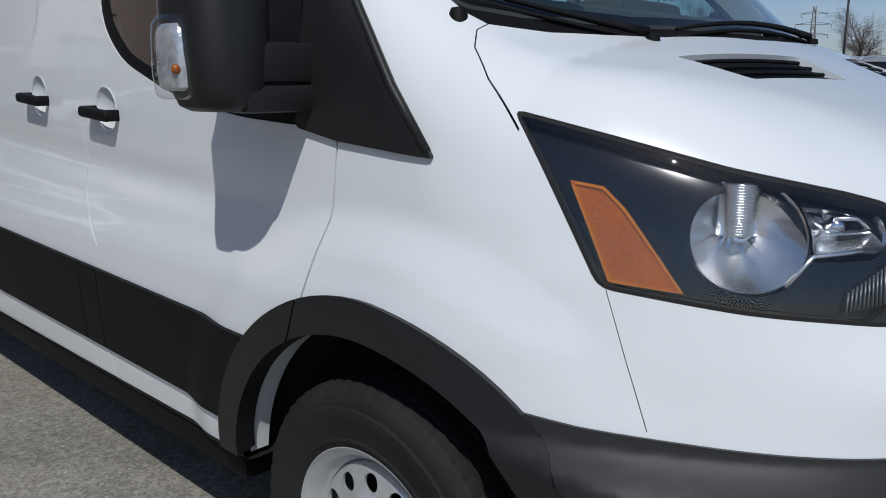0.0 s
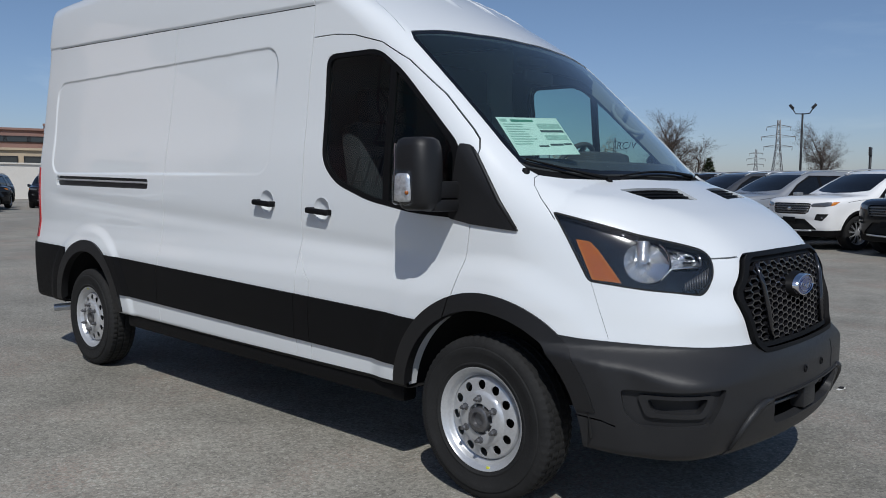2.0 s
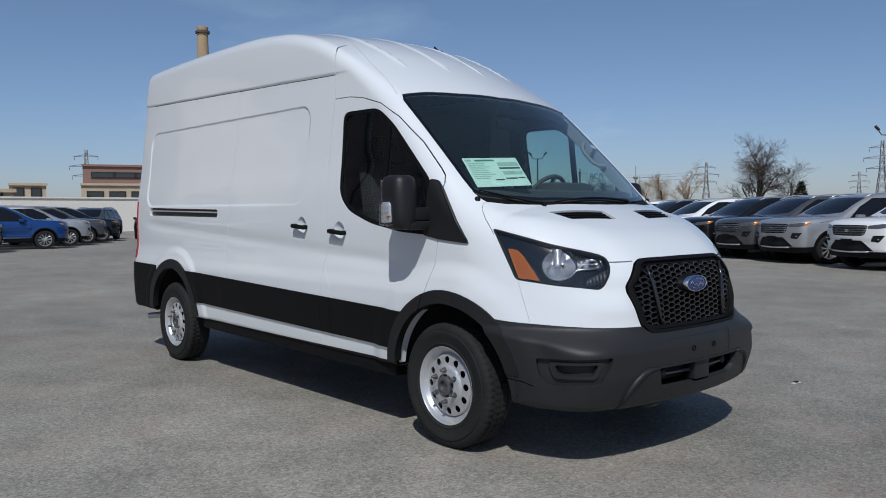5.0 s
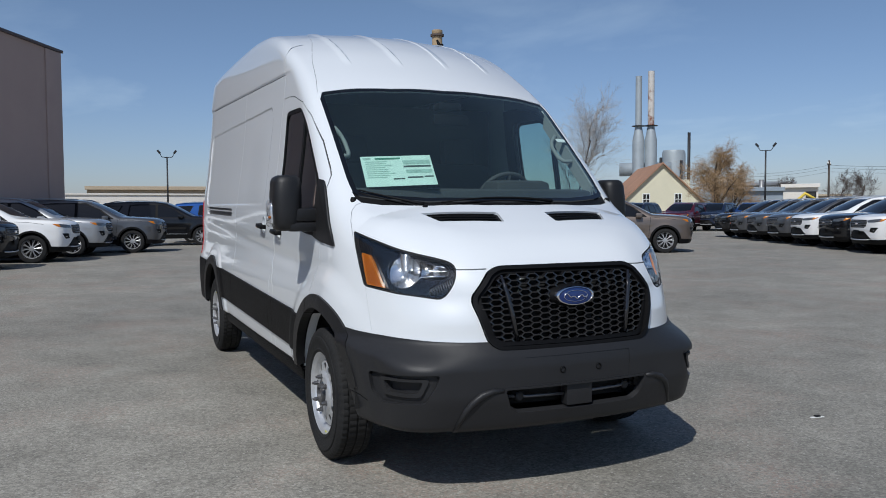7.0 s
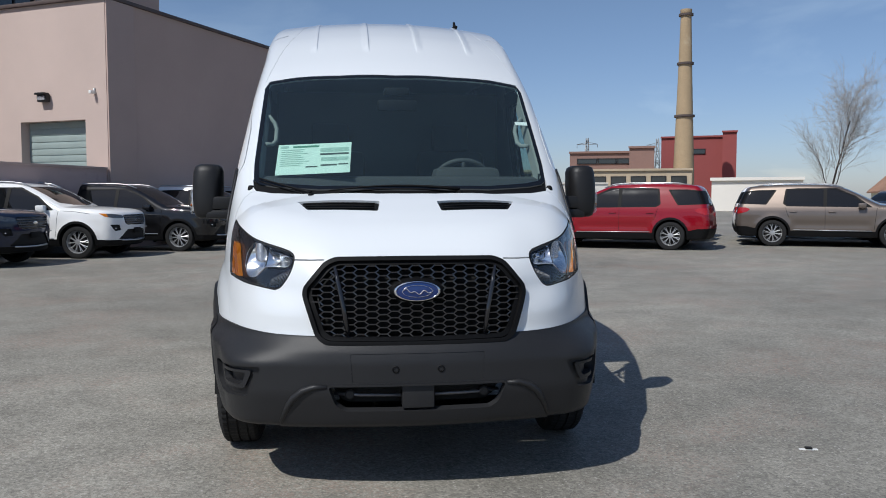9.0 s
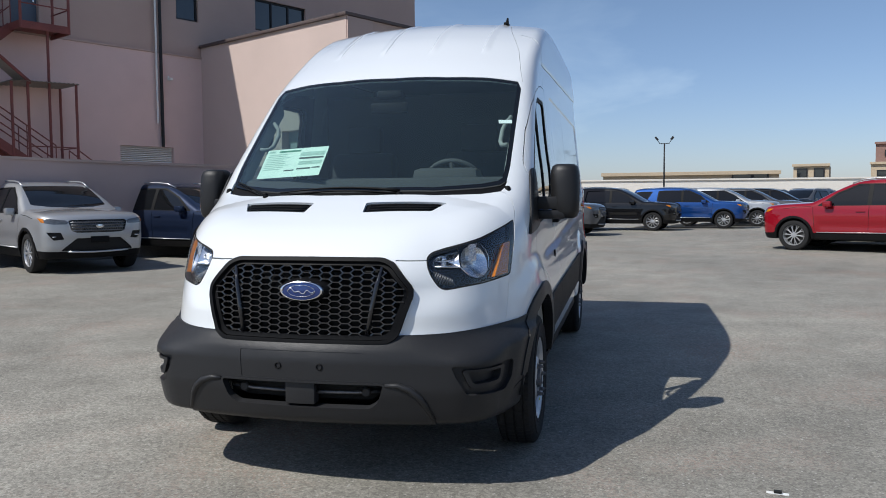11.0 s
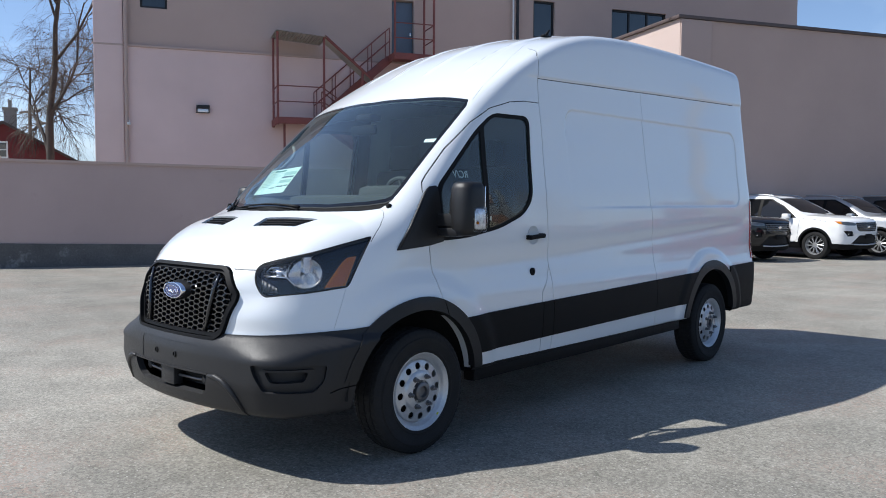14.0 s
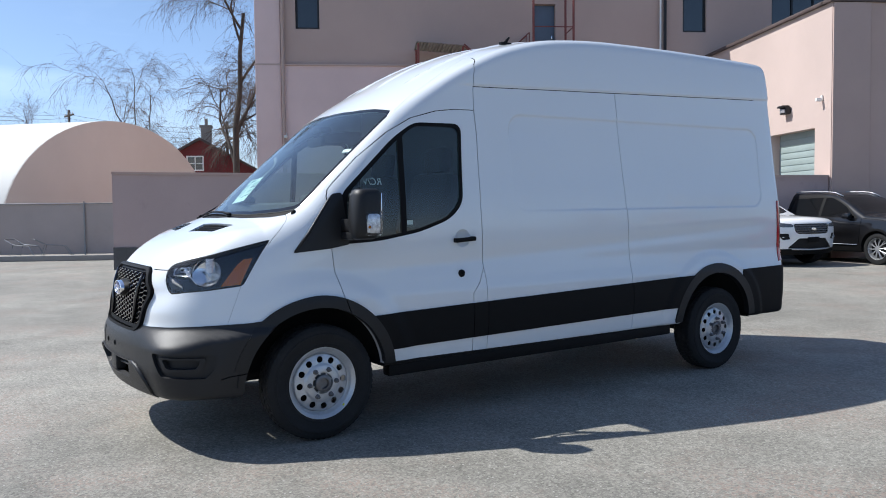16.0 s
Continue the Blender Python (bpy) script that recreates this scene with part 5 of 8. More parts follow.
        sub("amber_reflector", (AMB,), AMBER, head, "amber side reflector", side=s, raise_by=-0.010, depth=0.02)
        lamp_inside(head, s)
        ribbed_inset(head, s)
        sub("fog_pocket", (FOG,), GREY_PLASTIC, bumper, side=s, raise_by=-0.014, depth=0.0)
        sub("fog_rim", (FOGRIM,), GREY_PLASTIC, bumper, side=s, raise_by=-0.001, depth=0.045)
        sub("fog_pocket_floor", (FOGIN,), GREY_PLASTIC, bumper, side=s, raise_by=-0.036, depth=0.0)
        pts = [(nose_x(y, z) + 0.012, s * y, z) for y, z in skid]
        part("skid_edge", tube(bmesh.new(), pts, [0.008, 0.013, 0.016, 0.016, 0.014, 0.009], 10), GREY_PLASTIC, bumper)
        vent = piece("hood_vent", (VENT,), BLACK_PLASTIC, "black slatted hood vent", side=s, raise_by=-0.014, depth=0.0)
        for k in range(4):
            f = (k + 0.5) / 4
            pts = []
            for t in np.linspace(0.06, 0.94, 7):
                a, b = (0.393 + 0.066 * t, 0.554 - 0.411 * t), (0.514 + 0.049 * t, 0.498 - 0.342 * t)
                px, py = a[0] + (b[0] - a[0]) * f, a[1] + (b[1] - a[1]) * f
                pts.append((px, s * py, hood_z(px, py) - 0.008))
            part("slat", tube(bmesh.new(), pts, 0.004, 5), BLACK_PLASTIC, vent)
    for o in van.children_recursive:
        if o.name.split('.')[0] in ('windshield', 'door_glass', 'lens'):
            o.visible_shadow = False
    for o in van.children_recursive:
        if o.name.split('.')[0] in ('front_bumper', 'body_shell', 'front_door', 'hood', 'cargo_side', 'sliding_door', 'skid_panel'):
            o.shadow_terminator_geometry_offset = 0.15
    van_details(van, grille, bumper)
    return van, sh


VAN, VAN_SHELL = build_van()

# ---- ground ----
bm = bmesh.new()
bmesh.ops.create_grid(bm, x_segments=60, y_segments=60, size=1500)
ground = part("ground", bm, ASPHALT)
tagged(ground, "worn grey asphalt parking lot with pale dusty patches", "ground", kind="structure")

# loose stones and grit on the asphalt
STONE = surface("loose_stone", (0.40, 0.385, 0.35), 0.9, 0, 0, (40, 0.3), (3, 0.35), (60, 0.2))
rng = np.random.default_rng(5)
verts, faces = [], []
octa = [(1, 0, 0), (0, 1, 0), (-1, 0, 0), (0, -1, 0), (0, 0, 1)]
for k in range(5200):
    far = rng.random() ** 0.6 * 6.5 + 0.2
    a = rng.random() * 2 * math.pi
    px, py = 1.2 + far * math.cos(a), far * math.sin(a) * 1.15
    r = 0.0016 + 0.0034 * rng.random() ** 3
    if rng.random() < 0.012:
        r *= 2.2
    turn, base = rng.random() * 6.28, len(verts)
    for x, y, z in octa:
        q = r * (0.7 + 0.6 * rng.random())
        verts.append((px + q * (x * math.cos(turn) - y * math.sin(turn)), py + q * (x * math.sin(turn) + y * math.cos(turn)), 0.75 * q * z - 0.0003))
    faces += [(base + i, base + (i + 1) % 4, base + 4) for i in range(4)]
grit = mesh_object("loose_gravel", verts, faces, STONE, None, "", None, False)
tagged(grit, "pale loose grit scattered over grey asphalt", "gravel", kind="stuff")

# site axes: u runs along the pink building, n points from it into the lot
A = radians(152.4)
SITE = Matrix(((math.cos(A), math.sin(A), 0, 0), (math.sin(A), -math.cos(A), 0, 0), (0, 0, 1, 0), (0, 0, 0, 1)))


def site_point(u, n, z=0.0):
    return SITE @ Vector((u, n, z))


def site_part(name, bm, mat, parent=None, label="", smooth=30):
    bmesh.ops.transform(bm, matrix=SITE, verts=bm.verts)
    bmesh.ops.recalc_face_normals(bm, faces=bm.faces)
    return part(name, bm, mat, parent, label, smooth)


# ---- the parked sport utility vehicles ----
SUV_PROFILE = curve([(1.2, 0.72), (1.0, 0.96), (0.94, 1.05), (0.86, 1.10), (0.66, 1.137), (0.4, 1.162), (0.0, 1.187), (-0.28, 1.206), (-0.40, 1.258), (-0.86, 1.495), (-1.22, 1.650), (-1.45, 1.710),
                     (-1.8, 1.745), (-2.5, 1.755), (-3.2, 1.735), (-3.7, 1.685), (-4.3, 1.50)])
SUV_WIDTH = curve([(0.2, 0.93), (0.45, 0.965), (0.65, 0.985), (0.85, 0.985), (0.98, 0.975), (1.07, 0.955), (1.16, 0.925), (1.4, 0.83), (1.65, 0.72), (1.8, 0.66)])
SUV_NOSE = curve([(0.15, 0.80), (0.35, 0.90), (0.50, 0.945), (0.62, 0.95), (0.72, 0.962), (0.90, 0.955), (1.01, 0.93), (1.07, 0.88), (1.14, 0.72), (1.25, 0.5)])
SUV_TAIL = curve([(0.2, -3.95), (0.45, -4.07), (0.65, -4.10), (0.95, -4.07), (1.10, -4.03), (1.35, -3.93), (1.62, -3.80), (1.8, -3.72)])


def suv_shape(x, y, z):
    w = SUV_WIDTH(z) - 0.16 * np.clip(x - 0.1, 0, 2) ** 2 - 0.05 * np.clip(-3.3 - x, 0, 2) ** 2
    for hx in (0.0, -3.025):
        r = np.hypot(x - hx, z - 0.36)
        w = w + 0.02 * np.exp(-(np.clip(r - 0.44, 0, 9) / 0.1) ** 2) * step(z, 0.2, 0.5)
    w = w - 0.022 * bell(z - 0.62, 0.10) * step(-x, 0.45, 0.7) * step(x, -2.6, -2.4)
    side = y - w
    top = z - (SUV_PROFILE(x + 0.12 * y * y) - 0.05 * y * y)
    nose = x - (SUV_NOSE(z) - 0.20 * y * y - 0.10 * y ** 4)
    tail = SUV_TAIL(z) + 0.14 * y * y - x
    g = soft_max(side, nose, 0.12)
    g = soft_max(g, top * 0.85, 0.09)
    g = soft_max(g, tail, 0.12)
    return soft_max(g, 0.28 - z, 0.04)


def suv_wheel(car, x, s):
    hub = new("wheel")
    hub.empty_display_size = 0.1
    hub.parent = car
    hub.matrix_basis = pose(x, s * 0.85, 0.378, 0, 17 * x + 31 * s, 0 if s > 0 else 180)
    h = 0.125
    prof = [(0.255, h * 0.8), (0.27, h), (0.32, h * 1.03), (0.36, h * 0.93), (0.376, h * 0.6), (0.378, 0), (0.376, -h * 0.6), (0.36, -h * 0.93), (0.30, -h), (0.255, -h * 0.8)]
    part("tyre", lathe(bmesh.new(), prof, "y", 40), RUBBER, hub, "black tyre")
    bm = lathe(bmesh.new(), [(0.235, -0.05), (0.24, 0.08), (0.258, 0.112), (0.262, 0.105), (0.25, 0.08)], "y", 40)
    for k in range(10):
        for d in (-0.07, 0.07):
            a = 2 * math.pi * k / 10 + 0.5 * d
            b = 2 * math.pi * k / 10 + 1.5 * d
            tube(bm, [(0.05 * math.cos(a), 0.095, 0.05 * math.sin(a)), (0.15 * math.cos(a), 0.092, 0.15 * math.sin(a)), (0.248 * math.cos(b), 0.085, 0.248 * math.sin(b))], [0.012, 0.010, 0.0095], 5)
    lathe(bm, [(0.07, 0.07), (0.06, 0.105), (0.03, 0.108), (0.001, 0.108)], "y", 20)
    part("rim", bm, ALLOY, hub, "bright alloy rim with slim spokes", smooth=35)
    bm = bmesh.new()
    bmesh.ops.create_cone(bm, cap_ends=True, segments=32, radius1=0.24, radius2=0.24, depth=0.03, matrix=Matrix.Translation((0, -0.02, 0)) @ Matrix.Rotation(math.pi / 2, 4, "X"))
    part("brake_disc", bm, GAP_DARK, hub)


def build_suv():
    car = thing("sport_utility_vehicle", "parked sport utility vehicle", "car", "parked cars")
    sh = Shell(suv_shape, -3.2, -0.1, 1.0, 0.85, 84, 120, 40)
    left = lambda c: c.y > 0.25
    GLASS, WIN, PIL, LAMP, GRILLE, CLAD, LIP, HOLE, GAP, TAILL, REARG, INTAKE, FOG, FLOOR, CHROMEBAR, DRL = range(1, 17)
    for hx in (0.0, -3.025):
        sh.cut([(hx + 0.415, 0.1)] + arc(hx, 0.385, 0.415, 0, 180, 26) + [(hx - 0.415, 0.1)], HOLE, SIDE, left)
    sh.cut([(-5, 0.0), (2, 0.0), (2, 0.3), (-5, 0.3)], FLOOR, SIDE)
    for hx in (0.0, -3.025):
        sh.cut([(hx + 0.47, 0.2)] + arc(hx, 0.385, 0.47, 0, 180, 26) + [(hx - 0.47, 0.2)], LIP, SIDE, left)
    sh.cut([(-5, 0.2), (2, 0.2), (2, 0.40), (0.75, 0.42), (0.4, 0.44), (-2.6, 0.45), (-3.45, 0.50), (-3.7, 0.56), (-5, 0.58)], CLAD, SIDE)
    # side windows
    for pts in ([(-0.66, 1.115), (-1.655, 1.13), (-1.655, 1.605), (-1.44, 1.595), (-1.00, 1.40)], [(-1.745, 1.13), (-2.62, 1.145), (-2.72, 1.21), (-2.66, 1.582), (-1.745, 1.610)],
                [(-3.24, 1.185), (-3.80, 1.215), (-3.70, 1.52), (-3.40, 1.56), (-3.00, 1.565)]):
        sh.cut(rounded(pts, 0.03, 3), WIN, SIDE, left)
    sh.cut(rounded([(-0.54, 1.10), (-2.66, 1.125), (-2.77, 1.20), (-2.71, 1.608), (-2.4, 1.63), (-1.42, 1.63), (-0.96, 1.415)], 0.03, 3), PIL, SIDE, left)
    sh.cut(rounded([(-3.20, 1.17), (-3.95, 1.20), (-3.85, 1.54), (-3.42, 1.583), (-2.94, 1.583)], 0.03, 3), PIL, SIDE, left)
    # windshield and rear window
    sh.cut([(-0.29, -0.1), (-0.29, 0), (-0.37, 0.4), (-0.51, 0.67), (-0.57, 0.715), (-1.26, 0.640), (-1.30, 0.59), (-1.25, 0.3), (-1.23, 0), (-1.23, -0.1)], GLASS, TOP, lambda c: c.z > 1.15)
    sh.cut(rounded([(-0.2, 1.15), (0.62, 1.15), (0.66, 1.20), (0.54, 1.54), (0.48, 1.58), (-0.2, 1.60)], 0.03, 3), REARG, FRONT, lambda c: c.x < -3.3)
    # nose: wide grille between slim lamps, corner recesses, low intake
    sh.cut(rounded([(-0.2, 1.000), (0.49, 0.996), (0.535, 0.970), (0.49, 0.800), (0.41, 0.762), (-0.2, 0.755)], 0.02, 3), GRILLE, FRONT, lambda c: c.x > 0.4)
    sh.cut(rounded([(-0.31, 1.030), (-0.05, 1.020), (0.20, 0.990), (0.245, 0.960), (0.235, 0.918), (0.02, 0.918), (-0.20, 0.955)], 0.014, 3), LAMP, CORNER, lambda c: c.x > 0.2 and c.y > 0.3)
    sh.cut(rounded([(-0.31, 1.030), (-0.17, 1.026), (-0.12, 0.935), (-0.20, 0.955)], 0.010, 3), DRL, CORNER, lambda c: c.x > 0.2 and c.y > 0.3, (LAMP,))
    sh.cut(rounded([(-0.10, 0.775), (0.14, 0.770), (0.185, 0.640), (0.02, 0.625)], 0.02, 3), FOG, CORNER, lambda c: c.x > 0.3 and c.y > 0.4)
    sh.cut(rounded([(-0.2, 0.660), (0.40, 0.660), (0.62, 0.475), (0.66, 0.43), (-0.2, 0.41)], 0.02, 3), INTAKE, FRONT, lambda c: c.x > 0.4, (0, CLAD))
    # tail lamps
    sh.cut(rounded([(-4.3, 1.10), (-3.72, 1.09), (-3.62, 1.04), (-3.72, 0.97), (-3.9, 0.92), (-4.3, 0.90)], 0.02, 3), TAILL, SIDE, lambda c: c.y > 0.5)
    # door gaps
    for pts in ([(-0.44, 1.09), (-0.47, 0.8), (-0.50, 0.50)], [(-1.70, 1.10), (-1.69, 0.5)], [(-2.70, 1.10), (-2.66, 0.95), (-2.60, 0.80)], [(0.30, 1.02), (-0.05, 1.07), (-0.40, 1.09)]):
        sh.line(pts, 0.010, GAP, SIDE, left, (0, CLAD))
    sh.seal()

    def piece(name, regions, mat, label="", **kw):
        v, f, n = sh.take(*regions, **kw)
        return mesh_object(name, v, f, mat, car, label, n)

    piece("body", (0,), CAR_PAINT["white"], both=True, depth=0.03)
    piece("cladding", (CLAD,), BLACK_PLASTIC, "black lower cladding", both=True, raise_by=0.004, depth=0.03)
    piece("windshield", (GLASS,), TINTED, "dark windshield", both=True, raise_by=-0.003, depth=0.0)
    piece("rear_window", (REARG,), TINTED, "dark rear window", both=True, raise_by=-0.003, depth=0.0)
    grille = piece("grille", (GRILLE,), GLOSS_BLACK, "black grille with bright bars", both=True, raise_by=-0.03, depth=-0.03)
    piece("air_intake", (INTAKE,), GAP_DARK, "black lower intake", both=True, raise_by=-0.03, depth=-0.03)
    piece("underbody", (FLOOR,), GAP_DARK, both=True, depth=0.0)
    def nose_at(y, z, out=0.0):
        return (float(SUV_NOSE(z)) - 0.20 * y * y - 0.10 * y ** 4 + out, y, z)

    for z in (0.80, 0.85, 0.90, 0.95):
        reach = float(np.interp(z, (0.755, 0.80, 0.97), (0.40, 0.47, 0.51)))
        part("grille_bar", tube(bmesh.new(), [nose_at(y, z, -0.008) for y in np.linspace(-reach, reach, 9)], 0.011, 6), GRILLE_GREY, grille, "grey grille bar")
    bm = bmesh.new()
    for k in range(-10, 11):
        for lean in (-0.045, 0.045):
            if abs(0.046 * k) + 0.045 < 0.47:
                tube(bm, [nose_at(0.046 * k - lean, 0.775, -0.014), nose_at(0.046 * k + lean, 0.975, -0.014)], 0.0055, 4)
    part("grille_mesh", bm, GRILLE_GREY, grille, "grey lattice mesh")
    part("plate_blank", boxes(((0.012, 0.34, 0.12), (nose_at(0, 0.63)[0] + 0.012, 0, 0.63), 0.004)), SATIN_BLACK, car, "black blank plate")
    bm = lathe(bmesh.new(), [(1.0, 0), (0.95, 0.012), (0.001, 0.014)], "x", 24)
    bmesh.ops.transform(bm, matrix=Matrix.Translation((0.955, 0, 0.875)) @ Matrix.Diagonal((1, 0.075, 0.032, 1)), verts=bm.verts)
    part("badge", bm, CHROME, grille)
    pts = [(float(SUV_NOSE(0.40)) - 0.20 * y * y - 0.10 * y ** 4 + 0.014, y, 0.40 + 0.05 * y * y) for y in np.linspace(-0.55, 0.55, 9)]
    part("skid_bar", tube(bmesh.new(), pts, 0.018, 6), STEEL, car, "silver skid bar")
    for s in (1, -1):
        for name, region, mat, words, up, deep in (("side_window", WIN, TINTED, "dark side window", -0.004, 0.0), ("window_surround", PIL, SATIN_BLACK, "black window surround", 0.001, 0.01),
                                                   ("door_gap", GAP, GAP_DARK, "", -0.008, 0.0)):
            v, f, n = sh.take(region, side=s, raise_by=up, depth=deep)
            for vv, ff, nn in islands(v, f, n):
                mesh_object(name, vv, ff, mat, car, words, nn)
        v, f, n = sh.take(LIP, side=s, raise_by=0.012, depth=0.03)
        for vv, ff, nn in islands(v, f, n):
            mesh_object("arch_lip", vv, ff, BLACK_PLASTIC, car, "black wheel arch", nn)
        lamp_unit = piece("head_lamp", (LAMP,), LAMP_GREY, "smoky clear head lamp", side=s, raise_by=0.003, depth=0.02)
        v, f, n = sh.take(DRL, side=s, raise_by=0.004, depth=0.02)
        mesh_object("side_marker", v, f, AMBER_EDGE, lamp_unit, "amber side marker", n)
        fog = piece("fog_recess", (FOG,), GAP_DARK, "black fog lamp recess", side=s, raise_by=-0.02, depth=-0.02)
        part("fog_lamp", boxes(((0.03, 0.15, 0.018), (0.79, s * 0.725, 0.690), 0.005, (0, 0, -s * 32))), SIGNAL, fog)
        piece("tail_lamp", (TAILL,), RED_LENS, "red tail lamp", side=s, raise_by=0.006, depth=0.02)
        bm = boxes(((0.20, 0.16, 0.14), (-0.80, s * 1.03, 1.15), 0.04), ((0.06, 0.10, 0.05), (-0.78, s * 0.95, 1.08), 0.01))
        part("door_mirror", bm, CAR_PAINT["white"], car)
        pts = [(x, s * 0.63, float(SUV_PROFILE(x)) + 0.014) for x in np.linspace(-1.25, -3.45, 10)]
        pts[0], pts[-1] = (pts[0][0], pts[0][1], pts[0][2] - 0.03), (pts[-1][0], pts[-1][1], pts[-1][2] - 0.03)
        part("roof_rail", tube(bmesh.new(), pts, 0.017, 6), ALLOY, car, "silver roof rail")
        for hx in (-1.52, -2.50):
            part("door_handle", boxes(((0.19, 0.03, 0.03), (hx, s * 0.99, 0.975), 0.01)), CAR_PAINT["white"], car)
        pts = [(-0.55, s * 0.985, 0.46), (-2.5, s * 0.985, 0.475)]
        part("sill_strip", tube(bmesh.new(), pts, 0.011, 6), STEEL, car, "bright sill strip")
        for hx in (0.0, -3.025):
            suv_wheel(car, hx, s)
            bm = bmesh.new()
            a, b = [], []
            for t in np.linspace(-0.2, math.pi + 0.2, 18):
                a.append(bm.verts.new((hx + 0.44 * math.cos(t), s * 0.95, 0.385 + 0.44 * math.sin(t))))
                b.append(bm.verts.new((hx + 0.44 * math.cos(t), s * 0.55, 0.385 + 0.44 * math.sin(t))))
            for i in range(17):
                bm.faces.new((a[i], a[i + 1], b[i + 1], b[i]))
            bm.faces.new(b)
            part("wheel_housing", bm, ASPHALT_DARK, car)
    return car


def paint(name, base, metal=0.0):
    return surface("paint_" + name, base, 0.42, metal, 1.0, (400, 0.04), (0.9, 0.03), (900, 0.003), 0.05, spec=0.1)


CAR_PAINT = {"white": paint("white", (0.78, 0.78, 0.77)), "black": paint("black", (0.006, 0.006, 0.007)), "silver": paint("silver", (0.40, 0.41, 0.42), 0.6),
             "grey": paint("grey", (0.085, 0.088, 0.095), 0.5), "dark_blue": paint("dark_blue", (0.012, 0.020, 0.045), 0.3), "blue": paint("blue", (0.010, 0.052, 0.20), 0.4),
             "red": paint("red", (0.23, 0.002, 0.010), 0.0), "bronze": paint("bronze", (0.16, 0.13, 0.11), 0.6), "maroon": paint("maroon", (0.08, 0.006, 0.012), 0.3)}
COLOUR_WORDS = {"dark_blue": "dark blue", "bronze": "grey-bronze"}
ALLOY = surface("alloy", (0.46, 0.465, 0.475), 0.36, 0.6, 0, (60, 0.06), (8, 0.1))
GRILLE_GREY = surface("grille_grey", (0.16, 0.16, 0.165), 0.35, 0.6, 0, (60, 0.1), (8, 0.1))
LAMP_GREY = surface("smoky_lamp", (0.11, 0.115, 0.12), 0.10, 0.3, 0.8, (50, 0.45), (22, 0.4))
SUV = build_suv()
suv_used = []


def park(colour, x, y, heading, note):
    """A car with its front axle's middle at x, y, heading in degrees."""
    m = pose(x, y, 0, 0, 0, heading)
    if suv_used:
        car = copy_thing(SUV, m)
    else:
        car = SUV
        car.matrix_basis = m
    suv_used.append(car)
    word = COLOUR_WORDS.get(colour, colour)
    tagged(car, "%s %s" % (word, note), "car", "parked cars")
    for o in car.children:
        if o.name.split(".")[0] in ("body", "door_handle") or (o.name.split(".")[0] == "door_mirror"):
            o.material_slots[0].link = "OBJECT"
            o.material_slots[0].material = CAR_PAINT[colour]
    return car


def row_spot(u, n, heading, s):
    """Middle of the front axle from the ground point of a front wheel (s: 1 left wheel, -1 right wheel)."""
    p = site_point(u, n)
    a = radians(heading)
    left_dir = Vector((-math.sin(a), math.cos(a), 0))
    return p - left_dir * (s * 0.85)


for colour, u, n in (("dark_blue", 7.0, -12.4), ("white", 9.9, -12.4), ("black", 12.75, -11.9), ("white", 15.7, -11.9), ("silver", 18.3, -12.2), ("grey", 20.8, -11.5), ("black", 26.4, -11.2), ("blue", 29.9, -9.7),
                     ("silver", 33.0, -9.4), ("grey", 35.9, -9.2), ("black", 38.7, -9.0)):
    p = row_spot(u, n, 79, -1)
    park(colour, p.x, p.y, 79, "sport utility vehicle parked beside the pink building" if u < 22 else "sport utility vehicle parked before the long pale wall")
for k, (colour, u) in enumerate((("black", 4.4), ("black", 6.9), ("white", 9.4), ("silver", 12.0), ("grey", 14.0), ("black", 16.2), ("white", 18.7), ("black", 21.0), ("white", 23.4), ("grey", 25.8), ("grey", 28.2), ("grey", 30.6), ("black", 33.0))):
    p = row_spot(u, 12.0, 242, 1)
    park(colour, p.x, p.y, 242, "sport utility vehicle parked in the open row")
    if k % 2 == 0 and u < 26:
        q = site_point(u + 1.3, 23.2)
        park(("silver", "white", "black", "grey")[k % 4], q.x, q.y, 62, "sport utility vehicle in the row behind")
for colour, fx, fy, h in (("bronze", -15.2, 14.2, 59), ("red", -17.0, 5.45, 240), ("silver", -8.4, -9.45, 58.0)):
    a = radians(h)
    left_dir = Vector((-math.sin(a), math.cos(a), 0))
    s = {"bronze": -1, "red": 1, "silver": -1}[colour]
    park(colour, fx - left_dir.x * s * 0.85, fy - left_dir.y * s * 0.85, h, {"bronze": "sport utility vehicle standing in mid lot", "red": "sport utility vehicle standing in mid lot", "silver": "sport utility vehicle before the low pink wall"}[colour])
for colour, du, side_row in (("white", 2.7, 1), ("grey", 5.4, 1), ("white", 2.7, 0), ("black", 5.4, 0), ("white", 8.1, 0)):
    base = Vector((-14.55, 13.75, 0)) if side_row else Vector((-16.6, 4.9, 0))
    h = 59 if side_row else 240
    a = radians(h)
    left_dir = Vector((-math.sin(a), math.cos(a), 0)) * (-0.85 if side_row else 0.85)
    q = base - left_dir + Vector((math.cos(A), math.sin(A), 0)) * du
    park(colour, q.x, q.y, h, "sport utility vehicle standing in mid lot")
for colour, x, y, h in (("maroon", -33.5, 30.5, 300), ("dark_blue", -33.8, 33.2, 300), ("blue", -33.5, 36.2, 302), ("white", -33.2, 39.4, 302), ("dark_blue", -34.5, 27.5, 300), ("grey", -36, 24.5, 300), ("black", -40.7, 13.5, -25), ("white", -46.7, 15.9, -25),
                        ("grey", -40.1, 9.5, -35), ("black", -44.4, 8.0, -35), ("black", -50.9, 12.2, -35)):
    park(colour, x, y, h, "sport utility vehicle at the far end of the lot")

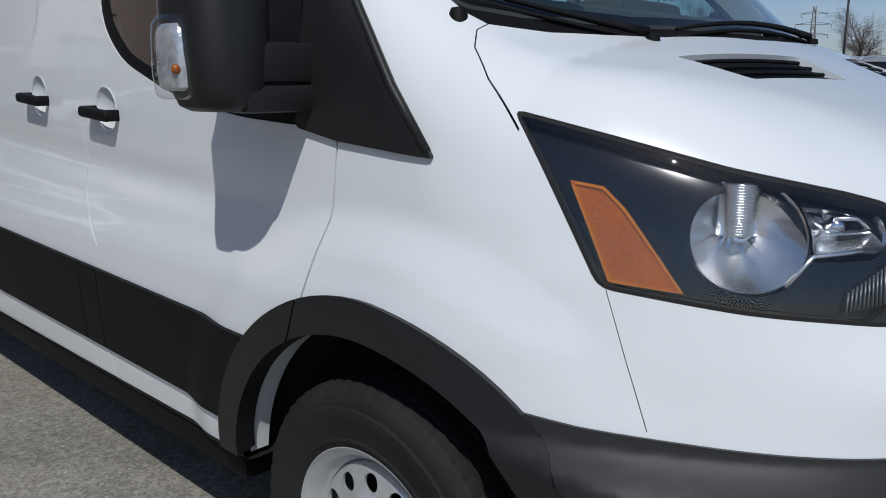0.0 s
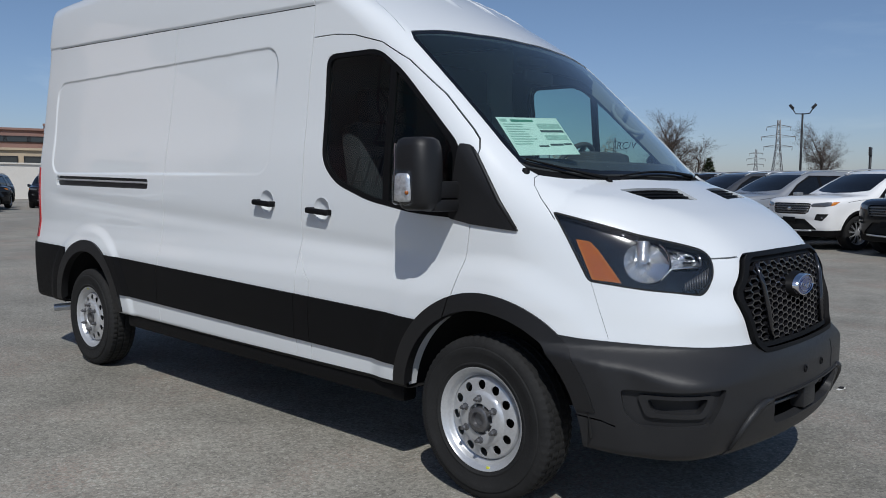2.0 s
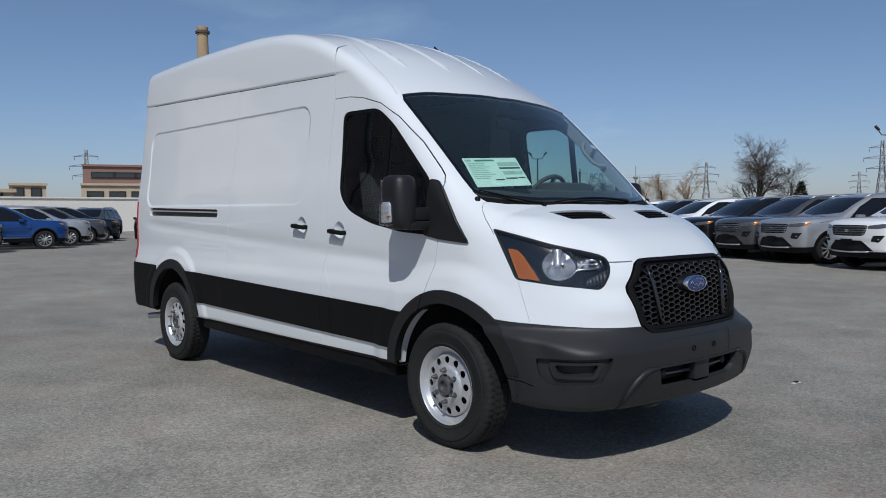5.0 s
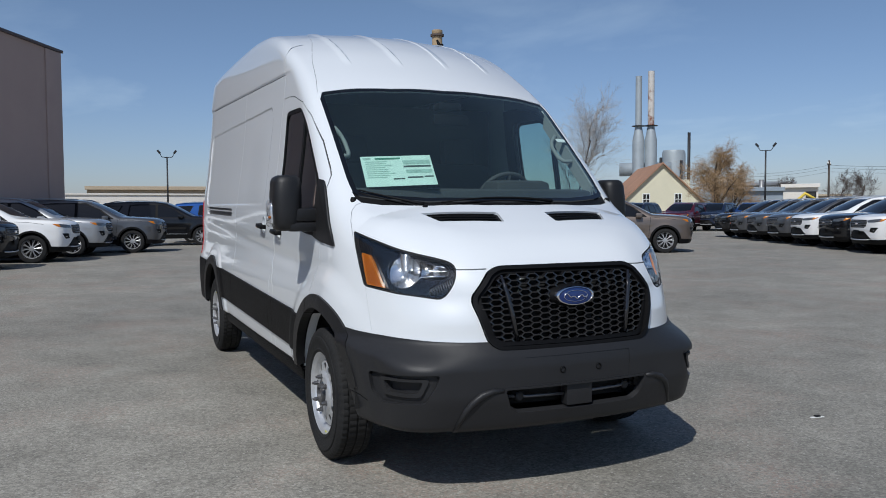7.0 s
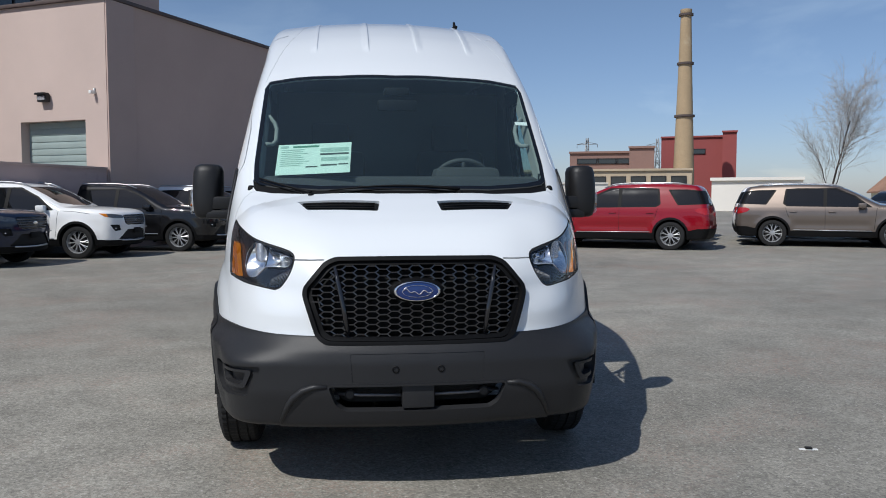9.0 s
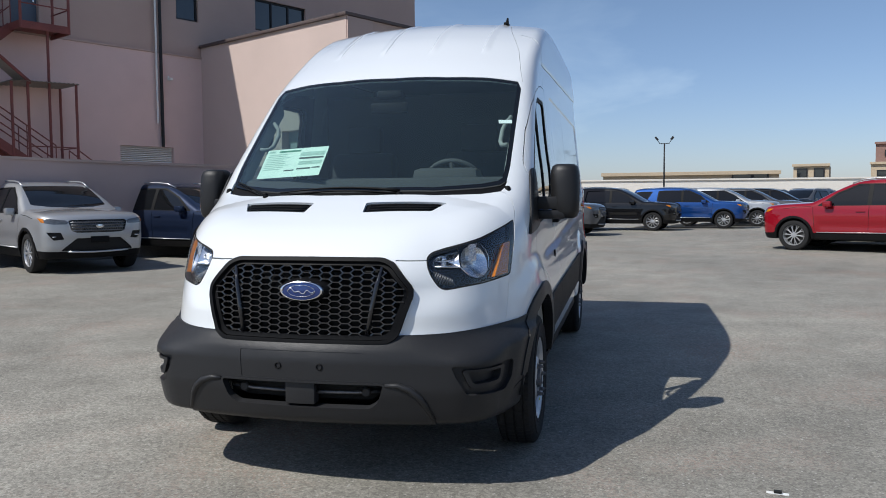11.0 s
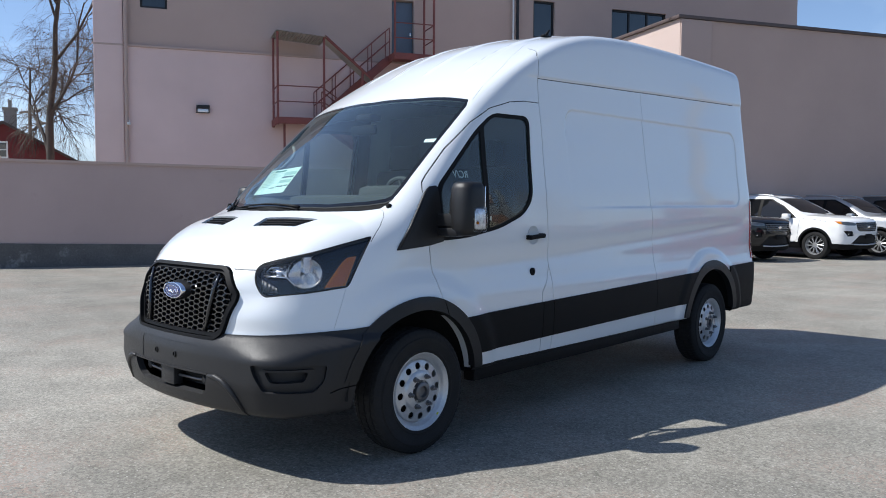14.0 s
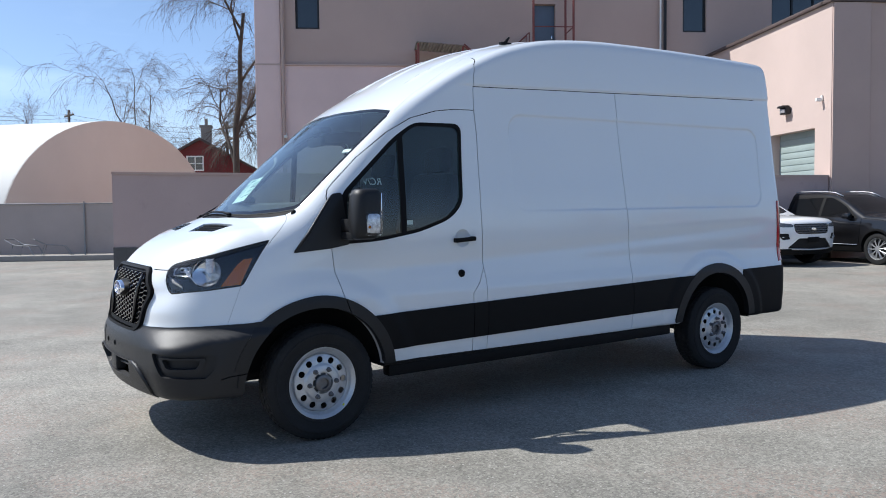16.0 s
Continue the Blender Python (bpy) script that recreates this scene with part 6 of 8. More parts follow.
# ---- the pink building and its walls ----
LOW_WALL = surface("low_wall_render", (0.46, 0.345, 0.315), 0.88, 0, 0, (70, 0.05), (0.35, 0.09), (45, 0.25), 0.05, ((0.36, 0.26, 0.25), 0.9, 0.64))
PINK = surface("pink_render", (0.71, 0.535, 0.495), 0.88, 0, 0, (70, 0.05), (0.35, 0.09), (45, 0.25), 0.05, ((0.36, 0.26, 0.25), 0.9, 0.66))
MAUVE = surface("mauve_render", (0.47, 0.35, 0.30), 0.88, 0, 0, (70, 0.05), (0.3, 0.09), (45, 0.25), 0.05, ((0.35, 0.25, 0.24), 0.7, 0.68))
# same render as the annex sides, its tone set for direct sun
ANNEX_SUNLIT = surface("annex_render_sunlit", (0.55, 0.435, 0.385), 0.88, 0, 0, (70, 0.05), (0.3, 0.09), (45, 0.25), 0.05)
PLINTH = surface("plinth_concrete", (0.11, 0.105, 0.10), 0.9, 0, 0, (30, 0.2), (1.3, 0.3), (40, 0.4), 0.05, ((0.28, 0.27, 0.26), 2.2, 0.62))
COPING = surface("coping_metal", (0.10, 0.075, 0.07), 0.6, 0.2, 0, (40, 0.1), (1, 0.15))
RED_STEEL = surface("red_oxide_steel", (0.20, 0.055, 0.045), 0.65, 0, 0, (40, 0.2), (2.0, 0.25), (60, 0.2), 0.1, ((0.09, 0.035, 0.025), 3.0, 0.62))
CORRUGATED = surface("corrugated_sheet", (0.34, 0.32, 0.28), 0.6, 0.4, 0, (40, 0.15), (2, 0.2))
DARK_GLASS = surface("window_glass", (0.012, 0.016, 0.02), 0.05, 0, 1.0, (3, 0.15), (1, 0.2), (2, 0.01), 0.02)
DARK_FRAME = surface("window_frame", (0.02, 0.02, 0.022), 0.5, 0.3)
SHUTTER = surface("shutter_paint", (0.33, 0.40, 0.385), 0.6, 0.1, 0, (60, 0.06), (1.5, 0.1))
DOOR_BLUE = surface("grey_blue_door", (0.10, 0.13, 0.17), 0.5, 0.1, 0, (40, 0.1), (1.5, 0.1))
WHITE_TRIM = surface("white_trim", (0.75, 0.75, 0.72), 0.6)


def holed_wall(axis, span, z_span, at, depth, holes):
    """A wall with rectangular openings. axis 'u': it runs along u at n = at, facing +n; axis 'n': along n at u = at, facing -u. depth: thickness behind the face."""
    bm = bmesh.new()
    us = sorted({span[0], span[1], *[h[0] for h in holes], *[h[1] for h in holes]})
    zs = sorted({z_span[0], z_span[1], *[h[2] for h in holes], *[h[3] for h in holes]})

    def pt(u, z, d):
        return bm.verts.new((u, at - d, z) if axis == "u" else (at + d, u, z))

    def solid(i, j):
        if not (0 <= i < len(us) - 1 and 0 <= j < len(zs) - 1):
            return False
        cu, cz = (us[i] + us[i + 1]) / 2, (zs[j] + zs[j + 1]) / 2
        return not any(h[0] < cu < h[1] and h[2] < cz < h[3] for h in holes)

    grid = {}

    def v(i, j, d):
        k = (i, j, d)
        if k not in grid:
            grid[k] = pt(us[i], zs[j], depth * d)
        return grid[k]

    for i in range(len(us) - 1):
        for j in range(len(zs) - 1):
            if not solid(i, j):
                continue
            for d in (0, 1):
                bm.faces.new((v(i, j, d), v(i + 1, j, d), v(i + 1, j + 1, d), v(i, j + 1, d)))
            for di, dj, e in ((-1, 0, ((0, 0), (0, 1))), (1, 0, ((1, 0), (1, 1))), (0, -1, ((0, 0), (1, 0))), (0, 1, ((0, 1), (1, 1)))):
                if not solid(i + di, j + dj):
                    (a, b), (c, d2) = e
                    bm.faces.new((v(i + a, j + b, 0), v(i + c, j + d2, 0), v(i + c, j + d2, 1), v(i + a, j + b, 1)))
    return bm


pink = thing("pink_building", "mauve-pink rendered industrial building with fire stairs", "building")
WINDOWS = [(-1.62, -0.80, 7.68, 9.5), (12.17, 13.05, 7.72, 9.1), (15.52, 17.98, 7.85, 9.05), (20.6, 23.2, 7.95, 9.1)]
DOORWAY = (6.68, 7.50, 6.52, 8.65)
LOUVRE = (9.95, 11.92, 2.62, 3.20)
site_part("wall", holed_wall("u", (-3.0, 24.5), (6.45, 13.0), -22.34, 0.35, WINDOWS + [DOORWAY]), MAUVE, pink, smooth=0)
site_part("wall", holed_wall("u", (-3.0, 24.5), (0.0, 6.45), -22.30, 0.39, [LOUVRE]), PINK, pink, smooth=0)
site_part("wall", boxes(((0.35, 17, 13.0), (-2.825, -31.2, 6.5))), PINK, pink, smooth=0)
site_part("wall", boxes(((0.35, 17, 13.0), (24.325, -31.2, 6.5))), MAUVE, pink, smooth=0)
site_part("roof", boxes(((27.6, 17.5, 0.3), (10.75, -31.0, 13.1))), COPING, pink, smooth=0)
site_part("belt_course", boxes(((27.6, 0.07, 0.07), (10.75, -22.285, 6.45), 0.02)), MAUVE, pink)
site_part("corner_strip", boxes(((0.86, 0.07, 13.0), (-2.57, -22.29, 6.5), 0.02)), PINK, pink)
site_part("downpipe", tube(bmesh.new(), [(-2.06, -22.22, 0.2), (-2.06, -22.22, 13)], 0.06, 10), MAUVE, pink)
site_part("downpipe", tube(bmesh.new(), [(11.46, -22.20, 3.2), (11.46, -22.20, 13)], 0.055, 10), DARK_FRAME, pink, "dark downpipe")
site_part("conduit", tube(bmesh.new(), [(11.30, -22.22, 4.0), (11.30, -22.22, 13)], 0.035, 8), WHITE_TRIM, pink, "pale conduit")
for w in WINDOWS:
    cu, cz, du, dz = (w[0] + w[1]) / 2, (w[2] + w[3]) / 2, w[1] - w[0], w[3] - w[2]
    win = site_part("window", boxes(((du, 0.06, 0.07), (cu, -22.46, w[2] + 0.035)), ((du, 0.06, 0.07), (cu, -22.46, w[3] - 0.035)), ((0.07, 0.06, dz), (w[0] + 0.035, -22.46, cz)), ((0.07, 0.06, dz), (w[1] - 0.035, -22.46, cz))), DARK_FRAME, pink, "dark framed window", smooth=0)
    n = 3 if du > 2 else 1
    for k in range(n):
        a, b = w[0] + du * k / n, w[0] + du * (k + 1) / n
        site_part("pane", boxes(((b - a - 0.06, 0.02, dz - 0.1), ((a + b) / 2, -22.48, cz))), DARK_GLASS, win, smooth=0)
        if k:
            site_part("mullion", boxes(((0.06, 0.07, dz), (a, -22.46, cz))), DARK_FRAME, win, smooth=0)
door = site_part("door", boxes(((0.80, 0.05, 2.1), (7.09, -22.52, 7.57), 0.01)), DOOR_BLUE, pink, "blue-grey steel door")
site_part("handle", boxes(((0.04, 0.08, 0.12), (7.38, -22.47, 7.5), 0.01)), CHROME, door)
louvre = site_part("louvre", boxes(((1.97, 0.03, 0.58), (10.935, -22.55, 2.91))), DARK_FRAME, pink, "pale slatted louvre", smooth=0)
for k in range(9):
    site_part("slat", boxes(((1.95, 0.07, 0.035), (10.935, -22.46, 2.66 + 0.063 * k), 0.004, (25, 0, 0))), WHITE_TRIM, louvre, smooth=0)

# wall lamp and camera
fix = site_part("wall_lamp", boxes(((0.42, 0.20, 0.10), (0.26, -22.18, 4.60), 0.02), ((0.42, 0.10, 0.20), (0.26, -22.24, 4.50), 0.02)), DARK_FRAME, pink, "dark wall lamp")
site_part("lens", boxes(((0.34, 0.03, 0.12), (0.26, -22.175, 4.48), 0.01)), SIGNAL, fix)
for u, z in ((-2.0, 3.97), (11.75, 5.55)):
    site_part("security_camera", boxes(((0.10, 0.22, 0.09), (u, -22.14, z), 0.02), ((0.05, 0.05, 0.14), (u, -22.24, z + 0.06), 0.01)), WHITE_TRIM, pink, "white security camera")

# annex with its dock door
annex = thing("pink_annex", "mauve-pink rendered annex with a dock door", "building")
DOCK = (-17.72, -15.32, 0.9, 3.56)
# sunlit dock face and shaded sides: light put into two tones of one render
site_part("wall", holed_wall("n", (-22.3, -14.55), (0, 6.8), 13.1, 0.4, [DOCK]), ANNEX_SUNLIT, annex, smooth=0)
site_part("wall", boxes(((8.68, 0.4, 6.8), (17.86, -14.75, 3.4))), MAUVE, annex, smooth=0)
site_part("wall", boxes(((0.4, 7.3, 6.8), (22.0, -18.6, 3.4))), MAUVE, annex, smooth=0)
site_part("roof", boxes(((9.0, 7.6, 0.2), (17.7, -18.5, 6.65))), COPING, annex, smooth=0)
site_part("coping", boxes(((9.3, 0.5, 0.10), (17.65, -14.72, 6.85), 0.02)), COPING, annex)
site_part("coping", boxes(((0.5, 7.5, 0.10), (13.25, -18.55, 6.85), 0.02)), COPING, annex)
site_part("pilaster", boxes(((1.05, 0.06, 6.79), (13.64, -14.53, 3.395), 0.015)), MAUVE, annex)
site_part("pilaster", boxes(((0.95, 0.06, 6.79), (21.72, -14.53, 3.395), 0.015)), MAUVE, annex)
shutter = site_part("dock_door", boxes(((0.04, 2.4, 2.66), (13.42, -16.52, 2.23))), SHUTTER, annex, "pale green roller shutter", smooth=0)
for k in range(14):
    site_part("slat", boxes(((0.025, 2.38, 0.17), (13.395, -16.52, 1.0 + 0.19 * k), 0.01)), SHUTTER, shutter, smooth=30)
lampd = site_part("wall_lamp", boxes(((0.16, 0.34, 0.22), (13.0, -16.72, 4.2), 0.02), ((0.20, 0.34, 0.06), (12.94, -16.72, 4.31), 0.01)), DARK_FRAME, annex, "dark dock lamp")
site_part("lens", boxes(((0.02, 0.26, 0.12), (12.91, -16.72, 4.19), 0.005)), SIGNAL, lampd)
site_part("security_camera", boxes(((0.18, 0.09, 0.09), (12.99, -14.95, 4.28), 0.02), ((0.05, 0.05, 0.12), (13.07, -14.95, 4.34), 0.01)), WHITE_TRIM, annex, "white security camera")

# low wall along the ramp: top falls gently from its free end
bm = bmesh.new()
tops = [(-5.5, 2.36, 0.56), (0.0, 2.28, 0.46), (6.0, 2.20, 0.38), (13.06, 2.17, 0.34)]
for (u0, z0, p0), (u1, z1, p1) in zip(tops, tops[1:]):
    q = [bm.verts.new(c) for c in ((u0, -14.58, 0), (u1, -14.58, 0), (u1, -14.58, z1), (u0, -14.58, z0), (u0, -14.86, 0), (u1, -14.86, 0), (u1, -14.86, z1), (u0, -14.86, z0))]
    for f in ((0, 1, 2, 3), (5, 4, 7, 6), (3, 2, 6, 7), (4, 0, 3, 7), (1, 5, 6, 2)):
        bm.faces.new([q[i] for i in f])
wall_low = site_part("wall_low", bm, LOW_WALL, smooth=0)
tagged(wall_low, "low mauve-pink rendered wall with dark base", "wall", kind="structure")
for (u0, z0, p0), (u1, z1, p1) in zip(tops, tops[1:]):
    bm = bmesh.new()
    q = [bm.verts.new(c) for c in ((u0, -14.535, 0), (u1, -14.535, 0), (u1, -14.535, p1), (u0, -14.535, p0), (u0, -14.58, 0), (u1, -14.58, 0), (u1, -14.58, p1), (u0, -14.58, p0))]
    for f in ((0, 1, 2, 3), (3, 2, 6, 7), (4, 0, 3, 7), (1, 5, 6, 2)):
        bm.faces.new([q[i] for i in f])
    site_part("plinth", bm, PLINTH, wall_low, "dark stained plinth", smooth=0)
    bm = bmesh.new()
    q = [bm.verts.new(c) for z in (0, 0.06) for c in ((u0, -14.54, z0 + z), (u1, -14.54, z1 + z), (u1, -14.90, z1 + z), (u0, -14.90, z0 + z))]
    for f in ((3, 2, 1, 0), (4, 5, 6, 7), (0, 1, 5, 4), (1, 2, 6, 5), (2, 3, 7, 6), (3, 0, 4, 7)):
        bm.faces.new([q[i] for i in f])
    site_part("coping", bm, MAUVE, wall_low, smooth=0)

# fire stairs
stairs = thing("fire_stairs", "red-oxide painted steel fire stairs with corrugated canopies", "stairs")


def stair_bar(name, pts, r, mat=RED_STEEL, label=""):
    return site_part(name, tube(bmesh.new(), pts, r, 6), mat, stairs, label)


def platform(u0, u1, z, n0=-22.3, n1=-21.0):
    site_part("platform", boxes(((u1 - u0, n1 - n0, 0.06), ((u0 + u1) / 2, (n0 + n1) / 2, z), 0.01), ((u1 - u0, 0.05, 0.22), ((u0 + u1) / 2, n1, z - 0.06), 0.01), ((0.05, n1 - n0, 0.22), (u0, (n0 + n1) / 2, z - 0.06), 0.01), ((0.05, n1 - n0, 0.22), (u1, (n0 + n1) / 2, z - 0.06), 0.01)), RED_STEEL, stairs)


def flight(u0, z0, u1, z1, n0, n1):
    n = max(2, round(abs(z1 - z0) / 0.185))
    for nn in (n0, n1):
        d = Vector((u1 - u0, 0, z1 - z0))
        site_part("stringer", boxes(((d.length, 0.045, 0.26), ((u0 + u1) / 2, nn, (z0 + z1) / 2 - 0.05), 0.005, (0, -math.degrees(math.atan2(z1 - z0, u1 - u0)), 0))), RED_STEEL, stairs)
        for hh in (0.55, 1.0):
            stair_bar("handrail", [(u0, nn, z0 + hh), (u1, nn, z1 + hh)], 0.02)
        for k in range(0, n + 1, 3):
            t = k / n
            stair_bar("baluster", [(u0 + (u1 - u0) * t, nn, z0 + (z1 - z0) * t), (u0 + (u1 - u0) * t, nn, z0 + (z1 - z0) * t + 1.0)], 0.016)
    for k in range(1, n):
        t = k / n
        site_part("tread", boxes(((0.24, n1 - n0, 0.035), (u0 + (u1 - u0) * t, (n0 + n1) / 2, z0 + (z1 - z0) * t), 0.004)), RED_STEEL, stairs)


def canopy(u0, u1, z0, z1, n0, n1):
    bm = bmesh.new()
    k = 30
    rows = []
    for i in range(k + 1):
        t = i / k
        w = 0.018 * (1 if i % 2 else -1)
        rows.append([bm.verts.new((u0 + (u1 - u0) * t, n, z0 + (z1 - z0) * t + w + d)) for d in (0, 0.008) for n in (n0, n1)])
    for a, b in zip(rows, rows[1:]):
        bm.faces.new((a[0], a[1], b[1], b[0]))
        bm.faces.new((a[2], b[2], b[3], a[3]))
    site_part("canopy", bm, CORRUGATED, stairs, "rusty corrugated canopy sheet", smooth=0)


platform(2.50, 4.05, 4.20)
platform(6.40, 7.82, 6.50)
platform(7.2, 8.0, 1.9)
flight(4.05, 4.20, 7.3, 2.0, -21.62, -21.02)
flight(3.9, 4.25, 6.42, 6.50, -22.25, -21.70)
flight(7.95, 1.9, 10.4, 0.1, -21.62, -21.02)
canopy(2.45, 4.1, 6.98, 6.86, -22.3, -20.9)
canopy(6.05, 8.02, 4.80, 4.86, -22.3, -20.9)
site_part("canopy", boxes(((3.32, 0.62, 0.05), (5.33, -21.30, 5.83), 0.01, (0, 39.6, 0))), CORRUGATED, stairs, "sloping pale canopy over the flight", smooth=0)
for hh in (-0.02, 0.03):
    stair_bar("canopy_edge", [(4.05, -20.97, 6.90 + hh), (6.62, -20.97, 4.78 + hh)], 0.03)
for u, n, z0, z1 in ((2.52, -21.0, 4.0, 6.95), (2.52, -22.1, 4.0, 6.95), (4.02, -21.0, 4.0, 6.88), (2.75, -21.2, 0.0, 4.2), (6.10, -21.0, 0.0, 4.78), (6.55, -21.0, 0.0, 4.80), (7.95, -21.0, 0.0, 4.84), (7.95, -22.1, 0.0, 4.84), (5.3, -21.0, 3.3, 5.9),
                     (6.42, -21.0, 6.4, 9.2), (7.80, -21.0, 6.4, 9.2), (7.2, -21.1, 0.0, 6.5), (7.80, -22.1, 6.4, 9.2)):
    stair_bar("post", [(u, n, z0), (u, n, z1)], 0.04)
for u0, u1, z in ((2.52, 4.02, 4.20), (6.42, 7.80, 6.50), (6.6, 7.95, 1.9)):
    for hh in (0.55, 1.05):
        stair_bar("guard_rail", [(u0, -21.0, z + hh), (u1, -21.0, z + hh)], 0.02)
for u, z in ((2.52, 4.2), (7.80, 6.5), (7.95, 1.9)):
    for hh in (0.55, 1.05):
        stair_bar("guard_rail", [(u, -21.0, z + hh), (u, -22.2, z + hh)], 0.02)

# ---- fence, tent, barn, trees: the corner behind the low wall ----
FENCE_CLOTH = surface("fence_cloth", (0.46, 0.385, 0.345), 0.9, 0, 0, (160, 0.15), (0.8, 0.1), (200, 0.2))
GALV = surface("galvanised", (0.30, 0.30, 0.30), 0.5, 0.6, 0, (60, 0.1), (2, 0.15))
CONCRETE = surface("concrete", (0.27, 0.26, 0.245), 0.9, 0, 0, (40, 0.12), (0.8, 0.15), (50, 0.3))
TENT_WHITE = surface("tent_fabric", (0.60, 0.60, 0.565), 0.7, 0, 0, (120, 0.04), (0.4, 0.06), (90, 0.1))
TENT_END = surface("tent_end_fabric", (0.49, 0.455, 0.42), 0.8, 0, 0, (120, 0.04), (0.4, 0.06), (90, 0.1))
BARK = surface("bark", (0.065, 0.052, 0.043), 0.9, 0, 0, (30, 0.25), (3, 0.25), (30, 0.6))
TWIG = surface("twig_bark", (0.10, 0.075, 0.062), 0.9, 0, 0, (30, 0.25), (2, 0.25))
TWIG_PALE = surface("pale_twigs", (0.42, 0.39, 0.35), 0.9, 0, 0, (30, 0.25), (2, 0.25))
TWIG_TAN = surface("willow_twigs", (0.36, 0.24, 0.13), 0.9, 0, 0, (30, 0.25), (2, 0.25))
BARN_RED = surface("barn_boards", (0.16, 0.026, 0.026), 0.8, 0, 0, (30, 0.15), (1.2, 0.2), (30, 0.3))
ROOF_DARK = surface("dark_shingles", (0.09, 0.07, 0.065), 0.9, 0, 0, (12, 0.25), (1, 0.2), (20, 0.5))
ROOF_TAN = surface("tan_shingles", (0.36, 0.20, 0.125), 0.9, 0, 0, (8, 0.25), (0.6, 0.2), (20, 0.5))
CREAM = surface("cream_siding", (0.66, 0.62, 0.46), 0.8, 0, 0, (20, 0.05), (0.8, 0.06))
BRICK_BROWN = surface("brown_brick", (0.24, 0.145, 0.12), 0.9, 0, 0, (9, 0.18), (0.15, 0.12), (10, 0.3))
BRICK_RED = surface("red_brick", (0.27, 0.065, 0.06), 0.9, 0, 0, (9, 0.15), (0.12, 0.14), (10, 0.3))
TAN_STONE = surface("tan_masonry", (0.46, 0.37, 0.26), 0.9, 0, 0, (7, 0.12), (0.2, 0.12), (10, 0.3))
CHIM_BRICK = surface("chimney_brick", (0.38, 0.28, 0.17), 0.9, 0, 0, (6, 0.15), (0.25, 0.12), (8, 0.3), 0.05, ((0.46, 0.37, 0.25), 0.3, 0.6))
PALE_WALL = surface("pale_wall", (0.74, 0.70, 0.63), 0.9, 0, 0, (10, 0.05), (0.15, 0.06))
MILL_GREY = surface("mill_sheet", (0.36, 0.40, 0.42), 0.6, 0.3, 0, (6, 0.08), (0.4, 0.12))
RUST = surface("rusted_stack", (0.55, 0.52, 0.48), 0.8, 0, 0, (2, 0.1), (0.6, 0.1), (10, 0.2), 0.05, ((0.20, 0.06, 0.03), 0.45, 0.52))
BLUE_SHED = surface("blue_grey_shed", (0.26, 0.31, 0.36), 0.7, 0.1)
YELLOW = surface("machine_yellow", (0.62, 0.45, 0.05), 0.6)
CONIFER = surface("conifer_needles", (0.055, 0.07, 0.03), 0.9, 0, 0, (5, 0.4), (1, 0.3))
CONE_ORANGE = surface("cone_orange", (0.65, 0.10, 0.03), 0.6)

fence = thing("mesh_fence", "low fence with faded pink privacy cloth on steel posts", "fence")
site_part("cloth", boxes(((20.0, 0.015, 1.62), (-15.6, -21.2, 0.90))), FENCE_CLOTH, fence, smooth=0)
for k in range(8):
    site_part("post", tube(bmesh.new(), [(-5.7 - 2.72 * k, -21.16, 0), (-5.7 - 2.72 * k, -21.16, 1.80)], 0.03, 8), GALV, fence)
site_part("rail", tube(bmesh.new(), [(-5.6, -21.17, 1.73), (-25.6, -21.17, 1.73)], 0.022, 8), GALV, fence)
kerb = site_part("kerb", boxes(((18, 0.25, 0.16), (-14.8, -19.0, 0.08), 0.02)), CONCRETE)
tagged(kerb, "pale concrete kerb", "kerb", kind="structure")
bm = boxes(((1.1, 0.5, 0.34), (-12.6, -20.2, 0.17), 0.03))
tagged(site_part("concrete_block", bm, CONCRETE), "grey concrete block lying before the fence", "block")
for u, turn in ((-9.9, 0.3), (-9.0, -0.5)):
    bm = bmesh.new()
    c, s = math.cos(turn), math.sin(turn)
    for d in (-0.22, 0.22):
        pts = [(-0.45, d, 0.025), (-0.30, d, 0.45), (0.25, d, 0.40), (0.50, d, 0.025)]
        tube(bm, [(u + x * c - y * s, -20.3 + x * s + y * c, z) for x, y, z in pts], 0.016, 6)
        tube(bm, [(u + x * c - y * s, -20.3 + x * s + y * c, z) for x, y, z in ((-0.30, d, 0.45), (-0.62, d, 0.62))], 0.016, 6)
    for x, z in ((-0.30, 0.45), (0.25, 0.40), (-0.62, 0.62)):
        tube(bm, [(u + x * c - y * s, -20.3 + x * s + y * c, z) for y in (-0.22, 0.22)], 0.016, 6)
    tagged(site_part("chair_frame", bm, GALV), "bare metal garden chair frame by the fence", "chair frame")

# vaulted fabric tent
tent = thing("vaulted_tent", "white vaulted fabric storage tent with pinkish end wall", "tent")
centre, axis = Vector((-5.6, -32.3, 0)), Vector((0.707, -0.707, 0))
across = Vector((0.707, 0.707, 0))


def vault(t, along):
    x, z = 7.7 * math.cos(t), 5.45 * math.sin(t) ** 0.9 if math.sin(t) > 0 else 0
    return centre + across * x + axis * along + Vector((0, 0, z))


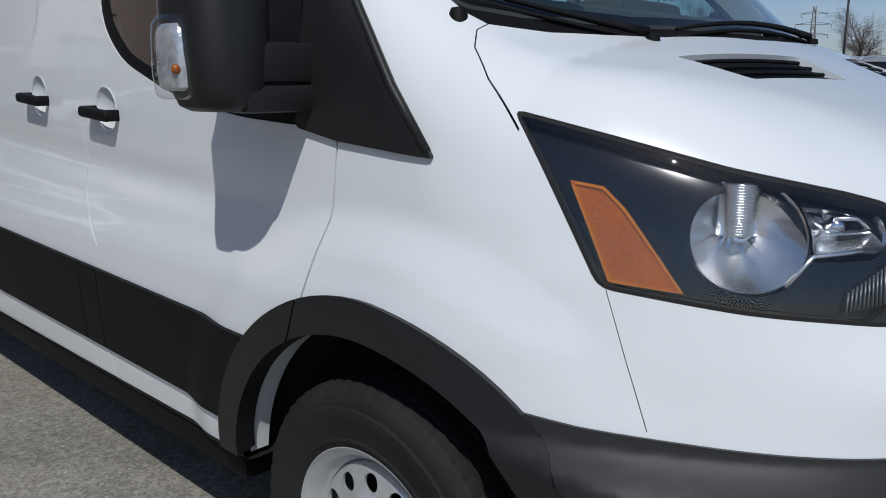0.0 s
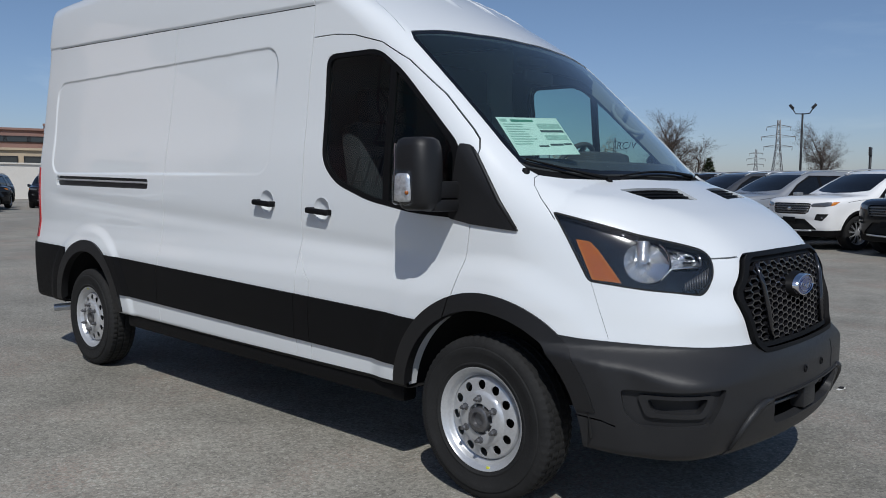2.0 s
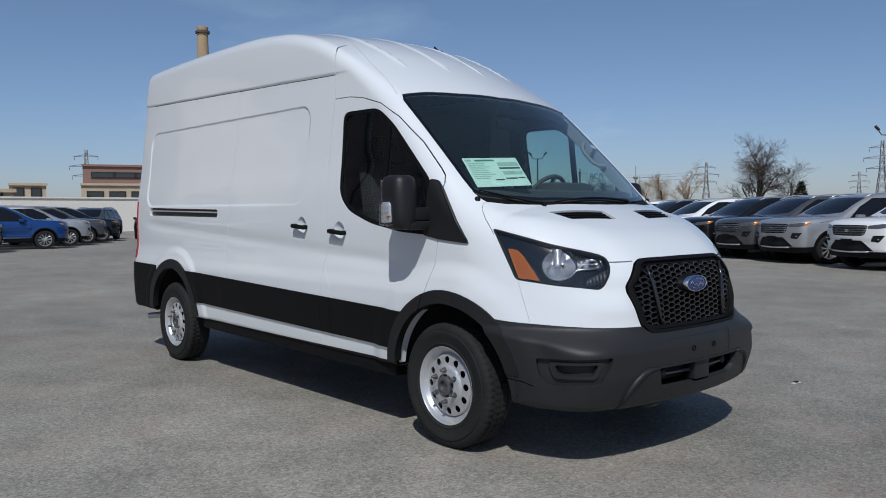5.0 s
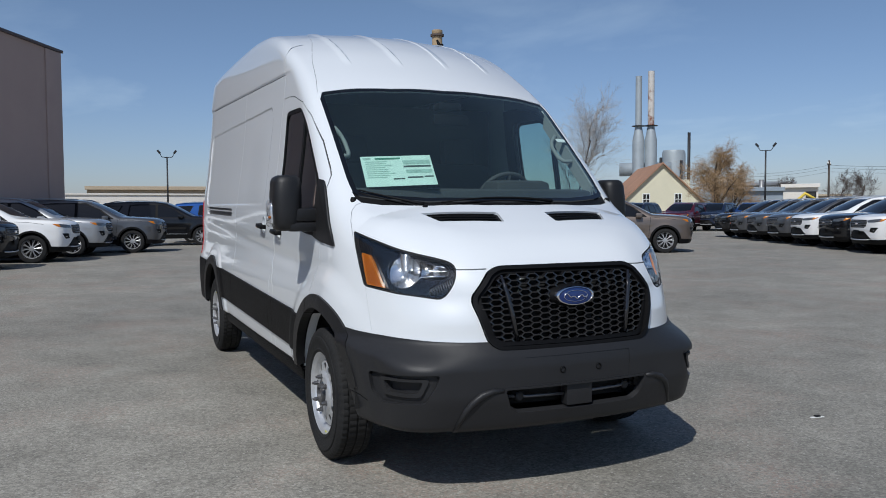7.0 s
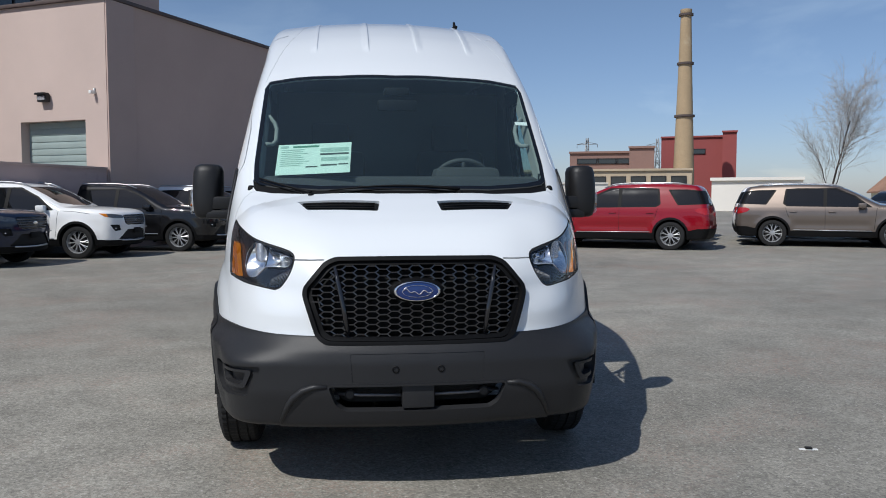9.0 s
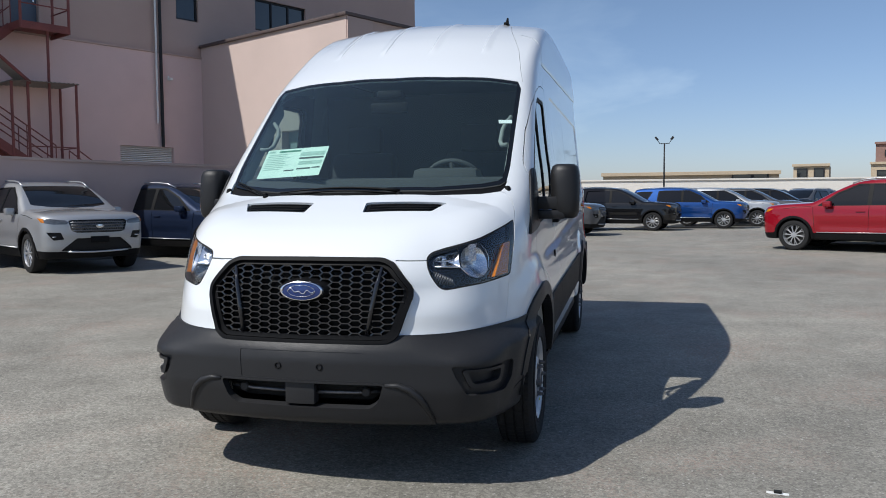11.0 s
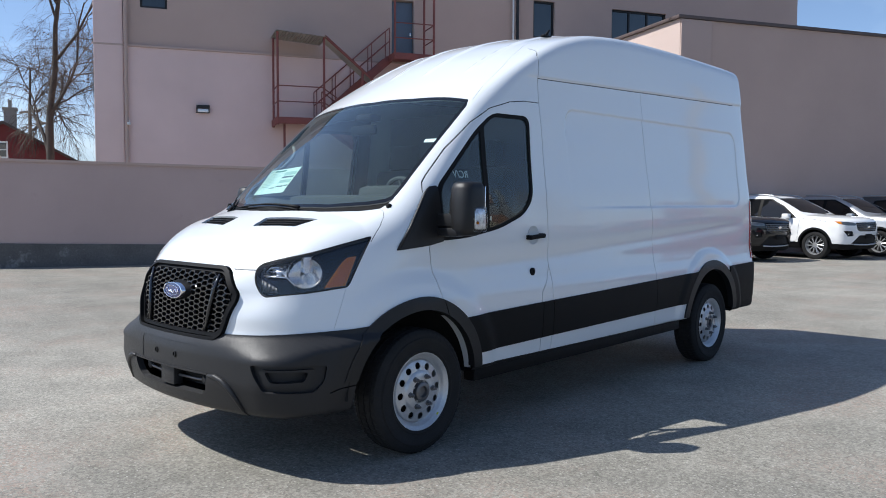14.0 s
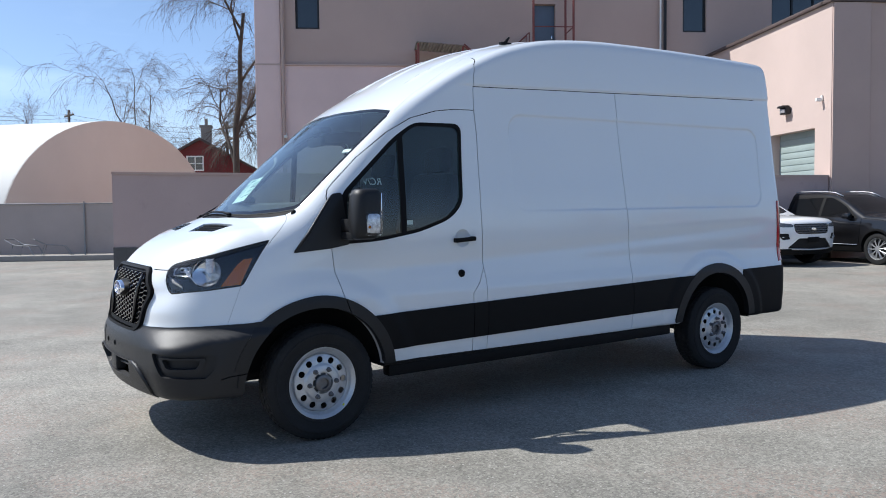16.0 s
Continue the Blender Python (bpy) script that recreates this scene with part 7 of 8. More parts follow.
bm = bmesh.new()
rows = []
for k in range(13):
    rows.append([bm.verts.new(vault(t, 24.0 * k / 12)) for t in np.linspace(0, math.pi, 41)])
for k, (a, b) in enumerate(zip(rows, rows[1:])):
    for i in range(40):
        bm.faces.new((a[i], a[i + 1], b[i + 1], b[i]))
part("cover", bm, TENT_WHITE, tent, smooth=60)
bm = bmesh.new()
end = [bm.verts.new(vault(t, -0.03)) for t in np.linspace(0, math.pi, 41)]
bm.faces.new(end)
r = bmesh.ops.extrude_face_region(bm, geom=list(bm.faces))
bmesh.ops.translate(bm, verts=[g for g in r["geom"] if isinstance(g, bmesh.types.BMVert)], vec=axis * 0.06)
bmesh.ops.recalc_face_normals(bm, faces=bm.faces)
part("end_wall", bm, TENT_END, tent, "pinkish end wall", smooth=0)
bm = boxes(((0.45, 0.45, 0.45), centre - axis * 0.02 + across * 0.4 + Vector((0, 0, 2.7)), 0.02, (0, 0, 45)))
part("vent_box", bm, TENT_END, tent)


def gabled(name, label, category, at, heading, width, depth, eave, ridge, wall_mat, roof_mat, windows=(), chimney=None):
    """A gabled house: gable side looks along heading; windows: (across, z, w, h) on the gable."""
    m = pose(*at, 0, 0, heading)
    house = thing(name, label, category)
    w = width / 2
    bm = bmesh.new()
    f = [bm.verts.new(m @ Vector(p)) for p in ((0, -w, 0), (0, w, 0), (0, w, eave), (0, 0, ridge), (0, -w, eave))]
    b = [bm.verts.new(m @ Vector(p)) for p in ((-depth, -w, 0), (-depth, w, 0), (-depth, w, eave), (-depth, 0, ridge), (-depth, -w, eave))]
    bm.faces.new(f)
    bm.faces.new(b[::-1])
    for i in range(5):
        j = (i + 1) % 5
        if i in (0, 2, 3):
            continue
        bm.faces.new((f[i], b[i], b[j], f[j]))
    bmesh.ops.recalc_face_normals(bm, faces=bm.faces)
    part("wall", bm, wall_mat, house, smooth=0)
    for s in (1, -1):
        bm = bmesh.new()
        o = 0.35
        k = (ridge - eave) / w
        q = []
        for d in (0.0, 0.14):
            for x in (o, -depth - o):
                for y, z in ((0, ridge), (s * (w + o), eave - k * o)):
                    q.append(bm.verts.new(m @ Vector((x, y, z + d))))
        for fc in ((0, 1, 3, 2), (4, 6, 7, 5), (0, 4, 5, 1), (2, 3, 7, 6), (1, 5, 7, 3), (0, 2, 6, 4)):
            bm.faces.new([q[i] for i in fc])
        bmesh.ops.recalc_face_normals(bm, faces=bm.faces)
        part("roof", bm, roof_mat, house, smooth=0)
    for y, z, ww, hh in windows:
        bm = boxes(((0.08, ww + 0.16, 0.08), (0.02, y, z - hh / 2 - 0.04)), ((0.08, ww + 0.16, 0.08), (0.02, y, z + hh / 2 + 0.04)), ((0.08, 0.08, hh), (0.02, y - ww / 2 - 0.04, z)), ((0.08, 0.08, hh), (0.02, y + ww / 2 + 0.04, z)), ((0.06, ww, 0.05), (0.02, y, z)), ((0.06, 0.05, hh), (0.02, y, z)))
        bmesh.ops.transform(bm, matrix=m, verts=bm.verts)
        win = part("window", bm, WHITE_TRIM, house, "white framed window", smooth=0)
        bm = boxes(((0.03, ww, hh), (0.012, y, z)))
        bmesh.ops.transform(bm, matrix=m, verts=bm.verts)
        part("pane", bm, DARK_GLASS, win, smooth=0)
    if chimney:
        x, y, z0, z1 = chimney
        bm = boxes(((0.6, 0.6, z1 - z0), (x, y, (z0 + z1) / 2), 0.02), ((0.75, 0.75, 0.15), (x, y, z1), 0.02), ((0.18, 0.18, 0.5), (x, y, z1 + 0.25), 0.02))
        bmesh.ops.transform(bm, matrix=m, verts=bm.verts)
        part("chimney", bm, CONCRETE, house, smooth=0)
    return house


gabled("red_barn", "dark red boarded barn with a grey shingle roof", "barn", (-12.0, -42.8, 0), 66, 6.6, 10, 3.9, 5.75, BARN_RED, ROOF_DARK, ((-0.3, 4.35, 0.85, 0.75), (1.6, 3.0, 1.2, 0.5)), (-1.5, 0.2, 5.2, 6.7))


# ---- bare trees ----
def bare_tree(name, label, at, height, spread, seed, trunk=0.22, leaning=(0, 0), droop=0.0, levels=4, twigs=TWIG, first=0.3, forks=5, fine=1.0):
    rng = random.Random(seed)
    tree = thing(name, label, "tree", at=pose(*at))
    wood, thin = bmesh.new(), bmesh.new()

    def limb(p, d, length, r, level):
        n = 6 if level < 2 else 4
        pts, radii = [p], [r]
        q, dd = p.copy(), d.copy()
        for i in range(n):
            bend = Vector((rng.gauss(0, 1), rng.gauss(0, 1), rng.gauss(0, 0.7))) * (0.10 + 0.05 * level)
            lift = Vector((0, 0, 0.10 if level < 2 else 0.03 - droop * (level - 1) * 0.12))
            dd = (dd + bend + lift).normalized()
            q = q + dd * length / n
            pts.append(q.copy())
            radii.append(r * (1 - 0.62 * (i + 1) / n))
        if level <= 1:
            tube(wood, pts, radii, 8 if level == 0 else 6, False)
        else:
            tube(thin, pts, radii, 4 if level == 2 else 3, False)
        if level >= levels:
            return
        count = forks if level < 2 else int(round((forks + 1) * fine))
        for k in range(count):
            lo = first if level == 0 else 0.15
            t = lo + (1 - lo) * (k + rng.random()) / count
            i = min(int(t * n), n - 1)
            base = pts[i].lerp(pts[i + 1], t * n - i)
            rad = radii[i] + (radii[i + 1] - radii[i]) * (t * n - i)
            axis_d = (pts[i + 1] - pts[i]).normalized()
            side = axis_d.orthogonal().normalized()
            side.rotate(Matrix.Rotation(rng.uniform(0, 2 * math.pi) + k * 2.4, 3, axis_d))
            ang = rng.uniform(0.45, 0.95) * spread
            nd = (axis_d * math.cos(ang) + side * math.sin(ang)).normalized()
            limb(base, nd, length * rng.uniform(0.48, 0.72) * (1.0 - 0.25 * t if level == 0 else 1.0), max(rad * rng.uniform(0.5, 0.7), 0.007), level + 1)

    limb(Vector((0, 0, -0.1)), Vector((leaning[0], leaning[1], 1)).normalized(), height * 0.72, trunk, 0)
    part("trunk", wood, BARK, tree, smooth=60)
    part("crown", thin, twigs, tree, "bare fine twigs", smooth=60)
    return tree


def polar(t_eye, az, d, z=0.0):
    return (t_eye[0] + d * math.cos(radians(az)), t_eye[1] + d * math.sin(radians(az)), z)


E16, E9, E7, E3, E5 = (1.99, 5.39), (4.45, -0.30), (4.14, -2.14), (2.63, -4.12), (3.48, -3.68)
bare_tree("bare_tree", "tall bare tree with drooping twigs behind the wall", polar(E16, -108.5, 45), 17.0, 0.9, 11, 0.24, (0.12, 0.0), 1.1, 4, TWIG, 0.22, 6, 1.75)
bare_tree("bare_tree", "bare leaning tree with drooping twigs behind the wall", polar(E16, -107.4, 52), 13.5, 0.8, 5, 0.17, (1.5, -0.95), 1.0, 4, TWIG, 0.3, 5, 1.4)
bare_tree("bare_tree", "small bare tree beyond the tent", polar(E16, -96.3, 75), 10.6, 1.0, 21, 0.22, (0, 0), 0.0, 4, TWIG, 0.3, 5, 1.0)
bare_tree("bare_tree", "small bare tree beyond the tent", polar(E16, -100.6, 85), 8.8, 0.9, 22, 0.18, (0, 0), 0.1, 4, TWIG, 0.3, 5, 1.0)
bare_tree("bare_tree", "bare pale tree beside the mill house", polar(E9, 147.3, 70), 10.6, 0.62, 31, 0.10, (0, 0), 0.0, 4, TWIG_PALE, 0.05, 8, 0.75)
bare_tree("willow", "bare tan willow in front of the mill", polar(E7, 136.3, 66), 5.6, 0.95, 41, 0.22, (0, 0), 0.5, 4, TWIG_TAN, 0.12, 7, 1.5)
bare_tree("willow", "bare tan willow in front of the mill", polar(E7, 135.3, 70), 4.3, 0.95, 42, 0.16, (0, 0), 0.5, 4, TWIG_TAN, 0.12, 7, 1.3)
bare_tree("bare_tree", "broad bare tree beyond the car rows", polar(E5, 117.0, 120), 10.8, 1.0, 51, 0.36, (0, 0), 0.0, 4, TWIG, 0.15, 7, 1.3)
bare_tree("bare_tree", "broad bare tree beyond the car rows", polar(E5, 114.9, 124), 7.5, 0.9, 52, 0.2, (0, 0), 0.0, 4, TWIG, 0.15, 6, 1.2)
bare_tree("bare_tree", "round bare tree beyond the car rows", polar(E3, 106.6, 125), 8.6, 1.0, 53, 0.25, (0, 0), 0.0, 4, TWIG, 0.12, 7, 1.3)
for k, az in enumerate((121.6, 122.9, 124.3, 127.0, 128.2, 131.0)):
    bare_tree("bare_tree", "reddish bare tree at the edge of the lot", polar(E5, az, 110 + 4 * k), 6.5 - 0.35 * (k % 3), 0.8, 60 + k, 0.14, (0, 0), 0.0, 4, TWIG_TAN if k < 3 else TWIG, 0.12, 6, 1.1)
# conifer of many small sprays
rng = random.Random(8)
conifer = thing("conifer", "small dark green conifer", "tree", at=pose(*polar(E5, 114.3, 108)))
part("trunk", tube(bmesh.new(), [(0, 0, -0.1), (0, 0, 4.2)], [0.14, 0.03], 7), BARK, conifer)
bm = bmesh.new()
for k in range(1500):
    z = 0.5 + 4.4 * rng.random() ** 1.2
    r = 1.75 * (1 - (z - 0.3) / 4.9) * rng.random() ** 0.4
    a = rng.uniform(0, 2 * math.pi)
    p = Vector((r * math.cos(a), r * math.sin(a), z))
    d = Vector((math.cos(a), math.sin(a), rng.uniform(-0.2, 0.7))) * 0.34
    s = Vector((-math.sin(a), math.cos(a), rng.uniform(-0.5, 0.5))) * 0.12
    bm.faces.new([bm.verts.new(v) for v in (p - s, p + d * 0.6 - s * 0.4, p + d, p + d * 0.6 + s * 0.4, p + s)])
part("needles", bm, CONIFER, conifer, smooth=0)

# ---- far walls, mill and chimneys ----
far = boxes(((0.3, 60, 2.72), (-64, -7.5, 1.36)), ((0.5, 60, 0.12), (-64, -7.5, 2.76)))
tagged(part("boundary_wall", far, PALE_WALL, smooth=0), "long pale rendered boundary wall", "wall", kind="structure")


def block(name, label, eye, az0, az1, d, el, mat, depth=12.0, category="building", base=0.0):
    """A far building between two bearings, its top at an elevation above the eye; returns the thing and its frame matrix."""
    a, b = Vector(polar(eye, az0, d)), Vector(polar(eye, az1, d))
    mid, run = (a + b) / 2, b - a
    m = Matrix.Translation(mid) @ Matrix.Rotation(math.atan2(run.y, run.x), 4, "Z")
    z = 1.33 + d * math.tan(radians(el))
    home = thing(name, label, category)
    bm = boxes(((run.length, depth, z - base), (0, depth / 2 * (1 if (m.to_3x3() @ Vector((0, 1, 0))).dot(mid) > 0 else -1), (z + base) / 2)))
    bmesh.ops.transform(bm, matrix=m, verts=bm.verts)
    part("wall", bm, mat, home, smooth=0)
    side = -1 if (m.to_3x3() @ Vector((0, 1, 0))).dot(mid) > 0 else 1
    bm = boxes(((run.length + 0.3, 0.5, 0.35), (0, side * 0.1, z), 0.02))
    bmesh.ops.transform(bm, matrix=m, verts=bm.verts)
    part("parapet", bm, mat, home, smooth=0)
    return home, m, run.length, z, side


def openings(home, m, side, spots, frame_mat=DARK_FRAME):
    """Windows with frame and recessed pane: (across, z, w, h)."""
    for x, z, w, h in spots:
        bm = boxes(((w + 0.3, 0.16, 0.15), (x, side * 0.06, z + h / 2 + 0.07)), ((w + 0.3, 0.22, 0.15), (x, side * 0.08, z - h / 2 - 0.07)), ((0.15, 0.16, h), (x - w / 2 - 0.07, side * 0.06, z)), ((0.15, 0.16, h), (x + w / 2 + 0.07, side * 0.06, z)))
        bmesh.ops.transform(bm, matrix=m, verts=bm.verts)
        win = part("window", bm, frame_mat, home, smooth=0)
        bm = boxes(((w, 0.06, h), (x, side * 0.02, z)))
        bmesh.ops.transform(bm, matrix=m, verts=bm.verts)
        part("pane", bm, DARK_GLASS, win, smooth=0)


h, m, L, z, s = block("brick_mill", "brown brick mill building with tan base", E9, 164.2, 158.45, 146, 3.30, BRICK_BROWN, 20)
openings(h, m, s, [(L * f, z - 1.6, 3.6, 0.7) for f in (-0.28, -0.05, 0.18)])
h2, m2, L2, z2, s2 = block("tan_mill_house", "tan masonry base of the mill with dark windows", E9, 164.4, 155.9, 138, 2.05, TAN_STONE, 8)
openings(h2, m2, s2, [(L2 * (-0.40 + 0.16 * k), z2 - 2.2, 2.2, 2.0) for k in range(6)])
block("brick_stair_house", "brown brick stair head of the mill", E9, 160.1, 158.4, 144, 3.62, BRICK_BROWN, 8)
h, m, L, z, s = block("red_brick_hall", "red brick hall behind the tall chimney", E9, 157.95, 153.9, 172, 4.25, BRICK_RED, 20)
openings(h, m, s, [(0, z - 3, 5.0, 0.8)])
block("red_brick_tower", "red brick tower beside the hall", E9, 153.95, 153.05, 168, 4.55, BRICK_RED, 8)
block("white_shed", "low white-roofed shed beyond the cars", E9, 154.6, 148.9, 95, 1.35, PALE_WALL, 10)
h, m, L, z, s = block("tan_store", "low tan masonry store beyond the wall", E7, 179.5, 168.0, 84, 1.60, TAN_STONE, 10)
openings(h, m, s, [(L * 0.30, z - 0.5, 1.6, 0.9), (L * 0.40, z - 0.5, 1.2, 0.9)])
h, m, L, z, s = block("tan_office", "tan masonry office beyond the wall", E5, 167.1, 165.0, 120, 2.02, TAN_STONE, 10)
openings(h, m, s, [(-1.1, z - 1.1, 1.0, 1.0), (1.0, z - 1.1, 1.0, 1.0)])
block("tan_works", "low tan works seen beyond the wall", E9, 196.0, 184.0, 95, 1.45, TAN_STONE, 10)

# tall tapering chimney
stack = thing("brick_chimney", "tall tapering tan brick chimney with two rings", "chimney", at=pose(*polar(E9, 156.45, 147)))
bm = lathe(bmesh.new(), [(1.95, 0.0), (1.75, 7.0), (1.46, 15.5), (1.20, 23.0), (0.92, 32.8), (0.90, 33.6)], "z", 40)
part("shaft", bm, CHIM_BRICK, stack, smooth=60)
for zz, r in ((15.9, 1.46), (25.0, 1.14), (33.4, 0.95)):
    part("ring", lathe(bmesh.new(), [(r, zz - 0.25), (r + 0.28, zz - 0.2), (r + 0.30, zz + 0.15), (r, zz + 0.2)], "z", 32), ROOF_DARK, stack)
part("cap", lathe(bmesh.new(), [(0.9, 33.5), (0.98, 33.6), (0.98, 34.3), (0.75, 34.35), (0.7, 33.6), (0.001, 33.5)], "z", 32), CHIM_BRICK, stack)

# steel stacks of the mill with their tank
mill = thing("mill_plant", "grey mill plant with two slender steel chimneys", "mill")
for az, top, mat in ((141.62, 9.15, MILL_GREY), (140.78, 9.45, RUST)):
    x, y, _ = polar(E7, az, 160)
    zt = 1.33 + 160 * math.tan(radians(top))
    z1, z2 = 1.33 + 160 * math.tan(radians(5.75)), 1.33 + 160 * math.tan(radians(5.0))
    part("steel_chimney", lathe(bmesh.new(), [(0.62, z1), (0.60, zt), (0.5, zt), (0.001, zt - 0.1)], "z", 20, (x, y, 0)), mat, mill)
    part("base", lathe(bmesh.new(), [(1.15, 0), (1.15, z2 - 0.6), (0.85, z2 + 0.9), (0.62, z1 + 0.2)], "z", 20, (x, y, 0)), MILL_GREY, mill)
    part("deck", lathe(bmesh.new(), [(0.6, z1), (1.3, z1), (1.3, z1 + 0.12), (0.6, z1 + 0.12)], "z", 16, (x, y, 0)), DARK_FRAME, mill)
a, b = Vector(polar(E7, 142.9, 162)), Vector(polar(E7, 139.4, 162))
bm = bmesh.new()
tube(bm, [a + Vector((0, 0, 9.2)), b + Vector((0, 0, 9.2))], 1.3, 12)
part("header", bm, MILL_GREY, mill)
x, y, _ = polar(E7, 139.25, 168)
part("tank", lathe(bmesh.new(), [(2.3, 0), (2.3, 12.6), (2.1, 13.2), (0.001, 13.3)], "z", 28, (x, y, 0)), MILL_GREY, mill, "grey steel tank")
for az, zt in ((138.25, 15.8), (138.75, 10.6), (140.1, 11.2)):
    x, y, _ = polar(E7, az, 158)
    part("vent_pipe", tube(bmesh.new(), [(x, y, 0), (x, y, zt)], 0.28, 8), DARK_FRAME, mill)

# cream house with dormers
house = gabled("cream_house", "cream sided house with a tan shingle roof and dormers", "house", (*polar(E7, 140.0, 76)[:2], 0), -28, 6.9, 12, 2.2, 5.5, CREAM, ROOF_TAN, ((-1.45, 2.25, 0.55, 0.95), (1.45, 2.25, 0.55, 0.95)))
for k in (-3.2, -6.6):
    m = pose(*polar(E7, 140.0, 76)[:2], 0, 0, 0, -28) @ pose(k, 1.4, 0, 0, 0, 90)
    bm = boxes(((0.9, 1.3, 1.5), (1.3, 0, 3.4)))
    bmesh.ops.transform(bm, matrix=m @ pose(0, 0, 0), verts=bm.verts)
    part("dormer", bm, CREAM, house, smooth=0)

# works on the far side
block("blue_shed", "long blue-grey shed beside the works", E7, 135.4, 132.25, 80, 1.30, BLUE_SHED, 10)
h, m, L, z, s = block("white_box_store", "white flat-roofed store beside the works", E7, 132.3, 130.15, 82, 1.50, PALE_WALL, 8)
openings(h, m, s, [(L * 0.3, z - 1.3, 0.6, 1.2)])
h, m, L, z, s = block("plant_works", "cluttered plant works with pipes", E7, 137.6, 131.5, 130, 1.75, MILL_GREY, 10)
bm = bmesh.new()
for az, d, zz in ((136.6, 128, 6.4), (135.6, 128, 6.9), (134.9, 126, 5.2), (133.6, 126, 5.6)):
    p = Vector(polar(E7, az, d))
    tube(bm, [p, p + Vector((0, 0, zz))], 0.35, 8)
tube(bm, [Vector(polar(E7, 137.0, 127, 4.8)), Vector(polar(E7, 132.6, 127, 4.9))], 0.3, 8)
part("pipework", bm, GALV, h)
bm = bmesh.new()
bmesh.ops.create_uvsphere(bm, u_segments=20, v_segments=12, radius=4.2, matrix=Matrix.Translation(polar(E7, 135.9, 140, 2.4)) @ Matrix.Diagonal((1.3, 1.3, 1, 1)))
tagged(part("ore_heap", bm, TAN_STONE), "tan heap beside the mill plant", "heap")
digger = thing("excavator", "yellow excavator arm beside the white store", "excavator")
p = Vector(polar(E7, 132.0, 79))
bm = bmesh.new()
tube(bm, [p + Vector((0, 0, 1.2)), p + Vector((0.9, 1.2, 2.7)), p + Vector((2.0, 2.5, 1.7))], [0.2, 0.15, 0.12], 6)
part("boom", bm, YELLOW, digger)
part("cab", boxes(((1.3, 1.4, 1.2), tuple(p + Vector((0, 0, 1.0))), 0.1)), YELLOW, digger)
part("track", boxes(((2.6, 0.6, 0.7), tuple(p + Vector((0, 0.9, 0.35))), 0.2), ((2.6, 0.6, 0.7), tuple(p + Vector((0, -0.9, 0.35))), 0.2)), GAP_DARK, digger)

# ---- lamps, poles, pylons ----


def flood_pole(at, height, turn):
    ob = thing("lot_lamp", "twin floodlight on a slim grey pole", "street lamp", "lot lamps", pose(*at, 0, 0, turn))
    part("pole", tube(bmesh.new(), [(0, 0, 0), (0, 0, height - 0.4)], [0.075, 0.05], 10), DARK_FRAME, ob)
    part("base", lathe(bmesh.new(), [(0.2, 0), (0.2, 0.35), (0.1, 0.4)], "z", 14), CONCRETE, ob)
    for s in (1, -1):
        part("arm", tube(bmesh.new(), [(0, 0, height - 0.45), (0, s * 0.35, height - 0.42), (0, s * 0.48, height - 0.20)], 0.03, 6), DARK_FRAME, ob)
        part("floodlight", boxes(((0.36, 0.30, 0.14), (0.0, s * 0.56, height - 0.05), 0.03, (s * 50, 0, 0))), DARK_FRAME, ob)
    return ob


flood_pole(polar(E7, 174.46, 61.7), 5.75, 174)
flood_pole(polar(E7, 133.36, 59.0), 5.75, 133)
flood_pole(polar(E3, 108.36, 48.5), 5.75, 108)


def utility_pole(at, height, turn):
    ob = thing("utility_pole", "wooden utility pole with crossarm", "utility pole", "utility poles", pose(*at, 0, 0, turn))
    part("pole", tube(bmesh.new(), [(0, 0, 0), (0, 0, height)], [0.16, 0.11], 8), BARK, ob)
    part("crossarm", boxes(((0.12, 2.4, 0.14), (0, 0, height - 0.5), 0.01)), BARK, ob)
    for y in (-1.0, -0.4, 0.4, 1.0):
        part("insulator", lathe(bmesh.new(), [(0.05, height - 0.43), (0.06, height - 0.35), (0.02, height - 0.22), (0.001, height - 0.21)], "z", 8, (0, y, 0)), WHITE_TRIM, ob)
    return ob


u1 = polar(E7, 129.55, 110)
utility_pole(u1, 7.3, 30)
u2 = polar(E16, -98.07, 80)
utility_pole(u2, 10.8, 10)
utility_pole(polar(E16, -108.0, 62), 8.2, 10)
wires = bmesh.new()
for dz in (0.0, 0.35, 0.8):
    for a, b in ((polar(E7, 134.6, 112, 5.9 - dz), polar(E7, 129.55, 110, 6.7 - dz)), (polar(E7, 129.55, 110, 6.7 - dz), polar(E7, 122.0, 112, 6.6 - dz)),
                 (polar(E16, -88.0, 82, 10.2 - dz), polar(E16, -98.07, 80, 10.4 - dz)), (polar(E16, -98.07, 80, 10.4 - dz), polar(E16, -108.0, 62, 7.6 - dz))):
        a, b = Vector(a), Vector(b)
        tube(wires, [a.lerp(b, t) - Vector((0, 0, 1.2 * t * (1 - t))) for t in np.linspace(0, 1, 9)], 0.014, 3, False)
tagged(part("power_lines", wires, DARK_FRAME), "thin black overhead power lines", "cable", kind="stuff")


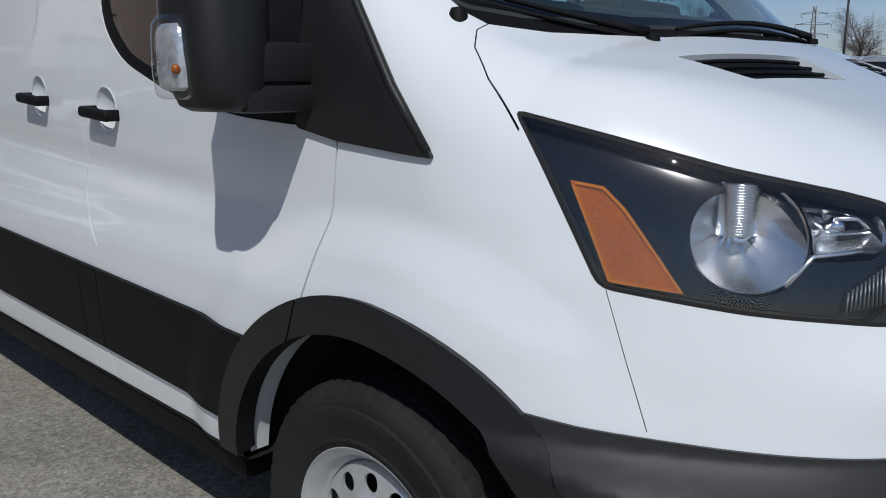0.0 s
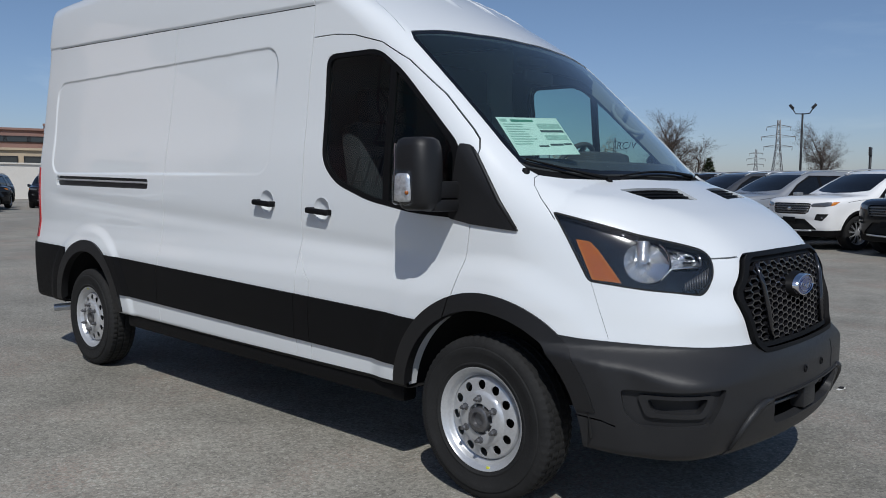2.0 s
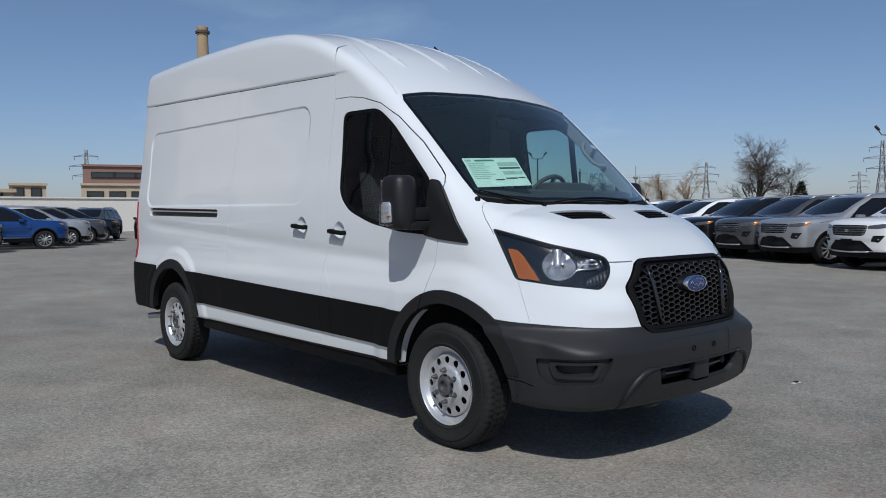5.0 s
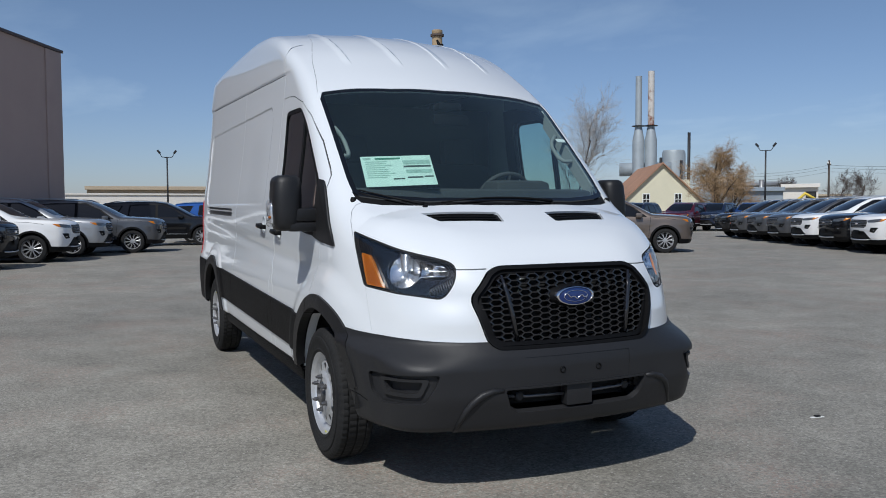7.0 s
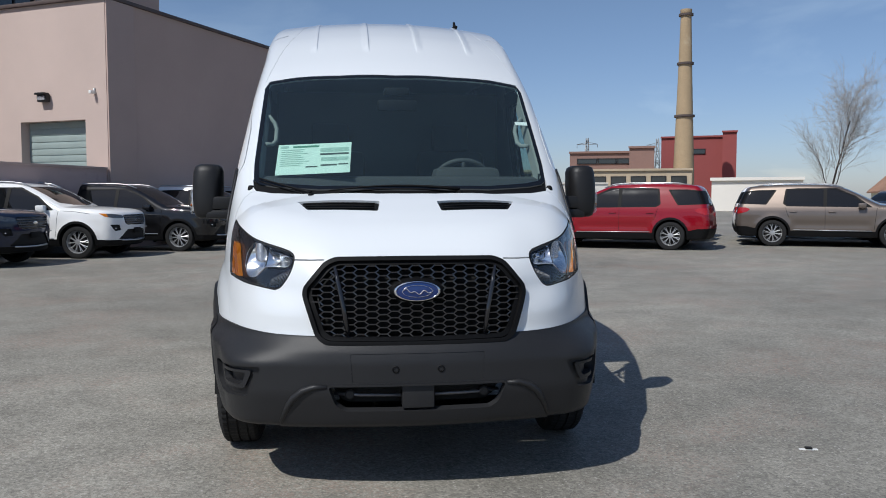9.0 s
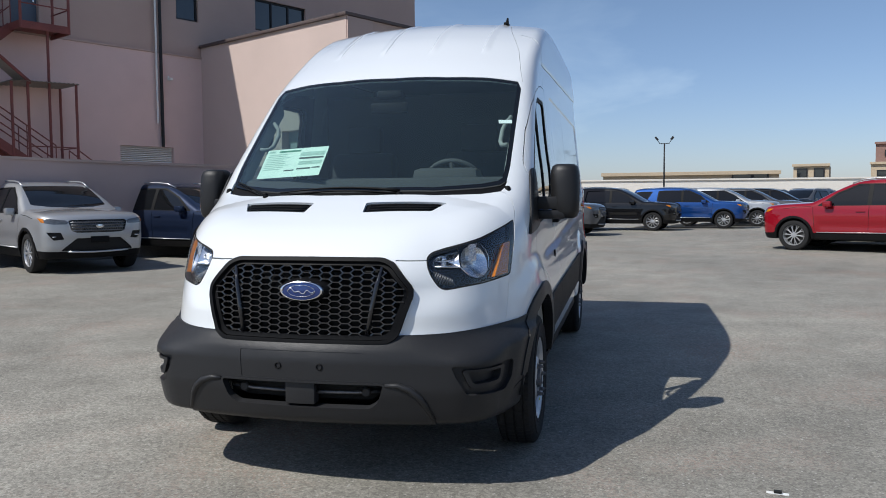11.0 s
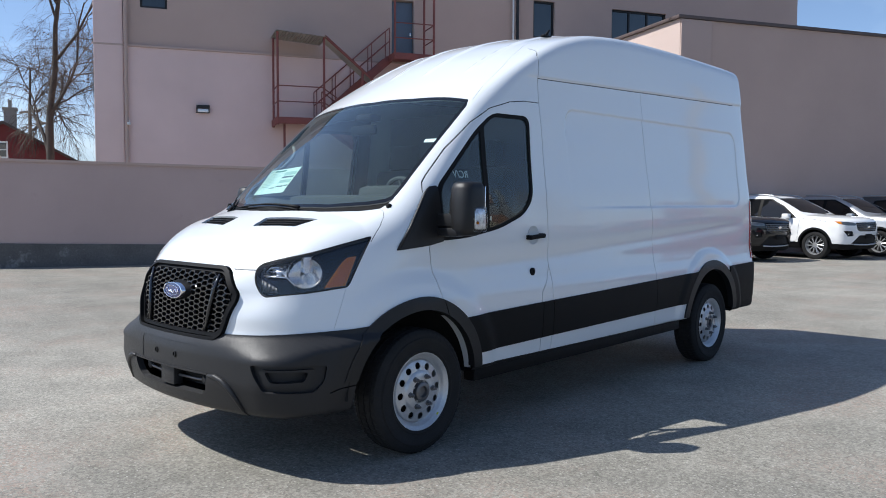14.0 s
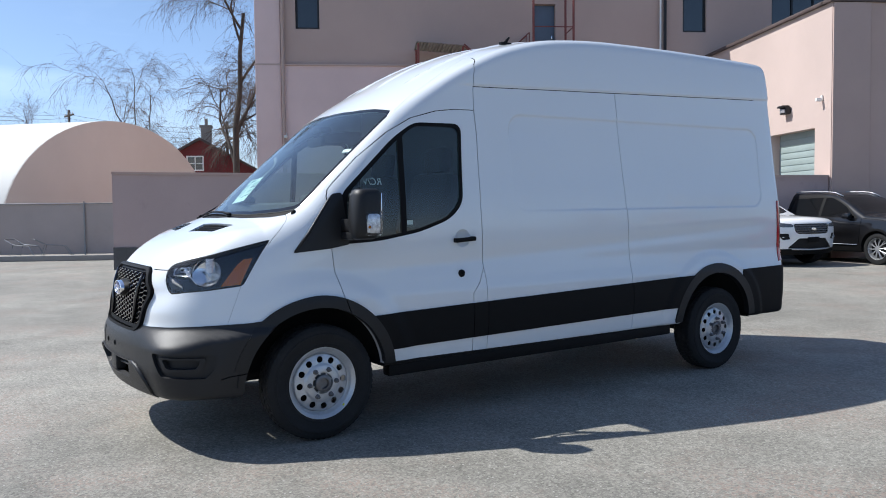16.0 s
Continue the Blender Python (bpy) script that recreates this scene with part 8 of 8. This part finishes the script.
def pylon(at, height, turn):
    ob = thing("pylon", "steel lattice power pylon", "pylon", "pylons", pose(*at, 0, 0, turn))
    bm = bmesh.new()
    n = 9
    for sx in (1, -1):
        for sy in (1, -1):
            tube(bm, [(sx * height * 0.09, sy * height * 0.09, 0), (sx * height * 0.03, sy * height * 0.03, height * 0.6), (sx * height * 0.015, sy * height * 0.015, height)], height * 0.005, 4)
    for k in range(n):
        z0, z1 = height * k / n, height * (k + 1) / n
        w0, w1 = (float(np.interp(z, (0, height * 0.6, height), (height * 0.09, height * 0.03, height * 0.015))) for z in (z0, z1))
        for s in (1, -1):
            tube(bm, [(s * w0, -w0, z0), (s * w1, w1, z1)], height * 0.003, 3)
            tube(bm, [(s * w0, w0, z0), (s * w1, -w1, z1)], height * 0.003, 3)
            tube(bm, [(-w0, s * w0, z0), (w1, s * w1, z1)], height * 0.003, 3)
            tube(bm, [(w0, s * w0, z0), (-w1, s * w1, z1)], height * 0.003, 3)
    part("tower", bm, GALV, ob, "grey steel lattice")
    for z, w in ((0.62, 0.20), (0.76, 0.24), (0.90, 0.17)):
        bm = bmesh.new()
        for dz in (0, 0.035):
            tube(bm, [(0, -w * height, height * z), (0, 0, height * (z + dz)), (0, w * height, height * z)], height * 0.004, 4)
        for k in (-1, 1):
            tube(bm, [(0, k * w * height * 0.95, height * z), (0, k * w * height * 0.95, height * (z - 0.05))], height * 0.004, 4)
        part("crossarm", bm, GALV, ob)
    return ob


pylon(polar(E3, 109.41, 340), 27.5, 122)
pylon(polar(E3, 110.72, 520), 24.0, 122)
pylon(polar(E5, 120.14, 360), 22.5, 132)
pylon(polar(E9, 163.0, 420), 33.0, 150)
pylon(polar(E9, 158.2, 460), 35.0, 150)
pylon(polar(E9, 155.2, 430), 33.0, 150)
gantry = thing("billboard_back", "dark billboard frame seen from behind", "billboard", at=pose(*polar(E3, 104.1, 140), 0, 0, 10))
part("panel", boxes(((0.3, 2.6, 1.25), (0, 0, 6.9), 0.02)), DARK_FRAME, gantry)
part("post", tube(bmesh.new(), [(0, 0, 0), (0, 0, 6.4)], 0.2, 8), DARK_FRAME, gantry)
for k in range(4):
    part("rib", boxes(((0.1, 2.7, 0.08), (-0.2, 0, 6.4 + 0.33 * k))), BRICK_BROWN, gantry, smooth=0)
sub = thing("substation", "grey steel substation frame with lamps", "substation", at=pose(*polar(E5, 124.9, 150), 0, 0, 35))
for k in range(6):
    part("mast", tube(bmesh.new(), [(0, -2.6 + 1.05 * k, 0), (0, -2.6 + 1.05 * k, 9.6)], 0.09, 6), GALV, sub)
part("deck", boxes(((0.8, 6.0, 0.3), (0, 0, 7.6), 0.05)), GALV, sub)
part("crossarm", boxes(((0.3, 3.4, 0.3), (0, -4.2, 7.0), 0.05)), GALV, sub)
for k, az in enumerate((119.5, 126.5, 130.0, 112.0, 116.5)):
    block("far_shed", "low plain shed at the far edge of the lot", E5, az + 2.6, az - 2.2, 170 + 7 * k, 0.62 + 0.12 * (k % 3), (PALE_WALL, BLUE_SHED, TAN_STONE)[k % 3], 10)
# traffic cone by the far cars
cone = thing("traffic_cone", "orange traffic cone on the asphalt", "cone", at=pose(-29.3, 27.5, 0))
part("cone", lathe(bmesh.new(), [(0.17, 0.03), (0.15, 0.05), (0.035, 0.72), (0.001, 0.73)], "z", 16), CONE_ORANGE, cone)
part("foot", boxes(((0.38, 0.38, 0.035), (0, 0, 0.018), 0.01)), CONE_ORANGE, cone)

# white vans behind the open row
KEEP = ("body_shell", "hood", "front_door", "cargo_side", "sliding_door", "windshield", "front_bumper", "side_cladding", "inner_trim", "wheel")
for az, d, hd in ((108.0, 76, 24), (104.6, 84, 24)):
    p = polar(E3, az, d)
    other = thing("cargo_van", "white cargo van parked behind the rows of cars", "van", "", pose(p[0], p[1], 0, 0, 0, hd))
    for o in VAN.children:
        if o.name.split(".")[0] in KEEP:
            if o.type == "EMPTY":
                c = copy_thing(o, o.matrix_basis)
            else:
                c = o.copy()
                scene.collection.objects.link(c)
            c.parent = other

# a dropped clip on the asphalt beside the van
litter = thing("litter", "small pale plastic strip with a dark clip on asphalt", "litter", at=pose(0.571, 2.113, 0, 0, 0, 80))
part("strip", boxes(((0.095, 0.020, 0.005), (0, 0, 0.0027), 0.001)), WHITE_TRIM, litter, smooth=0)
part("clip", boxes(((0.034, 0.024, 0.010), (0, 0, 0.0105), 0.002)), GAP_DARK, litter, smooth=0)
